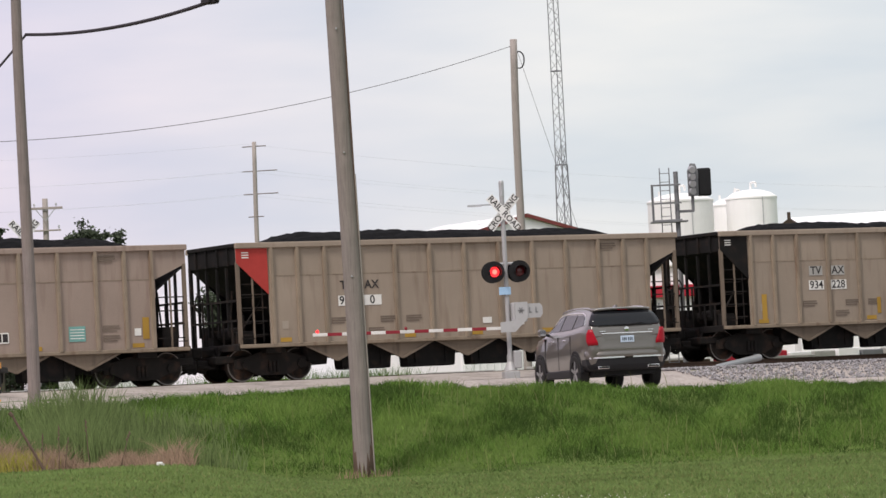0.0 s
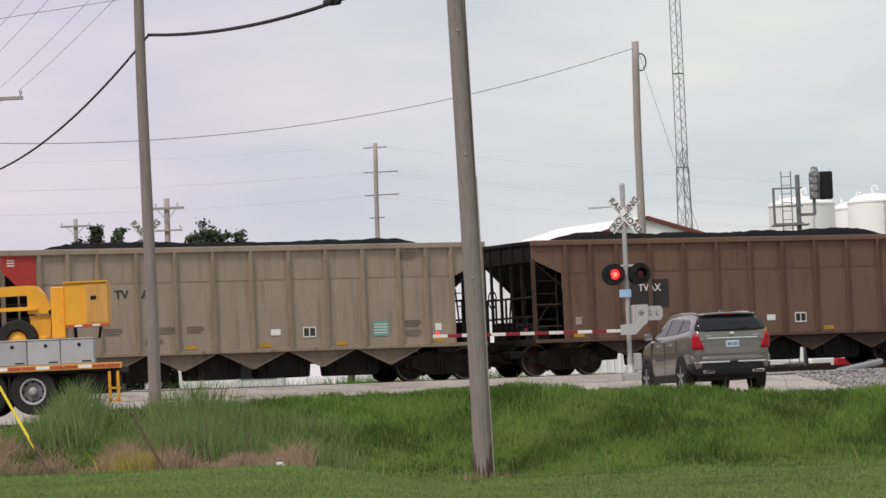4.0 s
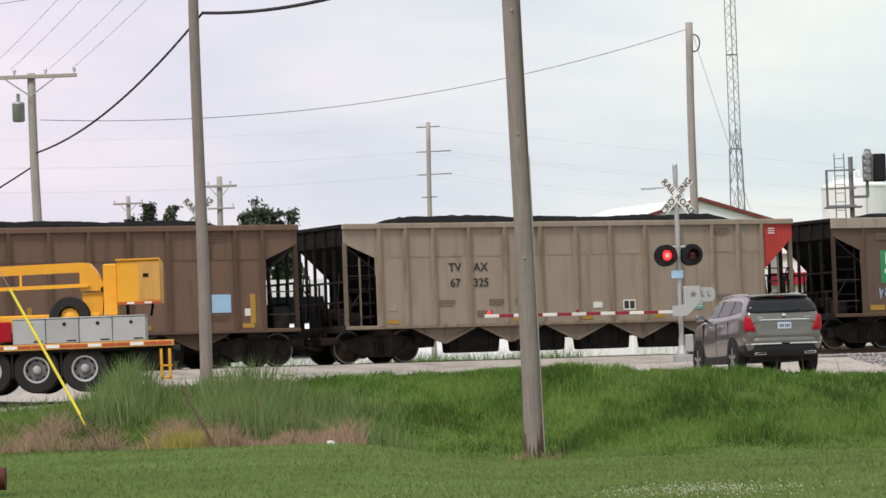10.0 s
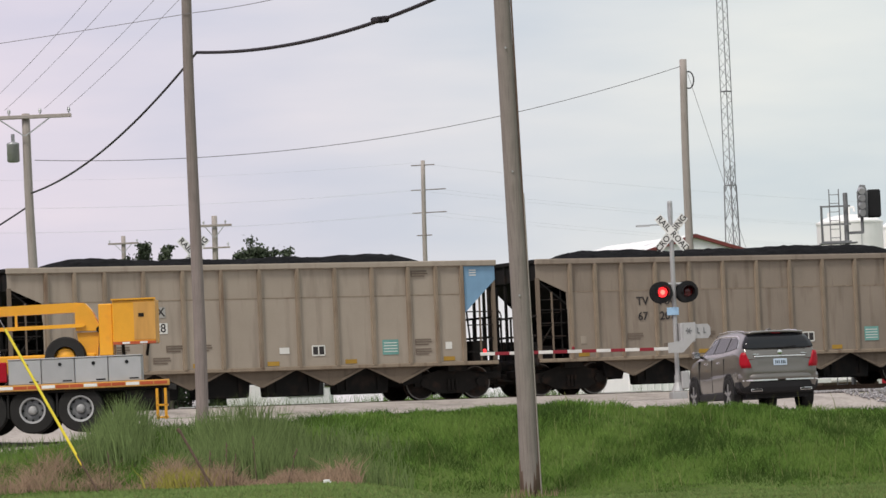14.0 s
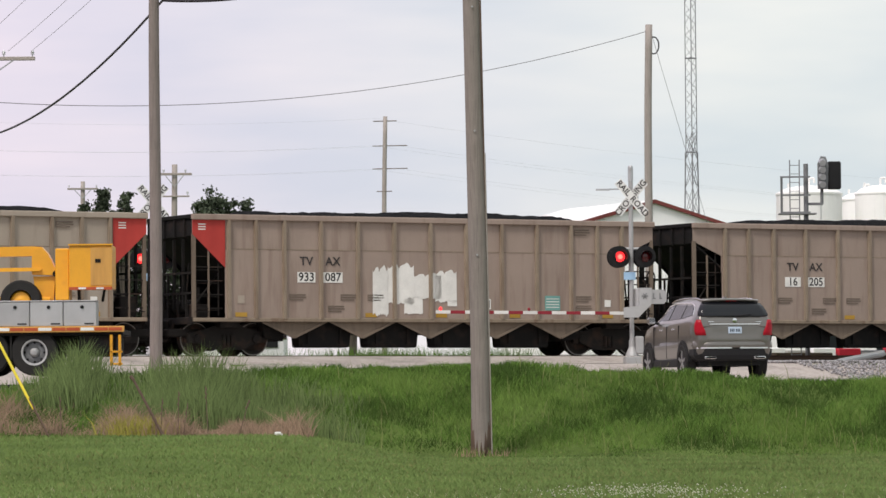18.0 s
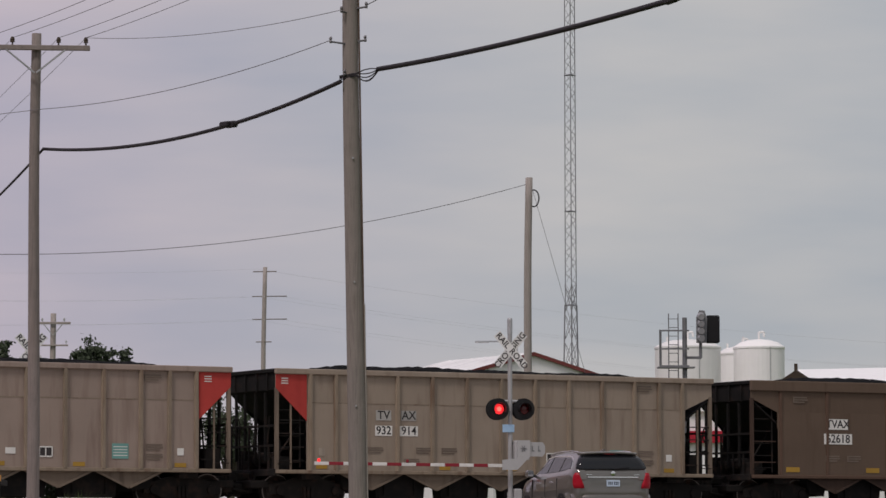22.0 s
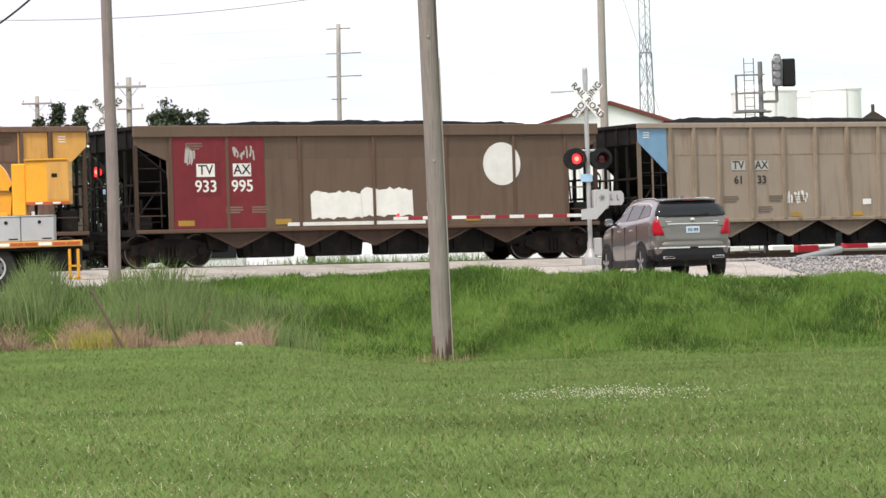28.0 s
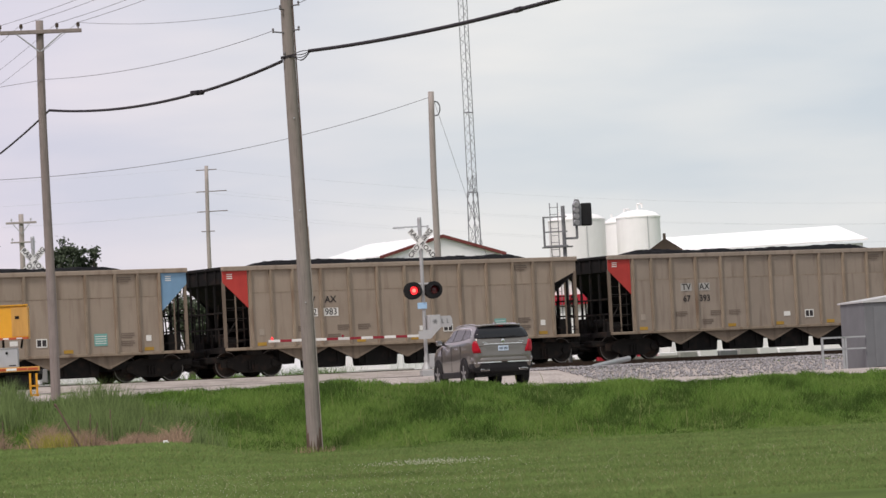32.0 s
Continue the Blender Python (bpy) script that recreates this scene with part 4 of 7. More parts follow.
def coupler(bm):
    box(bm, -HALF - 0.55, -HALF - 0.05, -0.09, 0.09, 0.76, 0.96, 0.02)
    box(bm, -HALF - 0.84, -HALF - 0.5, -0.17, 0.13, 0.70, 1.02, 0.05)
    box(bm, -HALF - 0.45, -HALF + 0.5, -0.85, 0.85, 0.52, 0.74, 0.03)
    box(bm, -HALF - 0.8, -HALF - 0.1, -0.35, 0.35, 0.38, 0.66, 0.04)
    for y in (-0.3, 0.32):
        rod(bm, (-HALF - 0.2, y, 0.8), (-HALF - 0.55, y * 0.9, 0.3), 0.045, seg=6)
        rod(bm, (-HALF - 0.55, y * 0.9, 0.3), (-HALF - 0.84, y * 0.8, 0.4), 0.045, seg=6)
    rod(bm, (-HALF - 0.1, -0.5, 0.9), (-HALF - 0.35, -0.48, 0.42), 0.035, seg=6)
    rod(bm, (-HALF - 0.35, -0.48, 0.42), (-HALF - 0.8, -0.42, 0.5), 0.035, seg=6)


def side_frame(bm):
    prism(bm, [(-1.18, 0.62), (-0.75, 0.72), (-0.4, 0.82), (0.4, 0.82), (0.75, 0.72), (1.18, 0.62), (1.18, 0.36), (0.9, 0.36), (0.48, 0.16), (-0.48, 0.16), (-0.9, 0.36), (-1.18, 0.36)], -0.07, 0.07)
    for x in (-0.89, 0.89):
        rod(bm, (x, -0.13, 0.46), (x, 0.1, 0.46), 0.13, seg=10)
    for x in (-0.12, 0.0, 0.12):
        rod(bm, (x, -0.1, 0.24), (x, -0.1, 0.56), 0.05, seg=8)


def bolster(bm):
    box(bm, -0.22, 0.22, -1.0, 1.0, 0.45, 0.76, 0.03)


def wheel(bm):
    m = Matrix.Rotation(radians(90), 4, "X")
    revolve(bm, [(0.1, 0.09), (0.32, 0.03), (0.39, 0.065), (0.455, 0.065), (0.46, -0.05), (0.485, -0.06), (0.485, -0.085), (0.40, -0.085), (0.33, -0.02), (0.1, -0.09)], 24, m)


def wheel_rim(bm):
    """The rim's outer face, a thin pale ring added for its glint."""
    revolve(bm, [(0.43, 0.066), (0.455, 0.07), (0.462, 0.05), (0.44, 0.06)], 24, Matrix.Rotation(radians(90), 4, "X"), closed=True)


def axle(bm):
    rod(bm, (0, -1.0, 0.455), (0, 1.0, 0.455), 0.085, seg=8)


def coal_heap(seed, height):
    def build(bm):
        rng = np.random.default_rng(seed)
        nx, ny = 56, 16
        ph = rng.uniform(0, 6.28, 6)
        g = []
        for i in range(nx + 1):
            x = -7.0 + 14.0 * i / nx
            row = []
            for j in range(ny + 1):
                y = -1.44 + 2.88 * j / ny
                e = min(1, (7.0 - abs(x + 0.25 * math.sin(ph[5]))) / 2.3)
                e = e * e * (3 - 2 * e) if e > 0 else 0
                c = 1 - abs(y / 1.44) ** 2.2
                h = (height + 0.19) * e * (0.35 + 0.65 * c) * (1 + 0.07 * math.sin(x * 0.6 + ph[0]) + 0.04 * math.sin(x * 2.3 + ph[1]))
                z = 3.66 + h + rng.uniform(-0.03, 0.03)
                row.append(bm.verts.new((x + rng.uniform(-0.04, 0.04), y, z)))
            g.append(row)
        for i in range(nx):
            for j in range(ny):
                bm.faces.new((g[i][j], g[i + 1][j], g[i + 1][j + 1], g[i][j + 1]))
    return build


def stencil_block(bm):
    """Three lines of small unreadable stencilling, joined at their start."""
    prism(bm, [(-0.26, 0.02), (0.24, 0.02), (0.24, -0.02), (-0.23, -0.02), (-0.23, -0.05), (0.26, -0.05), (0.26, -0.09), (-0.23, -0.09), (-0.23, -0.12), (0.16, -0.12), (0.16, -0.16), (-0.26, -0.16)], -0.004, 0.004)


def plate_box(w, h):
    def build(bm):
        box(bm, -w / 2, w / 2, -0.004, 0.004, -h / 2, h / 2)
    return build


def frame_box(bm):
    for z in (-0.13, 0.13):
        box(bm, -0.2, 0.2, -0.004, 0.004, z - 0.018, z + 0.018)
    for x in (-0.19, 0.0, 0.19):
        box(bm, x - 0.016, x + 0.016, -0.004, 0.004, -0.13, 0.13)


def disc(r):
    def build(bm):
        revolve(bm, [(r, -0.004), (r, 0.004)], 36, Matrix.Rotation(radians(90), 4, "X"))
    return build


def ragged(seed, w, h, steps=14):
    """An uneven blotch of paint."""
    def build(bm):
        rng = np.random.default_rng(seed)
        xs = [-w / 2 + w * i / steps for i in range(steps + 1)]
        low = [(x, -h / 2 * rng.uniform(0.82, 1.0)) for x in xs]
        high = [(x + rng.uniform(-0.3, 0.3) * w / steps, h / 2 * rng.uniform(0.72, 1.05)) for x in reversed(xs)]
        prism(bm, low + high, -0.003, 0.003)
    return build


def scribble(seed, w, h, strokes=7):
    def build(bm):
        rng = np.random.default_rng(seed)
        x = -w / 2
        for i in range(strokes):
            pts = [(x + rng.uniform(0, w / strokes * 1.2), rng.uniform(-h / 2, h / 2)) for _ in range(4)]
            for a, b in zip(pts, pts[1:]):
                rod(bm, (a[0], 0, a[1]), (b[0], 0, b[1]), 0.022, seg=4)
            x += w / strokes
        for v in bm.verts:
            v.co.y *= 0.2
    return build


SPEED = 17.85


def car_start(k):
    """Where the left corner of car k stands along the track at 0 s."""
    slack = float(np.interp(k, [7.5, 9, 10, 16, 18, 20, 22], [0, -0.3, -0.47, -0.47, -0.33, -0.08, 0]))
    return -116.6 + (16.43 if k < 8 else 16.27) * (8 - k) + slack


def hopper_car(k, tone, marks, left=None, right=None, style="A", patch="", inner="black", heap=0.35, extra=(), label="", shift=0.0, chord="", sticker=""):
    """marks: (left letters, right letters, left digits, right digits)."""
    C = thing("hopper_car", label, "coal hopper", group="cars of the coal train")
    body = M[("tan", "tanrose", "tandull")[(k * 7 // 2) % 3]] if tone == "tan" else M[tone]
    ribs = RIBS_A if style == "A" else RIBS_B
    shared("upper_side", "side_upper", side_upper, body, C)
    shared("lower_side", "side_lower", side_lower, body, C)
    if style == "A":
        shared("lap_seam", "lap_seam", lap_seam, M["tanrib"] if tone in ("tan", "grey") else M["brownrib"], C)
    # far side and end slopes blackened for soot and the shade inside
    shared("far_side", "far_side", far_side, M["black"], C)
    shared("top_chord", ("top_chord", style), top_chord if style == "A" else deep_chord, M[chord] if chord else body, C)
    shared("side_sill", "side_sill", side_sill, M["tanrib"] if tone in ("tan", "grey") else M["brownrib"], C)
    turn = Matrix.Rotation(math.pi, 4, "Z")
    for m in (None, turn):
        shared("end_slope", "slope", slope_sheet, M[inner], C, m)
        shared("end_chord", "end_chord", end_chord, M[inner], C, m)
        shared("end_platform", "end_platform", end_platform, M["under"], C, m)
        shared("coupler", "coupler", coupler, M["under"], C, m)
    shared("centre_sill", "centre_sill", centre_sill, M["under"], C)
    for m in (None, turn):
        shared("brake_gear", "brake_gear", brake_gear, M["under"], C, m)
        shared("end_rail", "end_rail", end_rail, M["under"], C, m)
        shared("brake_pipe", "brake_pipe", brake_pipe, M["under"], C, m)
    shared("brake_wheel", "brake_wheel", brake_wheel, M["under"], C)
    for x in ribs:
        shared("rib", ("rib", style), make_rib(2.74), M["tanrib"] if tone in ("tan", "grey") else M["brownrib"], C, pose(x, -1.512 if style == "A" else -1.462, 1.02))
    for s in (-1, 1):
        for y in (-1.47, 1.47):
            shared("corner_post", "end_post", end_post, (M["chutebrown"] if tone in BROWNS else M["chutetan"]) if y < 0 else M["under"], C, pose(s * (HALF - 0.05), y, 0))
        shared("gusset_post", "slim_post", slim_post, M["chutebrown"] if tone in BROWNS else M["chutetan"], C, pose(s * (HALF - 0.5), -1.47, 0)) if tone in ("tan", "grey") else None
        for y in (-0.85, -0.25, 0.4, 0.95):
            shared("end_post", "thin_post", thin_post, M[inner], C, pose(s * (HALF - 0.02), y, 0.28))
        shared("ladder", "ladder", ladder, M["under"], C, pose(s * (HALF - 0.46), 1.44 if s > 0 else -1.42, 0))
    for x in (-4.3, -2.15, 0.0, 2.15, 4.3):
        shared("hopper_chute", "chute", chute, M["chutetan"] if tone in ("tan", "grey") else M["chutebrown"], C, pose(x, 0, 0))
    # black boxes also paint the shade between the chutes
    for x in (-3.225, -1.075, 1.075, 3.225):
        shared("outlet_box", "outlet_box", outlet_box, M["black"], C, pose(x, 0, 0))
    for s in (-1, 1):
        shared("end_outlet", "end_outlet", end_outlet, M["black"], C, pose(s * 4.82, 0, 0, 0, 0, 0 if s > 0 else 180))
        for z in (1.42, 2.05) if tone in BROWNS else (1.3, 1.68, 2.06, 2.44):
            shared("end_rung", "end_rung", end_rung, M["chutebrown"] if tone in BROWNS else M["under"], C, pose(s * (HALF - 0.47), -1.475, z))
        shared("grab_iron", "grab_iron", grab_irons, M["under"], C, pose(s * (HALF - 0.27), -1.50, 1.2))
        B = new("bogie")
        B.parent = C
        B.matrix_basis = pose(s * 6.15, 0, 0)
        for y in (-0.98, 0.98):
            shared("side_frame", "side_frame", side_frame, M["under"], B, pose(0, y, 0))
        shared("bolster", "bolster", bolster, M["under"], B)
        for x in (-0.89, 0.89):
            shared("axle", "axle", axle, M["wheel"], B, pose(x, 0, 0))
            shared("wheel", "wheel", wheel, M["wheel"], B, pose(x, -0.76, 0.46), smooth=False)
            shared("wheel_rim", "wheel_rim", wheel_rim, M["rimsteel"], B, pose(x, -0.76, 0.46), label="wheel rim ring in pale steel for its glint")
            shared("wheel", "wheel", wheel, M["wheel"], B, pose(x, 0.76, 0.46, 0, 0, 180))
    shared("coal_load", ("coal", k % 6, round(heap, 2)), coal_heap(k % 6, heap * 0.85), M["coal"], C, label="heaped black coal")
    for colour, m in ((left, None), (right, "mirror")):
        if colour:
            if m is None:
                shared("end_panel", "tri_left", end_triangle, M[colour], C)
            else:
                def tri(bm):
                    prism(bm, [(HALF, 3.75), (IN, 3.75), (IN, 2.42), (HALF, 3.34)], -1.525, -1.50)
                shared("end_panel", "tri_right", tri, M[colour], C)
            s = -1 if m is None else 1
            for z in (3.62, 3.55, 3.48):
                shared("stencil_bar", ("bar", 0.22), plate_box(0.22 if z != 3.48 else 0.12, 0.03), M["white"], C, pose(s * (HALF - (0.28 if s < 0 else 0.72)), -1.53, z))
    # lettering
    f = -1.522 if style == "A" else -1.52
    tl, tr, nl, nr = marks
    xa, xb, z1, z2 = -3.93 + shift, -3.1 + shift, 2.62, 2.18
    if style == "B":
        xa, xb, z1, z2 = -5.27, -4.15, 2.66, 2.2
    ink = M["ink"] if patch != "blackbox" else M["white"]
    def put(word, x, z, size=0.335, mt=None, back=None, w=0.0, h=0.29):
        if not word:
            return
        if back:
            shared("lettering_patch", ("plate", round(w, 2), h), plate_box(w, h), M[back], C, pose(x, f - 0.003, z))
        lettering("lettering", word, size, mt or ink, C, Matrix.Translation((x, f - 0.009, z)) @ UPRIGHT)
    if style == "A":
        back1 = {"t": "patchgrey", "tn": "patchgrey", "blackbox": "ink"}.get(patch)
        back2 = {"n": "white", "tn": "white"}.get(patch)
        put(tl, xa, z1, back=back1, w=0.5)
        put(tr, xb, z1, back=back1, w=0.5)
        put(nl, xa, z2, back=back2, w=0.56)
        put(nr, xb, z2, back=back2, w=0.6, mt=M["ink"])
    elif tl:
        shared("painted_square", ("plate", 0.92, 0.98), plate_box(0.92, 0.98), M[patch.split("-")[0]], C, pose(xa, f - 0.002, 2.42))
        shared("painted_square", ("plate", 0.92, 0.98), plate_box(0.92, 0.98), M[patch.split("-")[1]], C, pose(xb, f - 0.002, 2.42))
        for word, x in ((tl, xa), (tr, xb)):
            shared("lettering_patch", ("plate", 0.56, 0.36), plate_box(0.56, 0.36), M["white"], C, pose(x, f - 0.006, z1))
            lettering("lettering", word, 0.38, M["ink"], C, Matrix.Translation((x, f - 0.012, z1)) @ UPRIGHT)
        for word, x in ((nl, xa), (nr, xb)):
            lettering("lettering", word, 0.46, M["white"], C, Matrix.Translation((x, f - 0.01, z2)) @ UPRIGHT)
    # the usual small stencils and reflectors
    if style == "A":
        for x in (-5.95, -1.9, 0.35, 2.75, 5.85):
            shared("reflector", ("plate", 0.36, 0.12), plate_box(0.36, 0.12), M["yellowmark"], C, pose(x, f - 0.004, 1.13))
        shared("data_plate", ("plate", 0.3, 0.17), plate_box(0.3, 0.17), M["white"], C, pose(0.7, f - 0.004, 1.48))
        shared("label_frame", "frame_box", frame_box, M["white"], C, pose(1.75, f - 0.008, 1.46))
        shared("label_back", ("plate", 0.4, 0.28), plate_box(0.38, 0.27), M["ink"], C, pose(1.75, f - 0.003, 1.46))
        if sticker != "none":
            shared("sticker", ("plate", 0.5, 0.42), plate_box(0.5, 0.42), M[sticker or ("tealmark" if tone in ("tan", "grey") else "bluemark")], C, pose(4.0, f - 0.004, 1.5))
        for z in (1.38, 1.46, 1.54, 1.62) if sticker != "none" else ():
            shared("sticker_line", ("plate", 0.42, 0.02), plate_box(0.42, 0.022), M["white"], C, pose(4.0, f - 0.009, z))
        shared("data_plate", ("plate", 0.2, 0.2), plate_box(0.2, 0.2), M["white"], C, pose(5.85, f - 0.004, 1.5))
        shared("data_plate", ("plate", 0.2, 0.22), plate_box(0.2, 0.22), M["grey"], C, pose(-5.95, f - 0.004, 1.55))
        for x, z in ((-4.2, 1.62), (-2.6, 1.62), (-1.75, 1.62), (-3.0, 1.3), (5.05, 1.62), (5.05, 1.35), (5.0, 3.55)):
            shared("stencil_block", "stencil_block", stencil_block, M["fadedbrown"] if tone in BROWNS else M["faded"], C, pose(x, f - 0.004, z + 0.07))
    else:
        for x in (-5.9, -2.9, 3.2):
            shared("reflector", ("plate", 0.5, 0.15), plate_box(0.5, 0.15), M["yellowmark"], C, pose(x, f - 0.004, 1.2))
        for x, z in ((-5.6, 3.4), (-4.4, 1.62), (-3.6, 1.62)):
            shared("stencil_block", "stencil_block", stencil_block, M["faded"], C, pose(x, f - 0.004, z))
        shared("label_frame", "frame_box", frame_box, M["white"], C, pose(1.9, f - 0.008, 1.55))
    for kind, colour, x, z, a, b in extra:
        y = f - 0.005
        if kind == "plate":
            shared("painted_patch", ("plate", a, b), plate_box(a, b), M[colour], C, pose(x, y, z))
        elif kind == "disc":
            shared("painted_circle", ("disc", a), disc(a), M[colour], C, pose(x, y, z), label="large white painted circle")
        elif kind == "blotch":
            shared("paint_blotch", ("ragged", k, a, b, x), ragged(k + 5, a, b), M[colour], C, pose(x, y, z), label="white paint-out over graffiti")
        elif kind == "scrawl":
            shared("graffiti", ("scribble", k, a, b, x), scribble(k + 100 + int(10 * x), a, b), M[colour], C, pose(x, y, z))
        elif kind == "text":
            lettering("lettering", a, b, M[colour], C, Matrix.Translation((x, f - 0.012, z)) @ UPRIGHT)
        elif kind == "panel":
            shared("painted_panel", ("panel", a, b, x), plate_box(a, b), M[colour], C, pose(x, f - 0.001, z))
    return C


TAN = "tan-painted steel coal hopper car with rusty streaks"
BROWN = "rust-brown steel coal hopper car, heaped with coal"
TV = ("TV", "AX")
TRAIN = [
    (-1, "tan", ("TV", "AX", "", ""), {}),
    (0, "tan", (*TV, "934", "228"), dict(left="black", patch="tn", extra=(("plate", "yellowmark", -5.9, 1.55, 0.18, 0.8), ("plate", "yellowmark", -1.6, 1.5, 0.14, 0.5)))),
    (1, "tan", (*TV, "934", "0"), dict(left="red", patch="n", heap=0.42)),
    (2, "tan", (*TV, "44", "71"), dict(left="blue", heap=0.45, extra=(("plate", "yellowmark", -5.7, 1.55, 0.2, 0.6), ("plate", "yellowmark", -1.75, 1.5, 0.14, 0.5), ("plate", "yellowmark", 6.1, 1.6, 0.2, 0.6)))),
    (3, "tan", (*TV, "933", "028"), dict(left="red", patch="n", inner="black", heap=0.4)),
    (4, "tan", (*TV, "934", "178"), dict(right="red", patch="tn", heap=0.4)),
    (5, "brown", ("", "", "", ""), dict(right="black", heap=0.35, sticker="none", extra=(("plate", "bluemark", 5.92, 2.0, 0.5, 0.6), ("plate", "ink", -3.5, 2.3, 1.3, 0.8), ("text", "white", -3.5, 2.45, "TVAX", 0.3)))),
    (6, "tan", (*TV, "", ""), dict(left="red", heap=0.3)),
    (7, "tan", (*TV, "67", "395"), dict(patch="t", heap=0.35)),
    (8, "tan", (*TV, "600", "788"), dict(right="red", patch="", heap=0.3, extra=(("text", "red", -4.95, 1.95, "D", 0.42),))),
    (9, "brown", ("", "", "", ""), dict(left="sun", style="B", inner="sundirt", heap=0.28, extra=(("panel", "sun", -6.72, 2.35, 1.06, 2.75), ("blotch", "black", -6.72, 1.75, 0.8, 1.3), ("plate", "white", -4.05, 2.5, 1.2, 0.32), ("text", "ink", -4.05, 2.5, "TVAX", 0.34)))),
    (10, "tan", (*TV, "162", "20"), dict(right="blue", patch="n", heap=0.34)),
    (11, "olive", (*TV, "933", "796"), dict(style="B", chord="grey", patch="green-green", heap=0.25, extra=(("disc", "white", 4.35, 2.75, 0.58, 0), ("plate", "green", -3.45, 1.95, 0.5, 0.36), ("scrawl", "graffiti", -5.2, 1.6, 1.2, 0.4), ("scrawl", "graffiti", -1.65, 1.75, 0.9, 0.75), ("plate", "white", 1.6, 1.75, 0.6, 0.1)))),
    (12, "tan", (*TV, "67", "325"), dict(right="red", heap=0.34)),
    (13, "brown", (*TV, "97", "014"), dict(patch="t", heap=0.34, sticker="none", extra=(("plate", "yellowmark", -5.9, 1.7, 0.16, 0.9), ("plate", "yellowmark", -0.6, 1.5, 0.14, 0.5), ("plate", "bluemark", 5.05, 1.75, 0.58, 0.5), ("plate", "yellowmark", 6.0, 1.6, 0.16, 0.8)))),
    (14, "grey", (*TV, "16", "338"), dict(right="blue", patch="tn", heap=0.4)),
    (15, "umber", (*TV, "61", "196"), dict(right="maroon", patch="tn", heap=0.45, shift=-1.05, sticker="pinkmark", extra=(("panel", "maroon", 5.9, 2.3, 0.85, 2.5), ("blotch", "white", -1.75, 1.45, 0.45, 0.35), ("blotch", "white", -0.35, 1.45, 0.6, 0.55)))),
    (16, "tan", (*TV, "67", "201"), dict(right="red", heap=0.42)),
    (17, "grey", (*TV, "16", "328"), dict(right="blue", patch="tn", heap=0.36)),
    (18, "tan", (*TV, "5", "17"), dict(patch="blackbox", right="blue", heap=0.36)),
    (19, "tan", (*TV, "", ""), dict(heap=0.36)),
    (20, "tan", (*TV, "16", "205"), dict(patch="n", heap=0.3)),
    (21, "tan", (*TV, "933", "087"), dict(left="red", patch="n", heap=0.28, extra=(("blotch", "white", -1.6, 1.8, 0.5, 1.45), ("blotch", "white", -0.95, 2.0, 0.85, 1.2), ("blotch", "white", -0.1, 1.95, 0.9, 0.75), ("blotch", "white", 0.5, 1.95, 0.7, 0.95), ("blotch", "white", -0.55, 1.4, 0.6, 0.5)))),
    (22, "grey", (*TV, "933", "211"), dict(right="red", patch="tn", heap=0.25)),
    (23, "olive", (*TV, "933", "785"), dict(style="B", patch="navy-green", heap=0.22, extra=(("disc", "white", 4.55, 2.75, 0.6, 0), ("plate", "white", -5.9, 1.22, 0.8, 0.08)))),
    (24, "olive", ("", "", "", ""), dict(right="teal", style="B", heap=0.25, extra=(("plate", "white", -4.2, 2.6, 0.75, 0.32), ("text", "ink", -4.2, 2.6, "TVAX", 0.34), ("plate", "white", -4.2, 2.15, 1.05, 0.32), ("text", "ink", -4.2, 2.15, "62618", 0.36), ("plate", "bluemark", 3.9, 1.6, 0.6, 0.45)))),
    (25, "tan", (*TV, "932", "914"), dict(left="red", patch="tn", heap=0.25)),
    (26, "tan", (*TV, "932", "948"), dict(right="red", heap=0.25)),
    (27, "tan", (*TV, "933", "09"), dict(left="red", heap=0.28)),
    (28, "tan", (*TV, "932", ""), dict(left="red", heap=0.35)),
    (29, "tan", (*TV, "16", ""), dict(left="blue", heap=0.3)),
    (30, "tan", (*TV, "67", "587"), dict(right="red", patch="", heap=0.3)),
    (31, "tan", (*TV, "61", "33"), dict(left="blue", patch="t", heap=0.3, extra=(("scrawl", "white", -1.8, 1.62, 0.8, 0.42),))),
    (32, "olive", (*TV, "933", "995"), dict(style="B", patch="maroon-maroon", heap=0.25, extra=(("panel", "maroon", -4.9, 2.38, 2.9, 2.72), ("disc", "white", 4.2, 2.75, 0.62, 0), ("blotch", "white", -1.2, 1.64, 1.62, 0.82), ("blotch", "white", 0.42, 1.7, 1.66, 0.86), ("plate", "white", -0.57, 1.12, 4.4, 0.1), ("scrawl", "patchgrey", -4.1, 3.12, 0.7, 0.4), ("scrawl", "patchgrey", -5.75, 3.05, 0.3, 0.5)))),
    (33, "brown", (*TV, "600", "365"), dict(right="ochre", patch="tn", heap=0.3, extra=(("panel", "ochre", 5.85, 3.3, 0.9, 0.9), ("blotch", "white", -1.4, 1.62, 0.62, 0.7)))),
    (34, "brown", (*TV, "61", "115"), dict(left="ochre", patch="tn", shift=-1.05, heap=0.25, extra=(("panel", "ochre", -5.85, 2.4, 0.95, 2.7), ("plate", "maroon", 5.2, 1.9, 0.4, 0.4)))),
    (35, "tan", (*TV, "67", "393"), dict(left="red", patch="t", heap=0.3)),
    (36, "tan", (*TV, "932", "983"), dict(left="red", patch="n", heap=0.3)),
    (37, "tan", (*TV, "16", "207"), dict(right="blue", heap=0.3)),
    (38, "tan", (*TV, "", ""), dict(heap=0.3)),
]
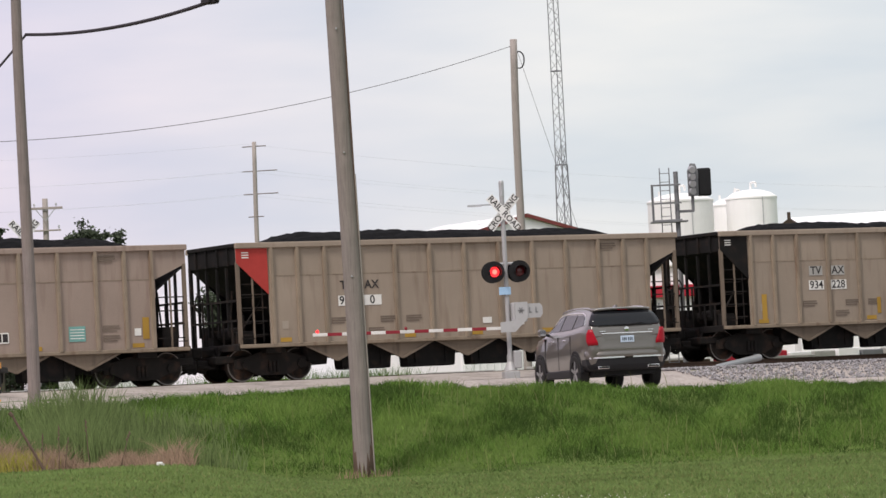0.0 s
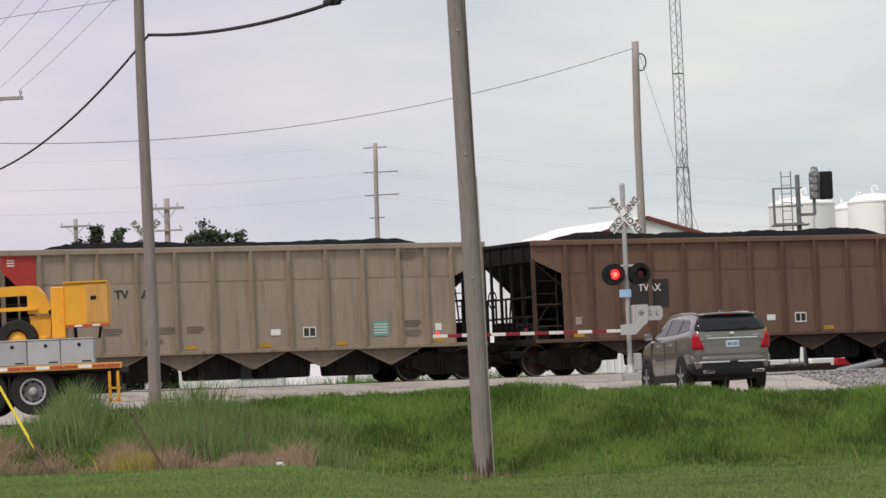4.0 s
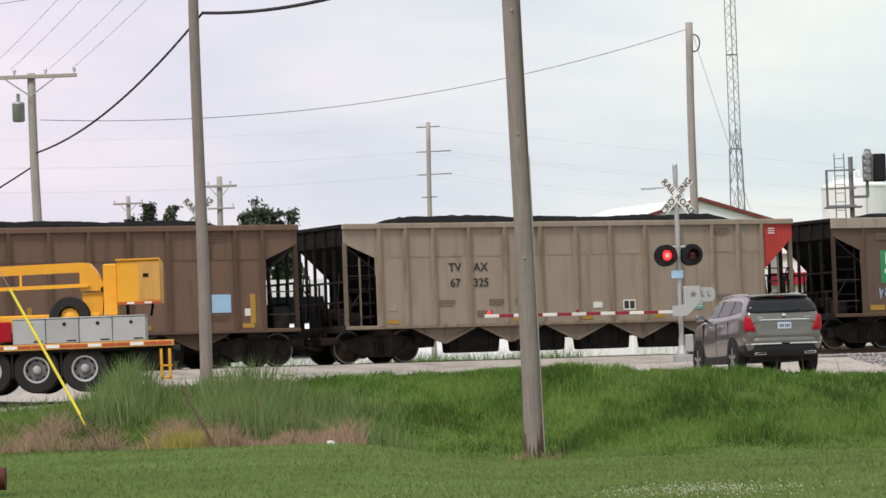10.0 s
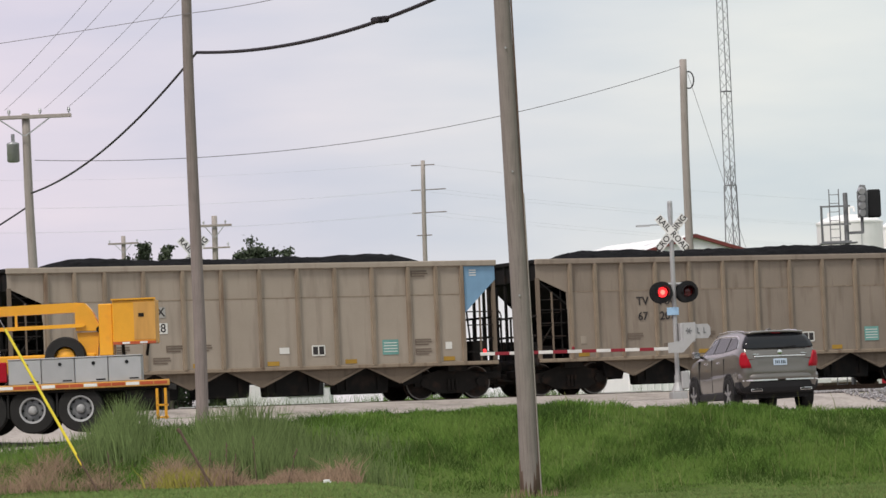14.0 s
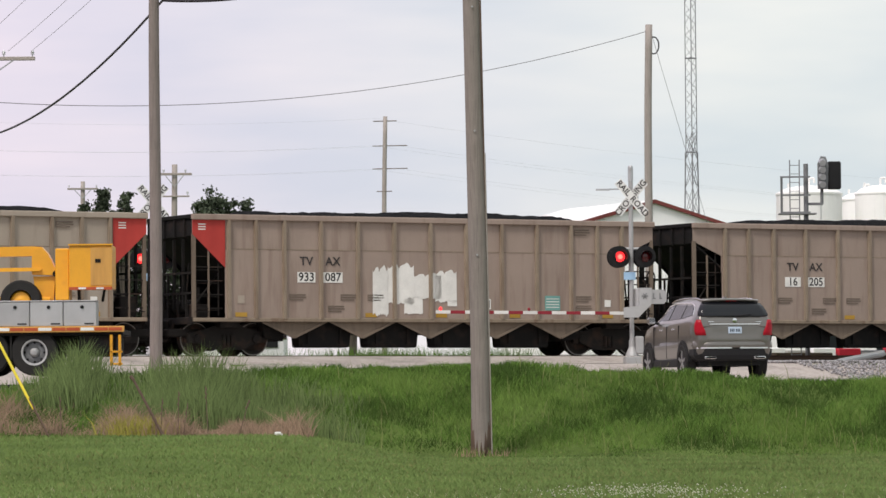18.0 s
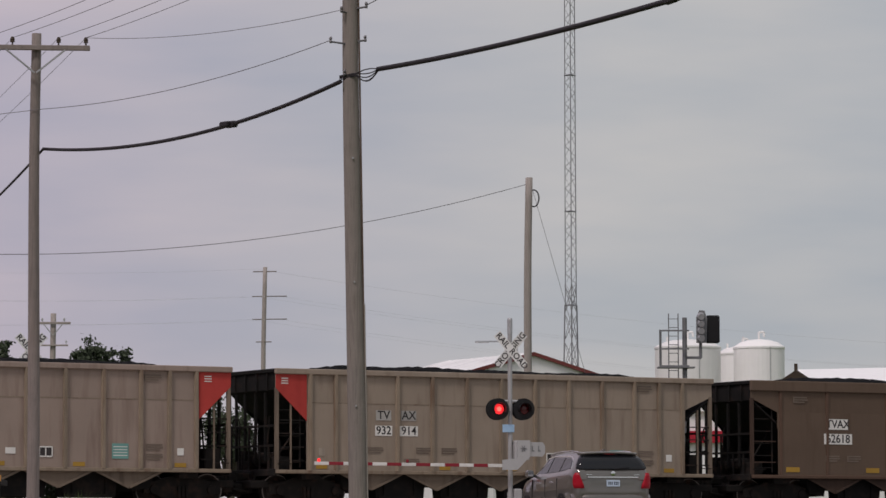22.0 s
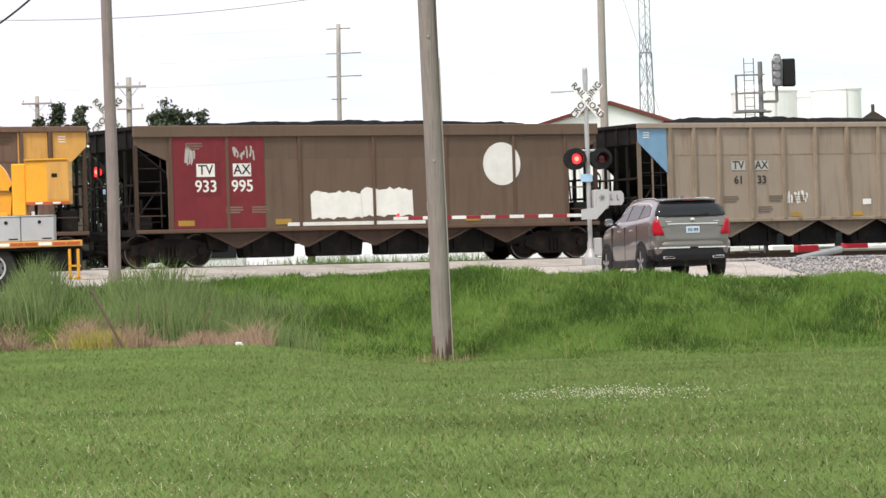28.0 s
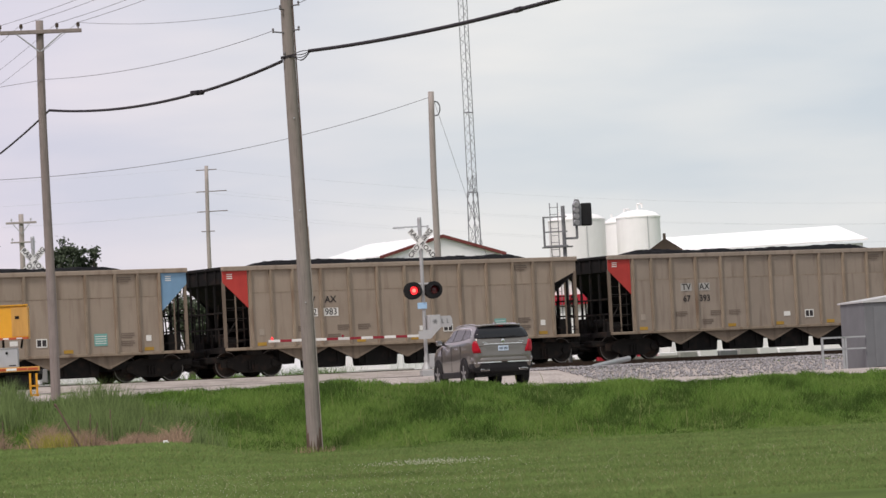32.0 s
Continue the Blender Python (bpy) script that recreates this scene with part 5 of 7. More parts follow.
WORDS = {"sun": "bright yellow", "red": "red", "blue": "light blue", "teal": "teal", "ochre": "ochre", "maroon": "maroon", "black": "black"}
cars = []


def make_train():
    for k, tone, marks, opts in TRAIN:
        opts = dict(opts)
        ends = [WORDS[opts[e]] for e in ("left", "right") if e in opts]
        text = ("rust-brown" if tone == "brown" else "sooty dark brown" if tone == "umber" else "dark olive-brown" if tone == "olive" else "dusty tan" if tone == "tan" else "pale grey-tan") + " steel coal hopper car"
        text += f" with a {ends[0]} end panel" if ends else " with streaked ribbed sides"
        cars.append((k, hopper_car(k, tone, marks, label=text, **opts)))


# ---- poles and wires ----
def tapered_pole(name, foot, top, r0, r1, material, label, butt=None):
    P = thing(name, label, "utility pole", Matrix.Translation(foot))
    d = Vector(top) - Vector(foot)
    bm = bmesh.new()
    steps, seg = 14, 14
    rings = []
    for i in range(steps + 1):
        t = i / steps
        c, r = d * t, (r0 + (r1 - r0) * t)
        c = c + Vector((0.02 * math.sin(t * 7), 0.0, 0)) - (Vector((0, 0, 0.3)) if i == 0 else Vector())
        rings.append([bm.verts.new(c + Vector((r * math.cos(a), r * math.sin(a), 0)) * (1 + 0.02 * math.sin(3 * a + i))) for a in (2 * math.pi * j / seg for j in range(seg))])
    for p, q in zip(rings, rings[1:]):
        for j in range(seg):
            bm.faces.new((p[j], p[(j + 1) % seg], q[(j + 1) % seg], q[j]))
    bm.faces.new(rings[-1])
    part("shaft", bm, material, P, smooth=True)
    if butt:
        bm = bmesh.new()
        revolve(bm, [(r0 + 0.014, -0.2), (r0 + 0.012, 0.55), (r0 + 0.006, 0.8), (r0 - 0.006, 0.86)], 16)
        part("butt", bm, butt, P, "dark creosoted wood near the ground", smooth=True)
    return P


def crossarm(P, at, width, turn, insulators, material, thick=0.06, braces=True, pins="galv"):
    m = Matrix.Translation(at) @ Matrix.Rotation(radians(turn), 4, "Z")
    bm = bmesh.new()
    box(bm, -width / 2, width / 2, -0.06, 0.06, -thick, thick, 0.012)
    part("crossarm", bm, material, P, m=m)
    for x in insulators:
        bm = bmesh.new()
        revolve(bm, [(0.02, 0.06), (0.02, 0.12), (0.06, 0.13), (0.045, 0.17), (0.06, 0.19), (0.03, 0.26)], 10, Matrix.Translation((x, 0, 0)))
        part("insulator", bm, M[pins], P, m=m)
    if braces:
        for s in (-1, 1):
            bm = bmesh.new()
            rod(bm, (s * width * 0.27, -0.08, -0.06), (0.02 * s, -0.12, -0.62), 0.022, seg=6)
            part("brace", bm, M["galv"], P, m=m)


def wire(name, a, b, sag, r, material, label, steps=28, group="overhead wires"):
    a, b = Vector(a), Vector(b)
    cu = bpy.data.curves.new(name, "CURVE")
    cu.dimensions, cu.bevel_depth, cu.bevel_resolution, cu.use_fill_caps = "3D", r, 1, True
    sp = cu.splines.new("POLY")
    sp.points.add(steps)
    for i in range(steps + 1):
        t = i / steps
        p = a.lerp(b, t) - Vector((0, 0, 4 * sag * t * (1 - t)))
        sp.points[i].co = (*p, 1)
    cu.materials.append(material)
    return tagged(new(name, cu), label, "wire", group)


NEAR_FOOT, NEAR_TOP = Vector((1.349, 80.1, -2.535)), Vector((1.155, 79.6, 12.2))
LEFT_FOOT, LEFT_TOP = spot(-6.2, 95.0), Vector((-6.14, 94.5, 11.1))
TRAF_FOOT, TRAF_TOP = Vector((-13.4, 126.8, -0.65)), Vector((-13.55, 126.5, 9.9))
FAR_FOOT, FAR_TOP = Vector((8.2, 137.8, -0.65)), Vector((8.27, 137.5, 11.8))


def make_poles():
    P = tapered_pole("utility_pole", NEAR_FOOT, NEAR_TOP, 0.198, 0.15, M["wood"], "weathered grey wooden utility pole leaning slightly, on the lawn", M["woodbase"])
    bm = bmesh.new()
    d = NEAR_TOP - NEAR_FOOT
    # dark rod drawn as the shadow gap left of the pale strip
    rod(bm, Vector((0.2, -0.05, 0.0)), d + Vector((0.15, -0.05, 0)), 0.018, seg=6)
    part("ground_wire_moulding", bm, M["woodbase"], P)
    bm = bmesh.new()
    rod(bm, Vector((0.222, -0.06, -0.1)), d * 0.42 + Vector((0.2, -0.06, 0)), 0.014, seg=5)
    part("conduit_strip", bm, M["woodpale"], P, "pale strip along the pole")
    for t in (0.28, 0.45, 0.62):
        bm = bmesh.new()
        rod(bm, d * t + Vector((0, -0.21, 0)), d * t + Vector((0, -0.1, 0)), 0.02, seg=6)
        part("bolt", bm, M["galv"], P)
    # brackets for the thinner wires
    for x, y, z in ((0.78, 79.45, 8.95), (1.0, 79.45, 9.57), (1.5, 79.5, 9.67), (1.48, 79.6, 9.0), (1.06, 79.6, 8.3)):
        bm = bmesh.new()
        rod(bm, (0, 0, 0), (1.2 - x, 79.68 - y, -0.03), 0.02, seg=6)
        revolve(bm, [(0.02, -0.03), (0.035, 0.0), (0.02, 0.03), (0.035, 0.06), (0.02, 0.1)], 8)
        part("wire_bracket", bm, M["wire"], P, "small steel bracket with an insulator", m=Matrix.Translation(Vector((x, y, z)) - NEAR_FOOT))
    P = tapered_pole("utility_pole", LEFT_FOOT, LEFT_TOP, 0.155, 0.115, M["wood"], "weathered grey wooden utility pole with a crossarm, by the road")
    crossarm(P, LEFT_TOP - LEFT_FOOT - Vector((0, 0.16, 0.36)), 2.6, 4, (-1.2, -0.55, 0.55, 1.2), M["wood"], pins="tie")
    P = tapered_pole("utility_pole", TRAF_FOOT, TRAF_TOP, 0.17, 0.13, M["woodpale"], "pale wooden utility pole carrying a transformer and a crossarm")
    top = TRAF_TOP - TRAF_FOOT
    crossarm(P, top + Vector((0, -0.17, -0.12)), 3.0, 0, (-1.42, -0.5, 0.5, 1.42), M["woodpale"])
    bm = bmesh.new()
    revolve(bm, [(0.15, 0), (0.2, 0.03), (0.2, 0.55), (0.21, 0.57), (0.19, 0.62), (0.05, 0.66)], 16)
    part("transformer", bm, M["galv"], P, "grey pole-mounted transformer can", m=Matrix.Translation(top + Vector((-0.42, -0.05, -1.55))), smooth=True)
    bm = bmesh.new()
    rod(bm, (-0.6, -0.05, top.z - 0.95), (-0.6, -0.05, top.z - 0.62), 0.06, seg=8)
    part("cutout", bm, M["galv"], P)
    P = tapered_pole("utility_pole", FAR_FOOT, FAR_TOP, 0.15, 0.125, M["woodpale"], "tall pale wooden pole behind the crossing")
    bm = bmesh.new()
    bmesh.ops.create_circle(bm, segments=14, radius=0.3, matrix=Matrix.Translation((0.28, 0, FAR_TOP.z - FAR_FOOT.z - 0.7)) @ Matrix.Rotation(radians(90), 4, "X"))
    pts = [v.co.copy() for v in bm.verts]
    bm.clear()
    for a, b in zip(pts, pts[1:] + pts[:1]):
        rod(bm, (a.x * 0.6 + 0.1, a.y, a.z), (b.x * 0.6 + 0.1, b.y, b.z), 0.025, seg=5)
    part("cable_coil", bm, M["cable"], P)
    # dense transmission pole far behind
    foot, tp = Vector((-1.45, 189.8, -1.5)), Vector((-1.3, 189.6, 12.5))
    P = tapered_pole("transmission_pole", foot, tp, 0.135, 0.1, M["woodpale"], "distant wooden transmission pole with three short crossarms")
    for z, w, off in ((12.28, 1.15, 0.05), (11.09, 1.7, 0.28), (9.99, 1.7, 0.28), (8.9, 0.75, 0.0)):
        crossarm(P, Vector((off + 0.1, -0.2, z - foot.z)), w, -12, (), M["wood"], thick=0.022, braces=False)
    for x, y, zt, w in ((-12.0, 199.5, 10.88, 1.3), (-21.6, 259.0, 13.5, 2.0)):
        f2 = Vector((x, y, -1.8))
        P = tapered_pole("utility_pole", f2, Vector((x - 0.02, y, zt)), 0.17, 0.14, M["woodpale"], "distant wooden utility pole with a crossarm")
        if w < 1.5:
            crossarm(P, Vector((0.05, -0.2, zt + 1.8 - 1.62)), 1.4, 0, (-0.6, 0.6), M["woodpale"], thick=0.04, braces=False)
        crossarm(P, Vector((0, -0.2, zt + 1.8 - 0.5)), w if w > 1.5 else 1.75, 0, (-w / 2 + 0.1, w / 2 - 0.1), M["woodpale"], braces=True)
    # thick cable from pole to pole
    near_hook, left_hook, traf_hook = Vector((1.18, 79.55, 8.35)), Vector((-5.95, 94.5, 8.32)), Vector((-13.45, 126.6, 7.35))
    wire("service_cable", near_hook + Vector((-0.2, 0, -0.2)), left_hook, 0.44, 0.043, M["cable"], "thick black service cable slung between poles")
    wire("service_cable", left_hook, traf_hook, 0.5, 0.03, M["cable"], "thick black service cable slung between poles")
    wire("service_cable", near_hook + Vector((0.55, -0.2, 0.03)), Vector((11.0, 52.0, 8.05)), 0.35, 0.052, M["cable"], "thick black service cable slung between poles")
    wire("service_cable", traf_hook - Vector((0, 0, 0.35)), Vector((-24.0, 130.0, 2.9)), 0.5, 0.028, M["cable"], "thick black service cable slung between poles")
    bm = bmesh.new()
    box(bm, -0.22, 0.22, -0.05, 0.05, -0.05, 0.05, 0.02)
    a = (near_hook + Vector((-0.2, 0, -0.2))).lerp(left_hook, 0.33) - Vector((0, 0, 4 * 0.44 * 0.33 * 0.67))
    box(bm, -0.1, 0.3, -0.045, 0.045, -0.11, -0.04, 0.02)
    single("cable_splice", bm, M["cable"], "black splice case on the slung cable", "cable splice", m=look(a, left_hook) @ pose(0, 0, 0, 0, 90, 0) @ Matrix.Diagonal((1, 1.4, 1.4, 1)))
    wire("drop_wire", Vector((-13.3, 126.6, 8.4)), FAR_TOP - Vector((0.1, 0.1, 0.25)), 0.95, 0.012, M["wire"], "thin grey wire from pole to pole")
    b = (near_hook + Vector((0.55, -0.2, 0.03))).lerp(Vector((11.0, 52.0, 8.05)), 0.5) - Vector((0, 0, 0.35))
    bm = bmesh.new()
    box(bm, -0.2, 0.2, -0.06, 0.06, -0.05, 0.07, 0.025)
    box(bm, -0.32, 0.05, -0.035, 0.035, -0.1, -0.045, 0.015)
    single("cable_splice", bm, M["cable"], "black splice case on the slung cable", "cable splice", m=look(b, Vector((11.0, 52.0, 8.05))) @ pose(0, 0, 0, 0, 90, 0))
    # slack loops where the cable passes its pole
    K = thing("cable_loops", "slack loops of black cable beside the pole", "cable", Matrix.Translation(near_hook))
    for sag, lift in ((0.05, 0.05), (0.11, 0.0), (0.17, -0.03), (0.2, 0.03), (-0.05, 0.02)):
        cu = bpy.data.curves.new("cable_loop", "CURVE")
        cu.dimensions, cu.bevel_depth, cu.bevel_resolution = "3D", 0.012, 1
        sp = cu.splines.new("POLY")
        sp.points.add(12)
        for i in range(13):
            t = i / 12
            sp.points[i].co = (-0.22 + 0.8 * t, 0.12 - 0.35 * t, (1 - t) * (lift - 0.12) + 0.03 * t - sag * math.sin(math.pi * max(0, (t - 0.4) / 0.6)), 1)
        cu.materials.append(M["cable"])
        new("cable_loop", cu).parent = K
    wire("line_wire", LEFT_TOP + Vector((1.2, -0.16, -0.12)), Vector((1.0, 79.45, 9.6)), 0.2, 0.007, M["wire"], "thin power line wire")
    wire("drop_wire", Vector((1.5, 79.5, 9.7)), Vector((11.0, 52.0, 11.6)), 0.1, 0.009, M["wire"], "thin grey wire from pole to pole")
    wire("drop_wire", Vector((0.78, 79.45, 8.98)), Vector((-5.95, 94.4, 9.27)), 0.25, 0.008, M["wire"], "thin grey wire from pole to pole")
    wire("drop_wire", Vector((-5.95, 94.4, 9.27)), Vector((-25.0, 97.0, 7.75)), 0.12, 0.008, M["wire"], "thin grey wire from pole to pole")
    wire("guy_wire", FAR_TOP - Vector((-0.1, 0, 0.3)), Vector((11.8, 137.5, -0.6)), 0.0, 0.008, M["wire"], "thin straight guy wire")
    for x in (-1.2, -0.55, 0.55, 1.2):
        wire("line_wire", LEFT_TOP + Vector((x, -0.16, -0.12)), NEAR_TOP + Vector((x * 0.9, 0, -0.25)), 0.2, 0.007, M["wire"], "thin power line wire")
        wire("line_wire", LEFT_TOP + Vector((x, -0.16, -0.12)), TRAF_TOP + Vector((x * 1.15, -0.17, 0.12)), 0.15, 0.006, M["wire"], "thin power line wire")
    # far lines in the haze-pale wire colour, to fade towards the sky
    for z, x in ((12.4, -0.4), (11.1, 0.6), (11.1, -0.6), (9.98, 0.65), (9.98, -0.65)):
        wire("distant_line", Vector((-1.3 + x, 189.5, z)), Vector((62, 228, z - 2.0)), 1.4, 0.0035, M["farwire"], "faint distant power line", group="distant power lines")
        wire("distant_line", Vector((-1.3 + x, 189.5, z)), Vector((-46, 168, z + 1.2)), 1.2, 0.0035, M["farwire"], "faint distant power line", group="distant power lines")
    # guy wire with its yellow guard on the lawn
    G = thing("guy_anchor", "guy wire with a yellow plastic guard anchored in the lawn", "guy wire", Matrix.Translation((-6.95, 76.0, -2.0)))
    bm = bmesh.new()
    rod(bm, (0, 0, -0.1), (-0.5, 0.62, 0.75), 0.018, seg=6)
    part("anchor_rod", bm, M["rail"], G)
    bm = bmesh.new()
    rod(bm, (-0.4, 0.5, 0.55), (-2.0, 2.4, 3.3), 0.028, seg=8)
    part("yellow_guard", bm, M["guyyellow"], G, "yellow plastic guard tube")
    bm = bmesh.new()
    rod(bm, (-2.0, 2.4, 3.3), (-6.5, 7.7, 11.0), 0.008, seg=5)
    part("strand", bm, M["wire"], G)
    bm = bmesh.new()
    rod(bm, (0.03, 0, -0.2), (-0.56, 0, 0.93), 0.03, 0.024, seg=6)
    rod(bm, (-0.56, 0, 0.93), (-0.62, 0, 1.0), 0.036, 0.036, seg=6)
    single("leaning_stake", bm, M["woodbase"], "weathered stake leaning in the weeds", "stake", m=Matrix.Translation((-4.86, 76.5, -1.83)))
    # dead stalks with dark seed spikes
    for x, zt, spike, lx in ((-4.89, -1.26, 0.3, 0.04), (-4.57, -1.12, 0.26, 0.02), (-4.05, -1.03, 0.22, -0.05), (-4.39, -1.35, 0.36, 0.12), (-6.88, -1.2, 0.35, -0.04), (-3.2, -1.3, 0.16, 0.25)):
        bm = bmesh.new()
        h = zt + 2.0
        rod(bm, (0, 0, -0.15), (lx, 0, h), 0.011, 0.007, seg=5)
        for i in range(7):
            a = h - spike * (i + 1) / 7
            bmesh.ops.create_icosphere(bm, subdivisions=1, radius=0.014 + 0.006 * math.sin(i * 2.3), matrix=Matrix.Translation((lx * a / h + 0.012 * math.sin(i * 1.9), 0, a)) @ Matrix.Diagonal((1, 1, 1.6, 1)))
        single("dry_stalk", bm, M["woodbase"], "dead brown dock stalk with a seed spike", "stalk", "dead stalks", m=Matrix.Translation((x - lx, 76.9, -2.0)))


def make_tower():
    T = thing("radio_tower", "tall galvanised lattice radio tower", "tower", Matrix.Translation((10.97, 154.9, -0.65)))
    tri = [(0.0, -1.0), (0.87, 0.5), (-0.87, 0.5)]
    def width(z):
        return 0.42 if z < 8.8 else 0.26
    bm = bmesh.new()
    for x, y in tri:
        bm = bmesh.new()
        rod(bm, (x * 0.46, y * 0.46, 0), (x * 0.27, y * 0.27, 9.1), 0.03, seg=6)
        part("lower_leg", bm, M["galvdark"], T)
        bm = bmesh.new()
        rod(bm, (x * 0.25, y * 0.25, 9.1), (x * 0.18, y * 0.18, 46), 0.019, seg=6)
        part("upper_leg", bm, M["galvdark"], T)
    bm = bmesh.new()
    z, k = 0.0, 0
    while z < 9.0:
        h, w = 1.1, 0.46 - 0.19 * z / 9.1
        for i in range(3):
            a, b = tri[i], tri[(i + 1) % 3]
            for p, q in ((a, b), (b, a)):
                bm = bmesh.new()
                rod(bm, (p[0] * w, p[1] * w, z), (q[0] * w, q[1] * w, z + h), 0.013, seg=4, caps=False)
                part("brace", bm, M["galvdark"], T)
        z += h
    bm = bmesh.new()
    z = 9.1
    while z < 30:
        h, w = 0.42, 0.25 - 0.07 * (z - 9.1) / 37
        for i in range(3):
            a, b = tri[i], tri[(i + 1) % 3]
            if k % 2:
                a, b = b, a
            rod(bm, (a[0] * w, a[1] * w, z), (b[0] * w, b[1] * w, z + h), 0.010, seg=4, caps=False)
        k += 1
        z += h
    part("upper_bracing", bm, M["galvdark"], T)
    for z in (9.1, 12.8, 18.2, 24.0):
        bm = bmesh.new()
        for i in range(3):
            a, b = tri[i], tri[(i + 1) % 3]
            rod(bm, (a[0] * 0.26, a[1] * 0.26, z), (b[0] * 0.26, b[1] * 0.26, z), 0.02, seg=4)
        part("ring", bm, M["galvdark"], T)


# ---- crossing signals ----
flashers = []


def crossing_signal(m, label, arm=True, face=0.0):
    S = thing("crossing_signal", label, "railroad signal", m)
    bm = bmesh.new()
    rod(bm, (0, 0, 0.1), (0, 0, 5.35), 0.065, seg=14)
    part("mast", bm, M["alu"], S, "aluminium-painted mast", smooth=False)
    bm = bmesh.new()
    box(bm, -0.22, 0.22, -0.22, 0.22, -0.35, 0.03, 0.02)
    revolve(bm, [(0.2, 0.05), (0.18, 0.1), (0.09, 0.3), (0.09, 0.5)], 12)
    part("base", bm, M["alu"], S)
    bm = bmesh.new()
    box(bm, 0.08, 0.3, -0.2, 0.1, 0.1, 0.6, 0.03)
    part("junction_box", bm, M["alu"], S)
    bm = bmesh.new()
    revolve(bm, [(0.075, 4.95), (0.075, 5.35), (0.06, 5.4)], 12)
    part("bell", bm, M["galv"], S)
    for turn, word in ((49, "CROSSING"), (-49, "RAILROAD")):
        off = -0.09 if turn > 0 else -0.105
        bm = bmesh.new()
        box(bm, -0.6, 0.6, off - 0.004, off + 0.004, -0.12, 0.12)
        B = part("crossbuck_blade", bm, M["signwhite"], S, "white reflective blade", m=pose(0, 0, 4.5, 0, -turn, 0))
        half = len(word) // 2
        for w, x in ((word[:half], -0.34), (word[half:], 0.34)):
            lettering("word", w, 0.24, M["ink"], B, Matrix.Translation((x, off - 0.009, 0)) @ UPRIGHT)
    bm = bmesh.new()
    rod(bm, (-0.42, 0, 3.06), (0.42, 0, 3.06), 0.035, seg=8)
    part("lamp_bracket", bm, M["alu"], S)
    for s in (-1, 1):
        for back in (0, 1):
            d = 1 if back == 0 else -1
            H = new("lamp_unit")
            H.parent = S
            H.matrix_basis = pose(s * 0.365, -0.16 * d, 2.83, 0, 0, 0 if back == 0 else 180)
            bm = bmesh.new()
            revolve(bm, [(0.305, 0.0), (0.305, 0.012)], 28, Matrix.Rotation(radians(90), 4, "X"))
            part("background_disc", bm, M["signblack"], H)
            bm = bmesh.new()
            for i in range(15):
                a0, a1 = radians(-35 + i * 250 / 15), radians(-35 + (i + 1) * 250 / 15)
                q = [(0.17 * math.cos(a), yy, 0.17 * math.sin(a)) for a, yy in ((a0, -0.015), (a1, -0.015), (a1, -0.26), (a0, -0.26))]
                bm.faces.new([bm.verts.new(p) for p in q])
            part("hood", bm, M["signblack"], H)
            bm = bmesh.new()
            revolve(bm, [(0.19, 0.0), (0.2, 0.06), (0.16, 0.2), (0.05, 0.22)], 18, Matrix.Rotation(radians(-90), 4, "X"))
            part("housing", bm, M["alu"], H)
        # the flasher: an added lens drum, turning bright or dark face to mimic switching
        R = new("flasher_lens", None)
        bm = bmesh.new()
        revolve(bm, [(0.145, 0.0), (0.13, 0.03), (0.08, 0.05), (0.01, 0.055)], 20, Matrix.Rotation(radians(90), 4, "X"))
        me = mesh_of("flasher_lens", bm, M["lampred"], True)
        R = new("flasher_lens", me)
        R.parent = S
        R.matrix_basis = pose(s * 0.365, -0.185, 2.83)
        bm = bmesh.new()
        revolve(bm, [(0.145, 0.0), (0.13, 0.03), (0.08, 0.05), (0.01, 0.055)], 20, Matrix.Rotation(radians(-90), 4, "X"))
        part("dark_face", bm, M["lampdark"], R, smooth=True)
        bm = bmesh.new()
        revolve(bm, [(0.07, 0.054), (0.04, 0.062), (0.01, 0.066)], 14, Matrix.Rotation(radians(90), 4, "X"))
        part("bright_centre", bm, M["lampcore"], R, smooth=True)
        flashers.append((R, s, pose(s * 0.365, -0.185, 2.83)))
    bm = bmesh.new()
    box(bm, -0.24, 0.1, -0.11, -0.085, 2.18, 2.4, 0.01)
    part("notice_plate", bm, M["bluemark"], S, "small pale blue notice plate")
    if arm:
        A = new("gate_mechanism")
        A.parent = S
        bm = bmesh.new()
        box(bm, 0.08, 0.5, -0.3, 0.1, 1.4, 1.95, 0.03)
        part("housing", bm, M["alu"], A)
        bm = bmesh.new()
        prism(bm, [(-0.3, 1.12), (0.12, 1.12), (0.5, 1.5), (0.5, 1.95), (0.14, 1.95), (0.14, 1.45), (-0.3, 1.4)], -0.36, -0.31)
        part("arm_bracket", bm, M["alu"], A)
        for i in range(6):
            bm = bmesh.new()
            a = i * math.pi / 3
            rod(bm, (0.3, -0.37, 1.72), (0.3 + 0.09 * math.cos(a), -0.37, 1.72 + 0.09 * math.sin(a)), 0.014, seg=5)
            part("bracket_slot", bm, M["galvdark"], A)
        bm = bmesh.new()
        prism(bm, [(0.44, 1.5), (0.86, 1.5), (0.93, 1.6), (0.93, 1.8), (0.86, 1.9), (0.44, 1.9)], -0.33, -0.25)
        part("counterweight", bm, M["alu"], A)
        for x in (0.56, 0.74):
            bm = bmesh.new()
            box(bm, x - 0.014, x + 0.014, -0.345, -0.33, 1.64, 1.8)
            box(bm, x - 0.014, x + 0.06, -0.345, -0.33, 1.64, 1.668)
            part("counterweight_slot", bm, M["galvdark"], A)
        G = new("gate_arm")
        G.parent = S
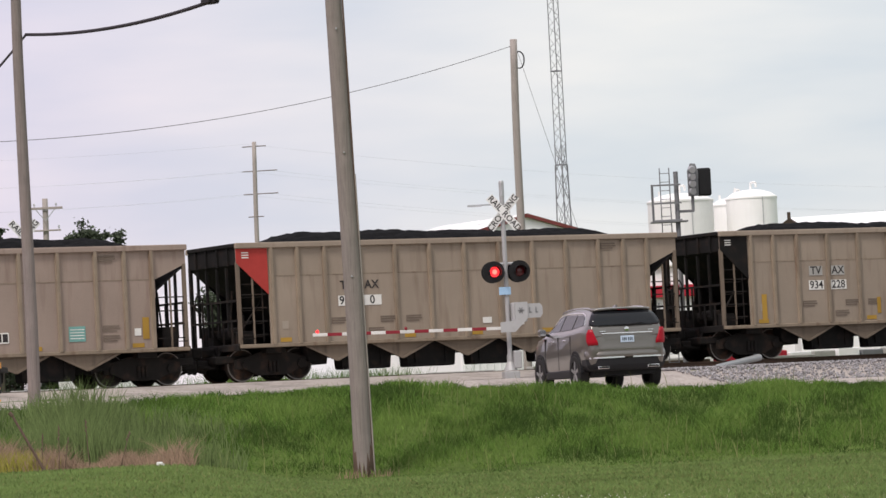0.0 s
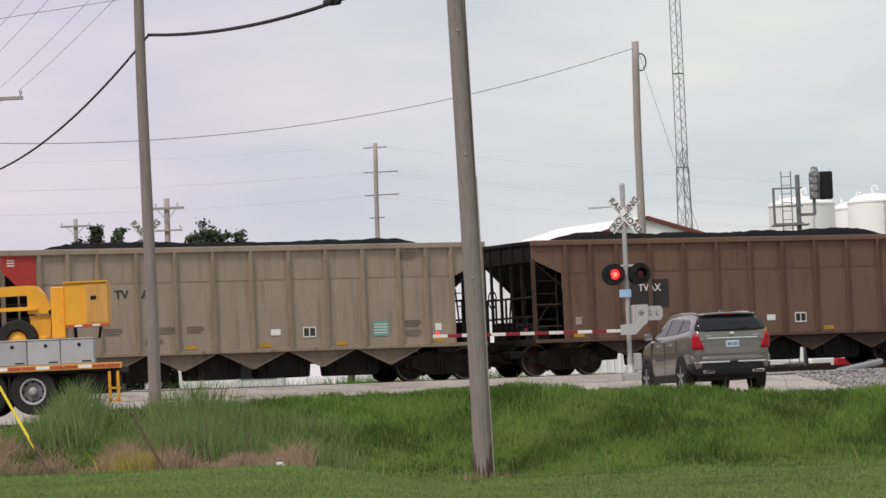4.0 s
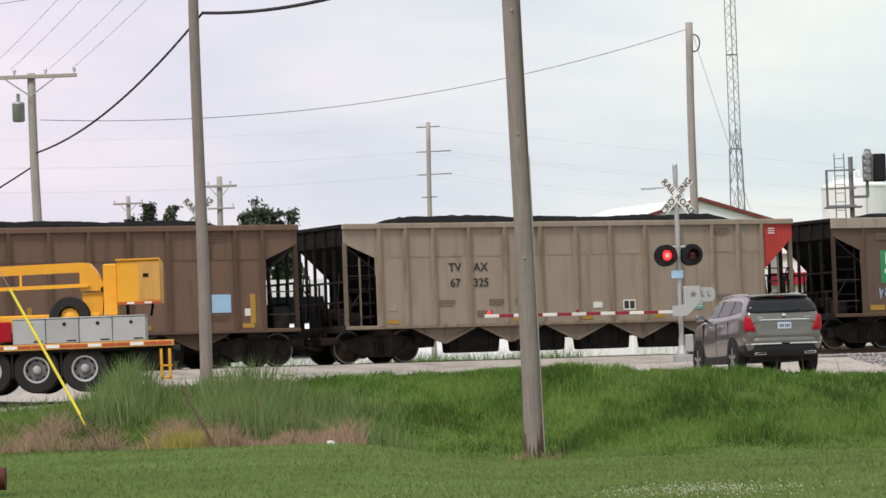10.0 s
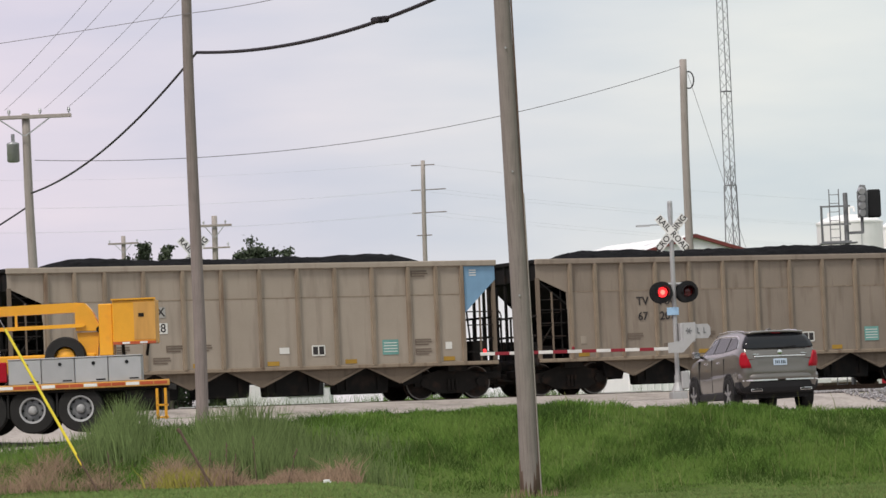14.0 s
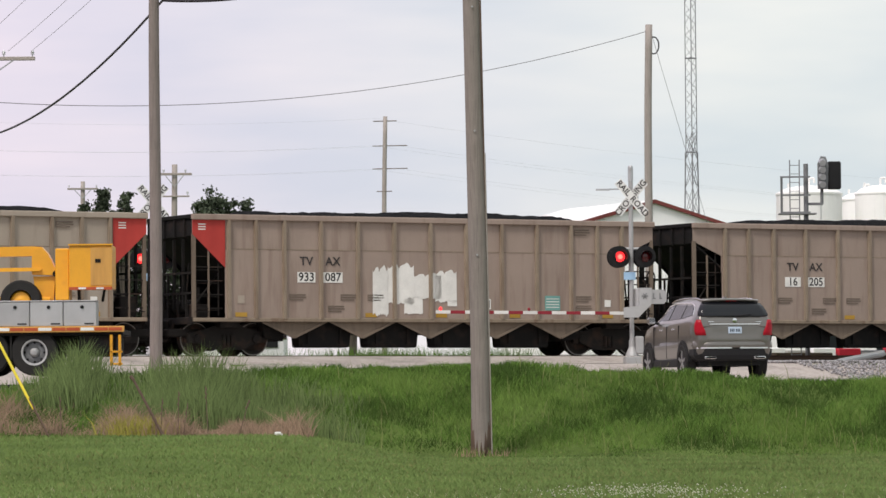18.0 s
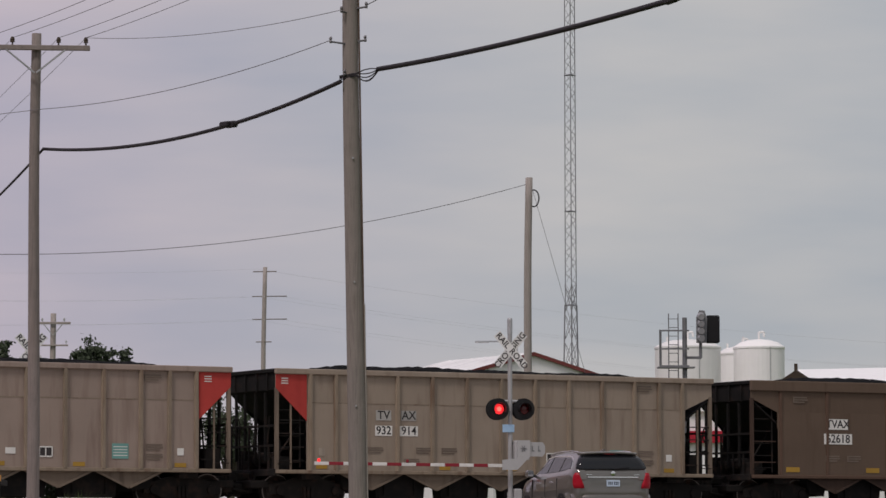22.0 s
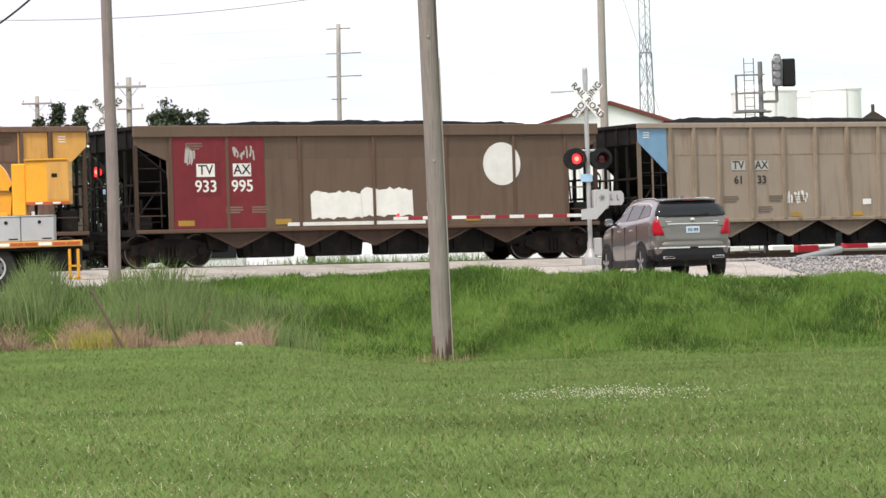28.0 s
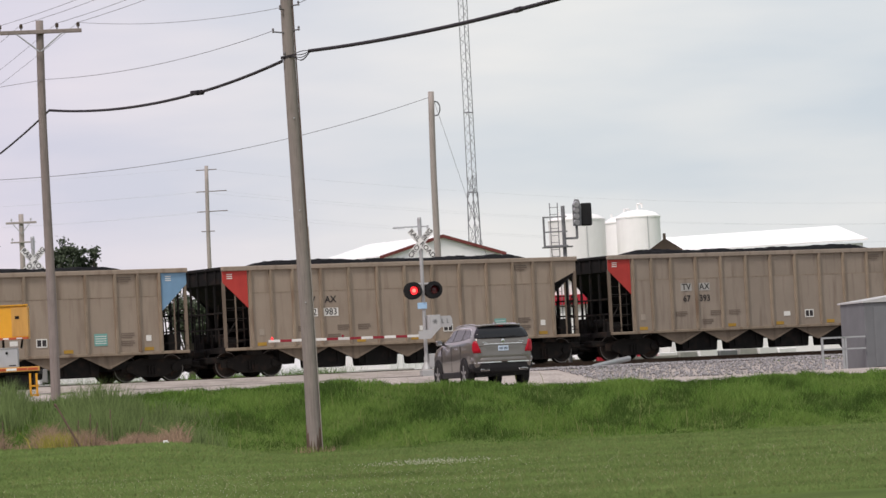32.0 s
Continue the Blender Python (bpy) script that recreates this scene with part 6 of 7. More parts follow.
        G.matrix_basis = pose(-0.3, -0.335, 1.24, 0, 0.6, 0)
        n = 13
        for i in range(n):
            x1 = -i * 0.41
            bm = bmesh.new()
            box(bm, x1 - 0.41, x1, -0.02, 0.02, -0.045, 0.045, 0.006)
            part("stripe", bm, M["barred"] if i % 2 else M["dullwhite"], G)
        for x in (-5.2, -4.05, -2.7):
            bm = bmesh.new()
            revolve(bm, [(0.025, 0.045), (0.042, 0.06), (0.042, 0.115), (0.015, 0.14)], 12, Matrix.Translation((x, 0, 0)))
            part("arm_lamp", bm, M["lampred"] if x < -3 else M["barred"], G, "small red gate lamp")
    return S


def make_signals():
    crossing_signal(Matrix.Translation((6.13, 111.0, -0.13)) @ Matrix.Rotation(radians(9), 4, "Z"), "flashing railroad crossing signal with crossbuck and lowered striped gate")
    crossing_signal(Matrix.Translation((-7.62, 115.8, 0.1)) @ Matrix.Rotation(radians(6), 4, "Z"), "flashing railroad crossing signal with crossbuck beyond the track", arm=False)
    # block signal beyond the track with platform and ladder
    S = thing("block_signal", "railway block signal mast with ladder, cage and hooded lamps", "railway signal", Matrix.Translation((12.32, 123.6, -0.5)))
    bm = bmesh.new()
    rod(bm, (0, 0, -0.1), (0, 0, 6.55), 0.075, seg=12)
    part("mast", bm, M["galvdark"], S)
    for x in (-0.5, -0.2):
        bm = bmesh.new()
        rod(bm, (x, 0.05, 0), (x, 0.05, 6.68), 0.018, seg=5)
        part("ladder_rail", bm, M["galvdark"], S)
    for i in range(24):
        bm = bmesh.new()
        rod(bm, (-0.5, 0.05, 0.3 + i * 0.27), (-0.2, 0.05, 0.3 + i * 0.27), 0.012, seg=5)
        part("ladder_rung", bm, M["galvdark"], S)
    for z in (5.02, 5.56, 6.13):
        bm = bmesh.new()
        box(bm, -0.8, 0.12, -0.22, -0.17, z - 0.025, z + 0.025)
        part("cage_rail", bm, M["galvdark"], S)
    for x, y in ((-0.8, -0.2), (-0.72, 0.3)):
        bm = bmesh.new()
        rod(bm, (x, y, 4.98), (x, y, 6.16), 0.024, seg=6)
        part("cage_post", bm, M["galvdark"], S)
    bm = bmesh.new()
    box(bm, -0.85, 0.3, -0.25, 0.32, 4.96, 5.0)
    part("platform", bm, M["galvdark"], S)
    bm = bmesh.new()
    box(bm, 0.05, 0.52, -0.05, 0.05, 5.25, 5.33)
    rod(bm, (0.5, 0, 5.29), (0.5, 0, 5.8), 0.05, seg=8)
    part("bracket", bm, M["galvdark"], S)
    bm = bmesh.new()
    box(bm, 0.68, 1.1, -0.1, 0.25, 5.75, 6.62, 0.04)
    part("back_shield", bm, M["signblack"], S, "black signal back shield")
    bm = bmesh.new()
    prism(bm, [(0.36, 5.75), (0.68, 5.75), (0.7, 6.5), (0.62, 6.76), (0.46, 6.78), (0.36, 6.55)], -0.14, -0.05)
    part("face_plate", bm, M["galvdark"], S)
    for z in (5.9, 6.13, 6.36, 6.58):
        bm = bmesh.new()
        rod(bm, (0.5, -0.36, z - 0.03), (0.5, -0.1, z + 0.02), 0.1, 0.12, seg=12)
        part("lamp_hood", bm, M["galv"], S)


# ---- moving and parked vehicles ----
def loft(bm, sections, cap=True):
    """Skins closed rings of equal length."""
    rings = [[bm.verts.new(p) for p in s] for s in sections]
    k = len(rings[0])
    for a, b in zip(rings, rings[1:]):
        for i in range(k):
            bm.faces.new((a[i], a[(i + 1) % k], b[(i + 1) % k], b[i]))
    if cap:
        bm.faces.new(rings[0][::-1])
        bm.faces.new(rings[-1])


def mirrored(half):
    return half + [(-x, z) for x, z in half[::-1]]


def tyre_wheel(parent, name, m, r, w, hub, rim_r, holes=5, truck=False):
    W = new(name)
    W.parent = parent
    W.matrix_basis = m
    turn = Matrix.Rotation(radians(90), 4, "X")
    bm = bmesh.new()
    revolve(bm, [(rim_r, -w / 2), (r - 0.03, -w / 2), (r, -w / 2 + 0.04), (r, w / 2 - 0.04), (r - 0.03, w / 2), (rim_r, w / 2), (rim_r, -w / 2)], 28, turn, closed=True)
    part("tyre", bm, M["rubber"], W, "black rubber tyre")
    face = w / 2 - 0.03
    if truck:
        bm = bmesh.new()
        revolve(bm, [(rim_r - 0.035, face - 0.02), (rim_r - 0.02, face + 0.03), (rim_r + 0.012, face + 0.035), (rim_r + 0.012, face)], 28, turn, closed=True)
        part("rim", bm, M["alu"], W, "bright aluminium rim")
        bm = bmesh.new()
        revolve(bm, [(0.02, face - 0.09), (hub + 0.05, face - 0.05), (rim_r - 0.03, face - 0.07)], 28, turn)
        part("wheel_disc", bm, M["galvdark"], W)
        bm = bmesh.new()
        revolve(bm, [(hub, face - 0.06), (hub * 0.9, face + 0.02), (hub * 0.55, face + 0.05), (0.02, face + 0.055)], 16, turn)
        part("hub", bm, M["alu"], W)
        for i in range(holes):
            bm = bmesh.new()
            a = 2 * math.pi * i / holes
            c = (hub + rim_r) / 2 + 0.03
            rod(bm, (c * math.cos(a), -face + 0.05, c * math.sin(a)), (c * math.cos(a), -face + 0.1, c * math.sin(a)), 0.032, seg=8)
            part("hand_hole", bm, M["signblack"], W)
        return
    bm = bmesh.new()
    revolve(bm, [(0.03, face + 0.02), (hub, face + 0.015), (hub + 0.02, face - 0.05), (rim_r * 0.86, face - 0.05), (rim_r, face + 0.01), (rim_r + 0.01, face)], 28, turn)
    part("rim", bm, M["galvdark"], W)
    for i in range(holes):
        bm = bmesh.new()
        box(bm, -0.032, 0.032, -face - 0.025, -face + 0.02, hub * 0.6, rim_r * 0.98)
        part("spoke", bm, M["alloy"], W, "bright alloy spoke", m=Matrix.Rotation(2 * math.pi * i / holes, 4, "Y"))


SUV_AT, SUV_TURN = Vector((6.92, 94.25, -0.875)), 13.0


def make_suv():
    S = thing("suv", "bronze-grey mid-size SUV waiting at the crossing", "car")
    ys = [-2.41, -2.37, -2.30, -2.20, -2.05, -1.8, -1.4, -0.6, 0.2, 0.6, 1.0, 1.35, 1.8, 2.15, 2.33, 2.40]
    table = {
        "w": [0.80, 0.865, 0.91, 0.935, 0.95, 0.955, 0.955, 0.955, 0.955, 0.955, 0.95, 0.94, 0.92, 0.86, 0.76, 0.6],
        "foot": [0.66, 0.54, 0.48, 0.45, 0.43, 0.4, 0.38, 0.33, 0.31, 0.31, 0.33, 0.36, 0.38, 0.42, 0.5, 0.6],
        "belt": [1.16, 1.30, 1.36, 1.39, 1.40, 1.39, 1.37, 1.34, 1.32, 1.31, 1.30, 1.27, 1.20, 1.10, 1.0, 0.9],
        "roof": [1.20, 1.36, 1.50, 1.66, 1.79, 1.83, 1.855, 1.865, 1.84, 1.77, 1.58, 1.37, 1.27, 1.16, 1.06, 0.95],
        "top": [0.79, 0.84, 0.83, 0.78, 0.725, 0.70, 0.69, 0.69, 0.68, 0.67, 0.70, 0.76, 0.74, 0.66, 0.55, 0.45],
    }

    def at(key, y):
        return float(np.interp(y, ys, table[key]))

    def section(y):
        w, f, b, r, t = (at(k, y) for k in ("w", "foot", "belt", "roof", "top"))
        d = r - b
        half = [(0, f), (w * 0.8, f), (w * 0.95, f + 0.06), (w, f + 0.2), (w * 1.004, (f + b) / 2), (w * 0.995, b - 0.16), (w * 0.975, b - 0.06), (w * 0.945, b)]
        a = w * 0.945
        half += [(a + (t - a) * k, b + (d - min(0.1, d * 0.4)) * k) for k in (0.3, 0.65, 1.0)]
        half += [(t * 0.955, r - min(0.045, d * 0.2)), (t * 0.85, r - min(0.018, d * 0.1)), (t * 0.5, r - 0.003), (0, r)]
        return half

    def side_x(y, z):
        h = section(y)[3:11]
        return float(np.interp(z, [p[1] for p in h], [p[0] for p in h]))

    def add(name, material, build, label="", parent=None, smooth=False):
        bm = bmesh.new()
        build(bm)
        return part(name, bm, material, parent or S, label, smooth)

    def slab(bm, outer, inner):
        """A thin panel between two loops of equal length."""
        a, b = [bm.verts.new(p) for p in outer], [bm.verts.new(p) for p in inner]
        bm.faces.new(a)
        bm.faces.new(b[::-1])
        k = len(a)
        for i in range(k):
            bm.faces.new((a[(i + 1) % k], a[i], b[i], b[(i + 1) % k]))

    def quilt(bm, rows, push):
        """A thin curved panel from rows of points, thickened by push."""
        n = len(rows[0])
        front = [[bm.verts.new(p) for p in r] for r in rows]
        back = [[bm.verts.new(Vector(p) + Vector(push)) for p in r] for r in rows]
        for g in (front, back):
            for r, q in zip(g, g[1:]):
                for i in range(n - 1):
                    bm.faces.new((r[i], r[i + 1], q[i + 1], q[i]))
        rim = [(0, i) for i in range(n)] + [(j, n - 1) for j in range(1, len(rows))] + [(len(rows) - 1, i) for i in range(n - 2, -1, -1)] + [(j, 0) for j in range(len(rows) - 2, 0, -1)]
        for a, b in zip(rim, rim[1:] + rim[:1]):
            bm.faces.new((front[a[0]][a[1]], front[b[0]][b[1]], back[b[0]][b[1]], back[a[0]][a[1]]))

    steps = sorted(set(ys + [-2.39, -2.335, -2.25, -2.12, -1.92, -1.6, -1.0, -0.2, 0.4, 0.8, 1.18, 1.58, 2.0, 2.25]))
    add("body", M["carpaint"], lambda b: loft(b, [[(x, y, z) for x, z in mirrored(section(y))] for y in steps]), "metallic bronze-grey body", smooth=True)

    def back_y(z):
        return float(np.interp(z, [1.20, 1.36, 1.50, 1.66, 1.79], [-2.41, -2.37, -2.30, -2.20, -2.05]))

    def rear_glass(b):
        rows = []
        for z, w in ((1.41, 0.78), (1.445, 0.85), (1.56, 0.82), (1.66, 0.765), (1.735, 0.705)):
            rows.append([(w * x, back_y(z) - 0.03 + 0.035 * abs(x) ** 3, z + 0.012 * (1 - x * x)) for x in np.linspace(-1, 1, 13)])
        quilt(b, rows, (0, 0.1, -0.02))
    add("rear_window", M["glass"], rear_glass, "dark tinted rear window", smooth=True)

    def lip(b):
        quilt(b, [[(0.69 * x, y + 0.08 * abs(x) ** 3, z + 0.02 * (1 - x * x)) for x in np.linspace(-1, 1, 11)] for y, z in ((-2.17, 1.768), (-2.19, 1.79), (-2.1, 1.812), (-1.86, 1.828))], (0, 0.03, -0.03))
    add("spoiler", M["carpaint"], lip, smooth=True)
    add("high_brake_lamp", M["taillight"], lambda b: box(b, -0.12, 0.12, -2.17, -2.155, 1.772, 1.78))
    add("wiper", M["trimdark"], lambda b: rod(b, (0.02, -2.385, 1.43), (0.42, -2.36, 1.47), 0.012, seg=5))
    for s in (-1, 1):
        def lamp(b, s=s):
            rows = []
            for z, x0, x1 in ((0.99, 0.70, 0.925), (1.08, 0.72, 0.95), (1.18, 0.765, 0.95), (1.27, 0.80, 0.94), (1.345, 0.825, 0.905)):
                rows.append([(s * x, (-2.445 + 0.015 * (z - 0.99)) + 0.13 * ((x - 0.7) / 0.25) ** 2.2 if x > 0.7 else -2.44, z) for x in np.linspace(x0, x1, 6)])
            quilt(b, rows, (-s * 0.06, 0.16, 0))
        add("tail_lamp", M["taillight"], lamp, "tall red wedge tail lamp", smooth=True)
    add("tailgate", M["carpaint"], lambda b: quilt(b, [[(w * x, y + 0.06 * abs(x) ** 4, z) for x in np.linspace(-1, 1, 11)] for z, w, y in ((0.78, 0.74, -2.43), (0.86, 0.76, -2.45), (0.95, 0.76, -2.44), (1.10, 0.77, -2.425), (1.22, 0.78, -2.435), (1.33, 0.80, -2.405), (1.40, 0.80, -2.375))], (0, 0.12, 0)), "sculpted tailgate with a shelf crease", smooth=True)
    add("chrome_strip", M["chrome"], lambda b: box(b, -0.62, 0.62, -2.462, -2.42, 1.225, 1.255, 0.01), "chrome tailgate strip")
    P = add("number_plate", M["plate"], lambda b: box(b, -0.165, 0.165, -2.455, -2.435, 1.03, 1.18, 0.008), "pale blue plate")
    for x in (-0.11, -0.07, -0.03, 0.03, 0.07, 0.11):
        add("plate_bar", M["navy"], lambda b, x=x: box(b, x - 0.011, x + 0.011, -2.459, -2.454, 1.07, 1.14), parent=P)
    add("badge", M["chrome"], lambda b: revolve(b, [(0.06, 0.0), (0.055, 0.015), (0.01, 0.02)], 14, Matrix.Translation((0, -2.42, 1.33)) @ Matrix.Rotation(radians(90), 4, "X")))
    for x in (-0.58, 0.58):
        add("nameplate", M["chrome"], lambda b, x=x: box(b, x - 0.07, x + 0.07, -2.43, -2.40, 1.29, 1.305))
    add("rear_bumper", M["carpaint"], lambda b: quilt(b, [[(w * x, y + 0.2 * abs(x) ** 4, z) for x in np.linspace(-1, 1, 13)] for z, w, y in ((0.70, 0.95, -2.47), (0.74, 0.952, -2.49), (0.80, 0.95, -2.49), (0.86, 0.945, -2.45))], (0, 0.22, 0)), "body-coloured bumper top", smooth=True)
    add("bumper_cladding", M["trimdark"], lambda b: quilt(b, [[(w * x, y + 0.22 * abs(x) ** 4, z) for x in np.linspace(-1, 1, 13)] for z, w, y in ((0.41, 0.78, -2.38), (0.45, 0.88, -2.43), (0.54, 0.95, -2.465), (0.68, 0.957, -2.48))], (0, 0.35, 0)), "black plastic lower bumper")
    for s in (-1, 1):
        add("bumper_trim", M["chrome"], lambda b, s=s: quilt(b, [[(s * x, -2.497 + 0.2 * (x / 0.95) ** 4, z) for x in np.linspace(0.1, 0.9, 8)] for z in (0.69, 0.72)], (0, 0.05, 0)), "thin chrome bumper trim")
        E = add("exhaust_tip", M["chrome"], lambda b, s=s: box(b, s * 0.60 - 0.14, s * 0.60 + 0.14, -2.465, -2.40, 0.455, 0.515, 0.012), "chrome exhaust tip")
        add("exhaust_hole", M["trimdark"], lambda b, s=s: box(b, s * 0.60 - 0.12, s * 0.60 + 0.12, -2.47, -2.45, 0.467, 0.503), parent=E)

        def rail(b, s=s):
            pts = [(-1.85, 1.80), (-1.7, 1.83), (-1.3, 1.853), (-0.5, 1.862), (0.15, 1.838), (0.4, 1.79)]
            for p, q in zip(pts, pts[1:]):
                rod(b, (s * 0.645, *p), (s * 0.645, *q), 0.02, seg=6)
        add("roof_rail", M["chrome"], rail, "silver roof rail")
        add("door_mirror", M["carpaint"], lambda b, s=s: box(b, min(s * 0.98, s * 1.16), max(s * 0.98, s * 1.16), 0.72, 0.9, 1.30, 1.47, 0.045))
        add("mirror_glass", M["chrome"], lambda b, s=s: box(b, min(s * 1.0, s * 1.14), max(s * 1.0, s * 1.14), 0.712, 0.72, 1.325, 1.445))
        add("mirror_stalk", M["trimdark"], lambda b, s=s: rod(b, (s * 0.88, 0.78, 1.31), (s * 1.0, 0.8, 1.35), 0.03, seg=6))
        panes = ([(-1.90, 1.455), (-1.12, 1.40), (-1.12, 1.70), (-1.45, 1.70), (-1.70, 1.64)], [(-1.04, 1.395), (-0.12, 1.38), (-0.12, 1.735), (-1.04, 1.715)], [(-0.04, 1.38), (0.98, 1.35), (0.80, 1.52), (0.42, 1.70), (-0.04, 1.735)])
        for poly in panes:
            add("side_window", M["sideglass"], lambda b, s=s, poly=poly: slab(b, [(s * (side_x(y, z) + 0.012), y, z) for y, z in poly], [(s * (side_x(y, z) - 0.04), y, z) for y, z in poly]))

        def surround(b, s=s):
            loop = [(-2.0, 1.45), (-1.76, 1.66), (-1.45, 1.735), (-0.6, 1.76), (-0.04, 1.76), (0.45, 1.72), (0.84, 1.54), (1.04, 1.36)]
            for a, c in zip(loop, loop[1:]):
                rod(b, (s * (side_x(*a) + 0.006), *a), (s * (side_x(*c) + 0.006), *c), 0.013, seg=5)
        add("window_chrome", M["chrome"], surround, "bright window surround")
        for y in (-0.62, 0.38):
            add("door_handle", M["chrome"], lambda b, s=s, y=y: box(b, min(s * 0.94, s * 0.975), max(s * 0.94, s * 0.975), y - 0.11, y + 0.11, 1.14, 1.17, 0.008))
        for y, z0 in ((-1.06, 0.75), (-0.08, 0.5), (0.98, 0.5)):
            add("door_gap", M["trimdark"], lambda b, s=s, y=y, z0=z0: box(b, min(s * 0.90, s * 0.962), max(s * 0.90, s * 0.962), y - 0.006, y + 0.006, z0, 1.24))
        add("sill_cladding", M["trimdark"], lambda b, s=s: box(b, min(s * 0.86, s * 0.972), max(s * 0.86, s * 0.972), -0.98, 0.98, 0.30, 0.47, 0.02))
        for y in (-1.42, 1.42):
            def arch(b, s=s, y=y):
                n = 14
                for i in range(n):
                    a0, a1 = math.pi * i / n, math.pi * (i + 1) / n
                    ring4 = [(s * 0.9, r * math.cos(a) + y, 0.41 + 1.06 * r * math.sin(a)) for a, r in ((a0, 0.40), (a1, 0.40), (a1, 0.46), (a0, 0.46))]
                    va, vb = [b.verts.new(p) for p in ring4], [b.verts.new((s * 0.975, p[1], p[2])) for p in ring4]
                    b.faces.new(vb)
                    for j in range(4):
                        b.faces.new((va[j], va[(j + 1) % 4], vb[(j + 1) % 4], vb[j]))
                revolve(b, [(0.41, -0.03), (0.41, 0.02)], 20, Matrix.Translation((s * 0.945, y, 0.41)) @ Matrix.Rotation(radians(90), 4, "Y"))
            add("wheel_arch", M["trimdark"], arch, "black wheel arch")
            tyre_wheel(S, "wheel", pose(s * 0.87, y, 0.405, 0, 0, -90 if s < 0 else 90), 0.405, 0.25, 0.06, 0.275)
        add("headlamp", M["chrome"], lambda b, s=s: box(b, s * 0.68 - 0.09, s * 0.68 + 0.09, 2.12, 2.3, 0.86, 1.02, 0.03))
    add("underbody", M["trimdark"], lambda b: box(b, -0.75, 0.75, -2.1, 2.0, 0.31, 0.44))
    add("antenna_fin", M["carpaint"], lambda b: loft(b, [[(-0.03, -1.75, 1.82), (0.03, -1.75, 1.82), (0.02, -1.75, 1.90), (-0.02, -1.75, 1.90)], [(-0.02, -1.48, 1.84), (0.02, -1.48, 1.84), (0.01, -1.48, 1.87), (-0.01, -1.48, 1.87)]]))
    for ob in S.children_recursive:
        if ob.data and ob.parent.name.split(".")[0] != "wheel":
            ob.data.transform(Matrix.Diagonal((1, 1, 1.025, 1)))
    return S


def make_truck():
    """Flatbed utility truck with a yellow boom lift, seen from its side; its tail ends at x = 0."""
    T = thing("bucket_truck", "flatbed service truck carrying a yellow boom lift, parked beside the road", "truck", Matrix.Translation((-6.2, 85.6, -0.74)))
    def add(name, material, build, label="", parent=None, smooth=False):
        bm = bmesh.new()
        build(bm)
        return part(name, bm, material, parent or T, label, smooth)
    add("deck", M["under"], lambda b: box(b, -9.0, 0.0, -1.15, 1.15, 0.86, 0.98, 0.01))
    add("deck_edge", M["ochre"], lambda b: box(b, -9.0, 0.03, -1.22, -1.15, 0.92, 1.05, 0.01), "orange deck edge rail")
    for i in range(30):
        add("reflective_tape", M["redtape"] if i % 3 else M["signwhite"], lambda b, i=i: box(b, -9.0 + i * 0.3, -8.72 + i * 0.3, -1.228, -1.22, 0.955, 1.02))
    for i in range(4):
        x = -3.42 + i * 0.715
        B = add("tool_box", M["checker"], lambda b, x=x: box(b, x + 0.006, x + 0.709, -1.15, -0.55, 1.05, 1.58, 0.015), "aluminium tool box with a paddle latch")
        add("latch", M["signblack"], lambda b, x=x: rod(b, (x + 0.4, -1.165, 1.46), (x + 0.4, -1.15, 1.46), 0.04, seg=10), parent=B)
        add("lid", M["checker"], lambda b, x=x: box(b, x + 0.0, x + 0.715, -1.165, -0.53, 1.58, 1.605, 0.008), parent=B)
        add("grille", M["signblack"], lambda b, x=x: box(b, x + 0.45, x + 0.65, -1.156, -1.15, 1.09, 1.12), parent=B)
    add("marker_lamp", M["taillight"], lambda b: box(b, -3.72, -3.44, -1.2, -1.05, 1.12, 1.55, 0.02), "red side marker lamps")
    add("side_rail", M["ochre"], lambda b: box(b, -9.0, -3.72, -1.1, -0.9, 1.05, 1.30, 0.01))
    add("side_rail", M["ochre"], lambda b: box(b, -9.0, -3.72, -1.1, -0.9, 1.36, 1.62, 0.01))
    add("chassis", M["under"], lambda b: box(b, -9.0, -0.2, -0.5, 0.5, 0.55, 0.86))
    add("tail_box", M["black"], lambda b: box(b, -0.95, -0.15, -1.1, 1.1, 0.42, 0.86, 0.02))
    for x in (-1.9, -2.93, -3.96, -8.0):
        for y in (-0.95, 0.95):
            tyre_wheel(T, "wheel", pose(x, y, 0.5, 0, 0, 0 if y < 0 else 180), 0.5, 0.3, 0.1, 0.27, 8, True)
    for x in (-2.4, -3.45):
        add("mud_flap", M["rubber"], lambda b, x=x: box(b, x - 0.02, x + 0.02, -1.1, -0.6, 0.35, 0.85))
    for x in (-0.28, -0.1):
        add("step_leg", M["yellow"], lambda b, x=x: box(b, x, x + 0.06, -1.2, -1.12, 0.2, 0.86, 0.008), "yellow step leg")
    for z in (0.22, 0.48):
        add("step", M["yellow"], lambda b, z=z: box(b, -0.28, -0.02, -1.2, -1.0, z, z + 0.04, 0.006))
    # boom lift on the deck
    add("lift_base", M["yellow"], lambda b: box(b, -6.5, -1.6, -0.35, 0.75, 1.3, 1.7, 0.03), "yellow lift base frame")
    add("lift_tyre", M["rubber"], lambda b: revolve(b, [(0.24, -0.16), (0.42, -0.15), (0.45, -0.08), (0.45, 0.08), (0.42, 0.15), (0.24, 0.16), (0.24, -0.16)], 24, Matrix.Translation((-2.25, -0.35, 1.62)) @ Matrix.Rotation(radians(90), 4, "X"), closed=True), "black lift tyre")
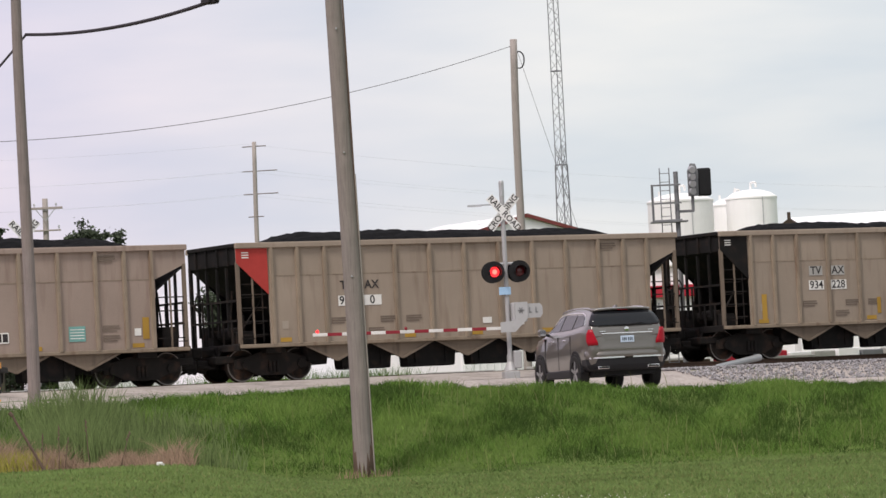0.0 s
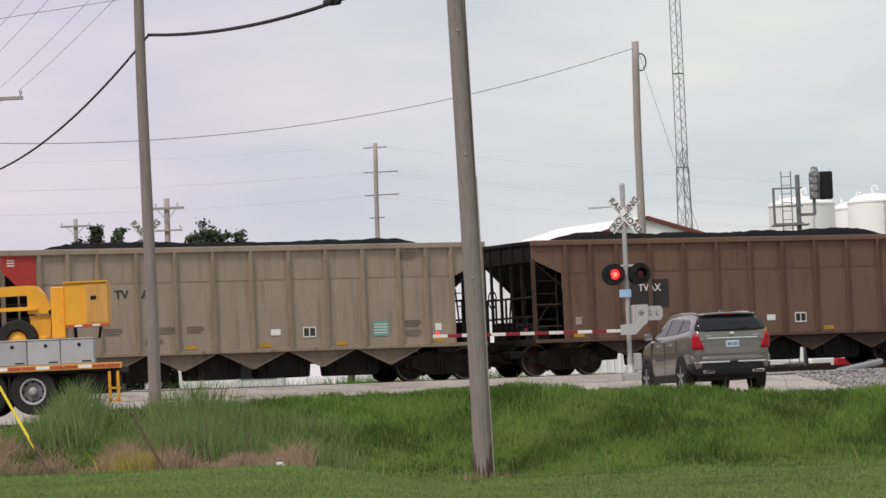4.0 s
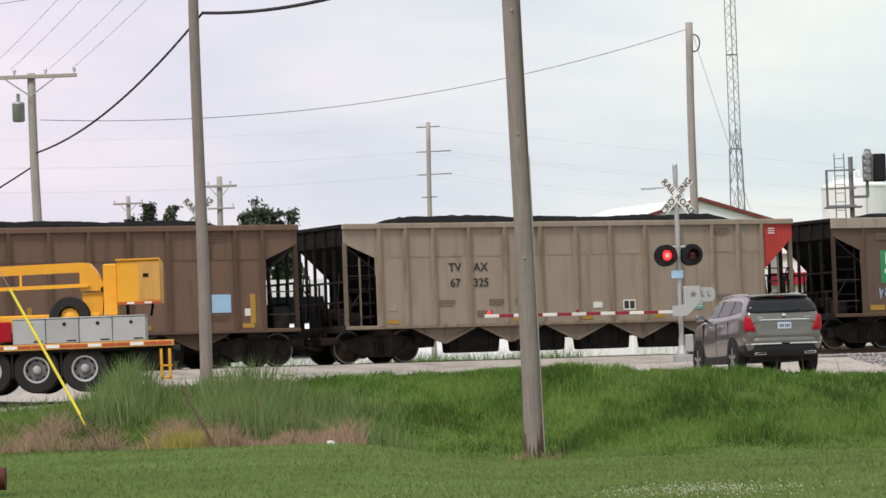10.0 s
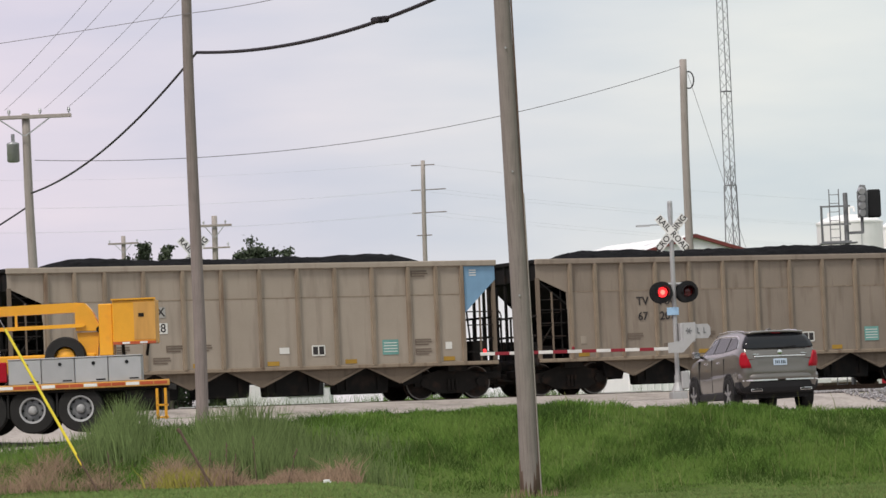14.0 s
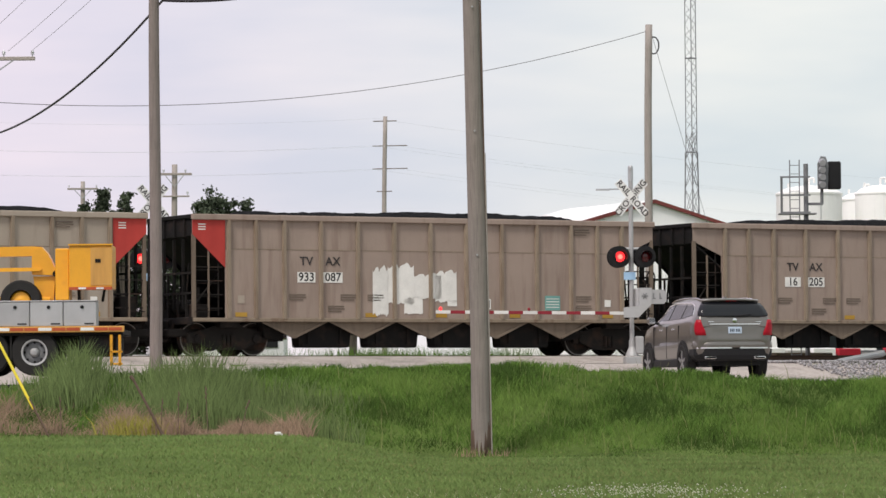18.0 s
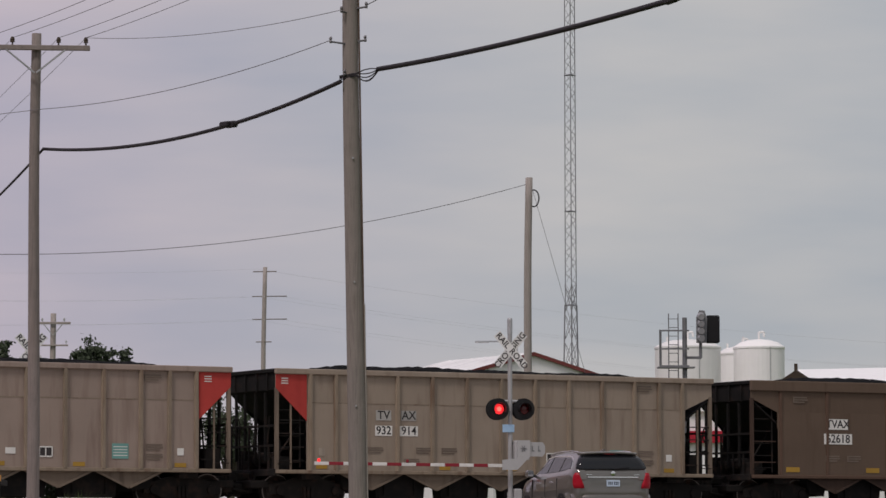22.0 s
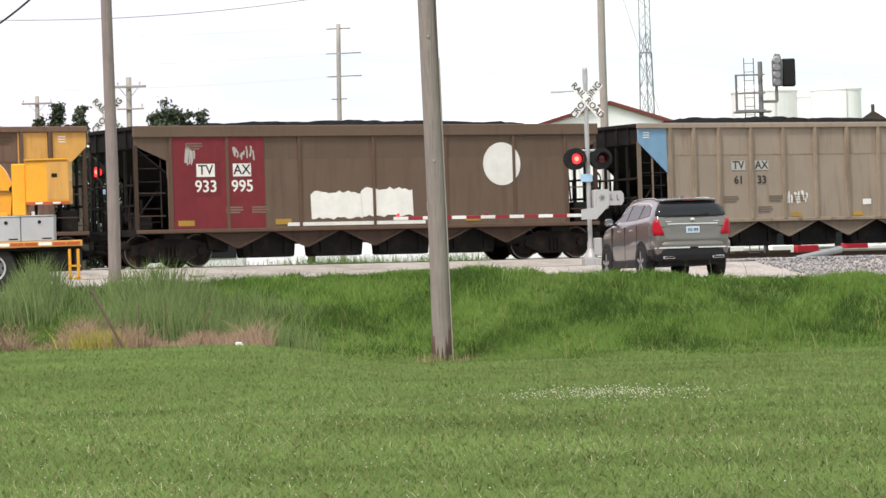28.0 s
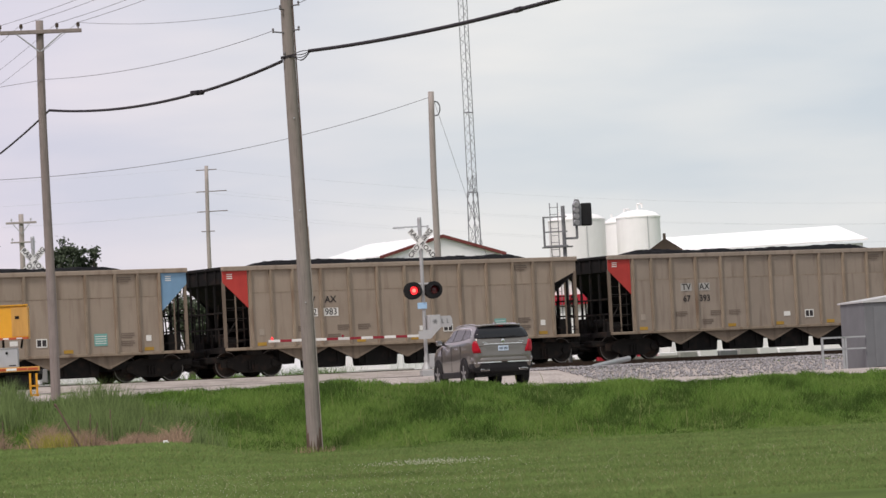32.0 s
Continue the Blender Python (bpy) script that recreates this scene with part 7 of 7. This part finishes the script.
    add("lift_hub", M["yellow"], lambda b: revolve(b, [(0.24, -0.05), (0.2, 0.06), (0.05, 0.1)], 16, Matrix.Translation((-2.25, -0.35, 1.62)) @ Matrix.Rotation(radians(90), 4, "X")))
    add("upper_boom", M["yellow"], lambda b: prism(b, [(-7.5, 2.52), (-7.5, 2.72), (-2.0, 2.80), (-1.80, 2.78), (-1.78, 2.64), (-2.05, 2.59)], -0.30, 0.02), "yellow telescopic boom")
    add("boom_shade", M["yellow"], lambda b: prism(b, [(-7.5, 2.42), (-7.5, 2.50), (-3.95, 2.55), (-3.9, 2.5), (-4.15, 2.40), (-7.5, 2.18)], -0.26, -0.02))
    add("tie_bar", M["yellow"], lambda b: prism(b, [(-7.5, 2.2), (-7.5, 2.28), (-1.85, 2.34), (-1.8, 2.30), (-1.85, 2.26)], -0.4, -0.32))
    add("boom_post", M["yellow"], lambda b: box(b, -3.32, -3.27, -0.34, -0.28, 2.28, 2.58))
    add("jib_plate", M["yellow"], lambda b: prism(b, [(-2.02, 2.70), (-1.80, 2.78), (-1.66, 2.62), (-1.48, 2.24), (-1.5, 2.17), (-2.02, 2.19)], -0.34, 0.1), "yellow jib plate")
    add("jib_strut", M["yellow"], lambda b: prism(b, [(-2.0, 2.15), (-1.52, 2.15), (-1.56, 1.62), (-1.72, 1.62), (-1.95, 1.8)], -0.26, 0.0))
    add("jib_pivot", M["black"], lambda b: rod(b, (-1.5, -0.4, 2.2), (-1.5, 0.1, 2.2), 0.07, seg=12))
    add("hose", M["cable"], lambda b: rod(b, (-2.2, -0.36, 1.95), (-1.95, -0.36, 1.7), 0.03, seg=6))
    A = add("basket", M["yellow"], lambda b: box(b, -1.18, -0.26, -0.75, 0.35, 1.86, 2.80, 0.02), "yellow work basket with mesh panel")
    add("basket_back", M["yellow"], lambda b: box(b, -1.5, -1.2, -0.5, 0.2, 1.62, 2.74, 0.02), parent=A)
    add("mesh_panel", M["ochre"], lambda b: box(b, -0.72, -0.26, -0.762, -0.75, 1.93, 2.74), parent=A)
    add("top_rail", M["yellow"], lambda b: box(b, -1.2, -0.24, -0.79, -0.74, 2.79, 2.825), parent=A)
    add("toe_stripe", M["redtape"], lambda b: box(b, -1.18, -0.26, -0.77, -0.75, 1.84, 1.9), parent=A)
    for x in (-0.98, -0.6):
        add("stripe_block", M["signwhite"], lambda b, x=x: box(b, x, x + 0.16, -0.775, -0.77, 1.85, 1.89), parent=A)
    add("control_plate", M["under"], lambda b: box(b, -0.62, -0.5, -0.77, -0.76, 2.42, 2.5), parent=A)
    add("basket_strut", M["under"], lambda b: rod(b, (-1.0, -0.4, 1.86), (-1.0, -0.3, 1.6), 0.04, seg=6))
    add("basket_strut", M["under"], lambda b: rod(b, (-0.45, -0.4, 1.86), (-0.5, -0.3, 1.6), 0.03, seg=6))
    add("cab", M["vanwhite"], lambda b: box(b, -12.5, -10.2, -1.15, 1.15, 0.6, 2.6, 0.12), "white truck cab")
    tyre_wheel(T, "wheel", pose(-11.4, -0.95, 0.5), 0.5, 0.3, 0.1, 0.27, 8, True)


def make_far_side():
    # white metal barn with dark red trim, its ridge running back from the gable
    B = thing("barn", "white metal barn with dark red eave trim", "barn", Matrix.Translation((9.2, 150, -0.73)) @ Matrix.Rotation(radians(26.2), 4, "Z"))
    def add(name, material, build, label="", parent=None):
        bm = bmesh.new()
        build(bm)
        return part(name, bm, material, parent or B, label)
    half, ridge, eave = 3.2, 7.06, 6.2
    add("gable_wall", M["barnwhite"], lambda b: prism(b, [(-half + 0.15, 0), (half - 0.15, 0), (half - 0.15, eave), (0.0, ridge - 0.07), (-half + 0.15, eave)], 0.1, 0.25), "white ribbed gable wall")
    for i in range(20):
        add("siding_rib", M["barnwhite"], lambda b, i=i: box(b, -2.98 + i * 0.31, -2.94 + i * 0.31, 0.07, 0.1, 0, 6.15))
    add("back_wall", M["barnwhite"], lambda b: prism(b, [(-half + 0.15, 0), (half - 0.15, 0), (half - 0.15, eave), (0.0, ridge - 0.07), (-half + 0.15, eave)], 6.8, 6.95))
    for s in (-1, 1):
        add("side_wall", M["barnwhite"], lambda b, s=s: box(b, min(s * 2.95, s * 3.04), max(s * 2.95, s * 3.04), 0.25, 6.8, 0, eave - 0.02))
        add("roof_slope", M["barnwhite"], lambda b, s=s: prism(b, [(0, ridge), (s * half, eave), (s * half, eave - 0.06), (0, ridge - 0.06)], 0.06, 7.1), "white metal roof slope")
        for i in range(12):
            add("roof_seam", M["barnwhite"], lambda b, s=s, i=i: prism(b, [(0, ridge + 0.02), (s * half, eave + 0.02), (s * half, eave), (0, ridge)], 0.3 + i * 0.58, 0.34 + i * 0.58))
        add("rake_trim", M["barnred"], lambda b, s=s: prism(b, [(0, ridge + 0.02), (s * (half + 0.05), eave), (s * (half + 0.05), eave - 0.14), (0, ridge - 0.12)], -0.04, 0.055), "dark red rake trim")
    # white store with red fascia, seen between the cars
    S = thing("roadside_store", "white metal-sided store with a red fascia band", "store", Matrix.Translation((15.2, 152, -0.65)))
    add("wall", M["barnwhite"], lambda b: box(b, -3.9, 4.2, 0, 6, 0, 4.9), parent=S)
    add("fascia", M["storered"], lambda b: box(b, -3.95, 4.3, -0.25, 0, 3.6, 4.05), "red fascia band", S)
    for i in range(9):
        add("wall_rib", M["galv"], lambda b, i=i: box(b, -3.7 + i * 0.9, -3.64 + i * 0.9, -0.04, 0, 0, 3.4), parent=S)
    for x in (-2.6, 0.2, 2.6):
        add("window", M["sideglass"], lambda b, x=x: box(b, x, x + 1.1, -0.05, 0.02, 0.9, 2.4), "dark shop window", S)
    add("porch_roof", M["barnwhite"], lambda b: prism(b, [(-4.1, 4.9), (0.1, 5.45), (4.4, 4.9), (4.4, 4.8), (-4.1, 4.8)], -0.2, 6.2), parent=S)
    # long shed
    S = thing("long_shed", "long low shed with a white metal roof and a stub vent", "shed", Matrix.Translation((19.0, 150, -0.65)))
    def pitched(b):
        """A roof sloping up from its near eave to a long ridge."""
        lo, hi = [(0.2, -0.3, 5.72), (9.4, -0.3, 5.86), (8.7, 4.0, 6.68), (0.7, 4.0, 6.52)], []
        lo = [b.verts.new(p) for p in lo]
        hi = [b.verts.new((v.co.x, v.co.y, v.co.z - 0.08)) for v in lo]
        b.faces.new(lo)
        b.faces.new(hi[::-1])
        for i in range(4):
            b.faces.new((lo[(i + 1) % 4], lo[i], hi[i], hi[(i + 1) % 4]))
    add("roof", M["barnwhite"], pitched, "white metal roof", S)
    add("gable", M["tie"], lambda b: prism(b, [(-0.65, 5.75), (0.2, 6.32), (1.05, 5.75)], -0.15, 0.1), "brown gable end", S)
    add("vent", M["tie"], lambda b: box(b, 0.13, 0.25, -0.1, 0.02, 6.28, 6.55), parent=S)
    add("wall", M["barnwhite"], lambda b: box(b, 0.4, 9.2, 0.0, 7.8, 0, 5.68), parent=S)
    # tanks
    for x, y, r in ((17.54, 174.6, 1.46), (20.71, 174.6, 1.13), (20.6, 180.0, 1.12)):
        T = thing("storage_tank", "large white upright storage tank with a domed top", "tank", Matrix.Translation((x, y, -1.2)), "storage tanks")
        add("shell", M["tankwhite"], lambda b, r=r: revolve(b, [(r, 0), (r, 9.0)], 36), parent=T)
        add("dome", M["tankwhite"], lambda b, r=r: revolve(b, [(r + 0.03, 8.96), (r + 0.03, 9.04), (r * 0.75, 9.25), (r * 0.4, 9.36), (0.05, 9.4)], 36), parent=T)
        add("vent_pipe", M["tankwhite"], lambda b: [rod(b, (0.0, 0, 9.3), (0.0, 0, 9.7), 0.05, seg=8), rod(b, (0.0, 0, 9.7), (0.22, 0, 9.72), 0.05, seg=8), rod(b, (0.22, 0, 9.72), (0.24, 0, 9.5), 0.05, seg=8)], parent=T)
        add("vent_pipe", M["tankwhite"], lambda b, r=r: rod(b, (-r * 0.62, 0, 9.1), (-r * 0.62, 0, 9.5), 0.05, seg=8), parent=T)
        add("weld_seam", M["galv"], lambda b, r=r: box(b, 0.35, 0.37, -r - 0.005, -r + 0.03, 0, 9.0), parent=T)
    # pale concrete kerbs and posts behind the track
    for i in range(16):
        bm = bmesh.new()
        box(bm, -1.18, 1.18, -0.2, 0.2, -0.9, 0.12 + 0.03 * (i % 3), 0.03)
        p = on_track(-22 + i * 2.42, 9.0 + 0.3 * math.sin(i))
        single("concrete_barrier", bm, M["concrete"], "pale concrete barrier block behind the track", "barrier", "barriers", m=Matrix.Translation(p) @ Matrix.Rotation(radians(TRACK_TURN), 4, "Z"))
    for u, w in ((13.0, 1.4), (17.2, 1.1), (21.0, 1.4)):
        bm = bmesh.new()
        box(bm, -w, w, -0.2, 0.2, -0.5, 0.16, 0.02)
        single("timber_baulk", bm, M["tie"] if w < 1.2 else M["concrete"], "weathered timber baulks lying behind the track", "timber", "timber", m=Matrix.Translation(on_track(u, 4.6)) @ Matrix.Rotation(radians(TRACK_TURN + 2), 4, "Z"))
    # low row of white, red and grey blocks farther along
    for i in range(14):
        u, tall = 17.95 + i * 1.0, 0.36 + 0.05 * math.sin(i * 2.3)
        colour = "storered" if i in (4, 6) else "cabinet" if i in (5, 10) else "concrete" if i % 3 == 2 else "barnwhite"
        bm = bmesh.new()
        box(bm, -0.45, 0.45, -0.18, 0.18, -0.9, tall, 0.03)
        text = {"storered": "low red painted block behind the track", "cabinet": "low grey block behind the track", "concrete": "low bare concrete block behind the track"}.get(colour, "low white painted block behind the track")
        single("kerb_block", bm, M[colour], text, "barrier", "blocks behind the track", m=Matrix.Translation(on_track(u, 9.0)) @ Matrix.Rotation(radians(TRACK_TURN), 4, "Z"))
    # white van waiting beyond the crossing
    V = thing("white_van", "tall white delivery van waiting beyond the crossing", "van", Matrix.Translation((-5.45, 126.5, -0.45)) @ Matrix.Rotation(radians(200), 4, "Z"))
    def vadd(name, material, build, label=""):
        bm = bmesh.new()
        build(bm)
        return part(name, bm, material, V, label)
    vadd("body", M["vanwhite"], lambda b: prism(b, [(-1.05, 0.45), (-1.08, 1.3), (-1.02, 3.15), (-0.9, 3.4), (0.9, 3.4), (1.02, 3.15), (1.08, 1.3), (1.05, 0.45)], -3.4, 0.6))
    vadd("bonnet", M["vanwhite"], lambda b: box(b, -1.0, 1.0, 0.6, 1.7, 0.45, 1.95, 0.2))
    vadd("windscreen", M["glass"], lambda b: prism(b, [(-0.94, 2.0), (0.94, 2.0), (0.88, 2.85), (-0.88, 2.85)], 0.6, 0.64), "dark windscreen")
    vadd("grille", M["trimdark"], lambda b: box(b, -0.6, 0.6, 1.7, 1.73, 0.9, 1.4))
    for s in (-1, 1):
        vadd("headlamp", M["chrome"], lambda b, s=s: box(b, s * 0.78 - 0.14, s * 0.78 + 0.14, 1.69, 1.73, 1.15, 1.42, 0.02))
        for y in (1.1, -1.7):
            tyre_wheel(V, "wheel", pose(s * 0.85, y, 0.36, 0, 0, 90 * s), 0.36, 0.24, 0.08, 0.24)
    # small street lamp arm
    L = thing("street_lamp", "grey street lamp with a long flat arm", "street lamp", Matrix.Translation((8.6, 151.2, -0.65)))
    add("column", M["galv"], lambda b: rod(b, (0, 0, 0), (0, 0, 7.5), 0.07, 0.05, seg=8), parent=L)
    add("arm", M["galv"], lambda b: rod(b, (0, 0, 7.45), (-1.1, -0.3, 7.45), 0.03, seg=6), parent=L)
    add("lantern", M["galv"], lambda b: box(b, -1.6, -1.05, -0.42, -0.22, 7.39, 7.47, 0.02), parent=L)


def tree(at, height, spread, seed, leaves=1500):
    rng = np.random.default_rng(seed)
    T = thing("tree", "dark green leafy tree beyond the track", "tree", Matrix.Translation(at), "trees beyond the track")
    bm = bmesh.new()
    rod(bm, (0, 0, -0.3), (0.1, 0, height * 0.45), 0.2, 0.13, seg=8)
    tips = []
    for i in range(15):
        a = i * 2.4
        z0 = height * rng.uniform(0.25, 0.5)
        tip = Vector((math.cos(a) * spread * rng.uniform(0.4, 0.85), math.sin(a) * spread * rng.uniform(0.4, 0.85), height * rng.uniform(0.72, 0.95)))
        rod(bm, (0.05, 0, z0), tip, 0.08, 0.02, seg=5)
        tips.append(tip)
    part("trunk", bm, M["bark"], T)
    pts = []
    for tip in tips:
        for _ in range(5):
            c = np.array(tip) * rng.uniform(0.88, 1.05) + rng.normal(0, 0.22, 3) * spread * 0.5
            pts.append(c[None] + rng.normal(0, 1, (leaves // 45, 3)) * np.array([0.3, 0.3, 0.26]) * spread * 0.62)
    p = np.concatenate(pts)
    n = len(p)
    a, b = rng.normal(0, 1, (n, 3)), rng.normal(0, 1, (n, 3))
    a /= np.linalg.norm(a, axis=1, keepdims=True)
    b -= a * (a * b).sum(1, keepdims=True)
    b /= np.linalg.norm(b, axis=1, keepdims=True)
    s = rng.uniform(0.05, 0.10, (n, 1))
    v = np.stack([p - a * s, p + b * s * 0.6, p + a * s, p - b * s * 0.6], 1).reshape(-1, 3)
    f = np.arange(4 * n).reshape(-1, 4)
    ob = new("crown", raw_mesh("crown", v, f, M["leaf"]))
    ob.parent = T


def make_trees():
    for x, y, h, sp, k in ((-13.05, 162, 8.35, 0.52, 1), (-12.35, 164, 8.05, 0.45, 2), (-11.85, 161, 8.3, 0.42, 3), (-8.2, 160, 8.35, 0.62, 4), (-7.2, 161, 7.95, 0.52, 5), (-2.4, 152, 5.2, 0.9, 9)):
        tree(Vector((x, y, -0.8)), h, sp, k, 3400)


def make_hedgerow():
    """Dense dark bushes below and between the trees."""
    for x, y, h, sp, k in ((-14.2, 166, 6.2, 1.1, 21), (-12.9, 168, 6.9, 1.1, 22), (-11.6, 166, 6.6, 1.1, 23), (-10.2, 168, 5.6, 1.2, 24), (-8.7, 166, 6.7, 1.2, 25), (-7.2, 167, 6.3, 1.0, 26)):
        rng = np.random.default_rng(k)
        T = thing("bush", "dense dark green bush among the trees", "bush", Matrix.Translation((x, y, -0.8)), "bushes beyond the track")
        bm = bmesh.new()
        for i in range(9):
            a = i * 2.4
            rod(bm, (0.1 * math.cos(a), 0.1 * math.sin(a), -0.2), (sp * 0.7 * math.cos(a), sp * 0.7 * math.sin(a), h * rng.uniform(0.5, 0.9)), 0.05, 0.015, seg=5)
        part("stems", bm, M["bark"], T)
        n = 5200
        z = rng.uniform(0.02, 1.0, n)
        r = sp * np.sqrt(rng.uniform(0, 1, n)) * (1.05 - 0.55 * z ** 3) * (1 + 0.2 * np.sin(z * 17 + k))
        a = rng.uniform(0, 6.283, n)
        c = np.stack([r * np.cos(a), r * np.sin(a), z * h], 1)
        u, v = rng.normal(0, 1, (n, 3)), rng.normal(0, 1, (n, 3))
        u /= np.linalg.norm(u, axis=1, keepdims=True)
        v -= u * (u * v).sum(1, keepdims=True)
        v /= np.linalg.norm(v, axis=1, keepdims=True)
        w = rng.uniform(0.07, 0.14, (n, 1))
        q = np.stack([c - u * w, c + v * w * 0.6, c + u * w, c - v * w * 0.6], 1).reshape(-1, 3)
        new("foliage", raw_mesh("foliage", q, np.arange(4 * n).reshape(-1, 4), M["leaf"])).parent = T


def make_foreground():
    bm = bmesh.new()
    rod(bm, (-3.2, 0, 0), (0, 0, 0.02), 0.16, seg=20)
    single("steel_pipe", bm, M["pipe"], "rusty red steel pipe end over the lawn", "pipe", m=Matrix.Translation((-6.42, 55.0, -2.18)))
    bm = bmesh.new()
    rod(bm, (0, 0, 0), (0, 0, -0.6), 0.05, seg=8)
    single("pipe_post", bm, M["pipe"], "rusty post under the pipe", "post", m=Matrix.Translation((-8.6, 55.0, -2.18)))
    bm = bmesh.new()
    box(bm, -0.09, 0.09, -0.04, 0.04, 0, 0.11, 0.02)
    box(bm, 0.05, 0.13, -0.03, 0.05, 0, 0.07, 0.02)
    single("litter", bm, M["signwhite"], "crumpled white litter in the grass", "litter", m=Matrix.Translation(spot(-2.62, 76.0)) @ Matrix.Diagonal((0.7, 0.7, 0.7, 1)))
    # fallen grey pipe on the ballast
    bm = bmesh.new()
    a, b, c = on_track(11.2, -5.5, -0.72), on_track(12.4, -4.65, -0.235), on_track(14.8, -3.35, 0.01)
    rod(bm, a, b, 0.085, seg=10)
    rod(bm, b, c, 0.085, 0.1, seg=10)
    single("fallen_pipe", bm, M["galv"], "bent grey conduit lying on the ballast", "pipe")
    # grey signal house with its railing
    C = thing("signal_cabinet", "grey metal signal house with a pale roof beside the track", "signal cabinet", Matrix.Translation((18.95, 94.5, -1.02)) @ Matrix.Rotation(radians(14), 4, "Z"))
    def add(name, material, build, label=""):
        bm = bmesh.new()
        build(bm)
        return part(name, bm, material, C, label)
    add("body", M["cabinet"], lambda b: box(b, 0, 3.2, 0, 1.9, 0.0, 2.15, 0.02))
    add("roof", M["aluroof"], lambda b: prism(b, [(-0.06, 2.15), (3.26, 2.15), (3.26, 2.2), (1.6, 2.4), (-0.06, 2.2)], -0.06, 1.96), "pale pitched roof")
    for x in (0.3, 1.2, 2.1):
        D = add("door", M["cabinet"], lambda b, x=x: box(b, x, x + 0.8, -0.03, 0, 0.15, 2.0, 0.01))
    for x in (-1.5, -0.8, -0.72):
        add("railing_post", M["galv"], lambda b, x=x: box(b, x - 0.03, x + 0.03, -0.1, -0.04, -0.1, 1.12))
    for z in (0.72, 1.08):
        add("railing_bar", M["galv"], lambda b, z=z: box(b, -1.5, -0.05, -0.1, -0.04, z, z + 0.05))
    add("step_pad", M["concrete"], lambda b: box(b, -1.6, 3.4, -0.7, 2.0, -0.3, 0.0, 0.02))


suv = None
make_ground()
make_road()
make_track()
make_poles()
make_tower()
make_signals()
suv = make_suv()
make_truck()
make_far_side()
make_trees()
make_hedgerow()
make_foreground()
make_train()
make_grass()


def motions():
    turn = Matrix.Rotation(radians(TRACK_TURN), 4, "Z")
    for k, car in cars:
        u0 = car_start(k) + HALF
        walk(car, [(t, Matrix.Translation(on_track(u0 + SPEED * t)) @ turn) for t in (0, 4, 8, 12, 16, 20, 24, 28, 32)])
    # the car rolls up and stops
    way = Vector((-math.sin(radians(SUV_TURN)), math.cos(radians(SUV_TURN)), 0))
    stand = Matrix.Rotation(radians(SUV_TURN), 4, "Z")
    walk(suv, [(t, Matrix.Translation(SUV_AT - way * back) @ stand) for t, back in ((0, 1.15), (0.5, 0.85), (1.0, 0.5), (1.5, 0.2), (2.0, 0.0), (2.5, 0.0), (16, 0.0), (32, 0.0))])
    # flashing lamps: each turns its lit face forward for half of every second
    for lens, side, home in flashers:
        rows, lit = [(0.0, 0 if side < 0 else 180)], side < 0
        angle = rows[0][1]
        for i in range(64):
            t = 0.25 + 0.5 * i
            for j in range(5):
                rows.append((t - 0.0667 + j * 0.0333, angle + 45 * j))
            angle += 180
        rows.append((32.0, angle))
        walk(lens, [(t, home @ Matrix.Rotation(radians(a), 4, "Z")) for t, a in rows if t <= 32.0])


motions()
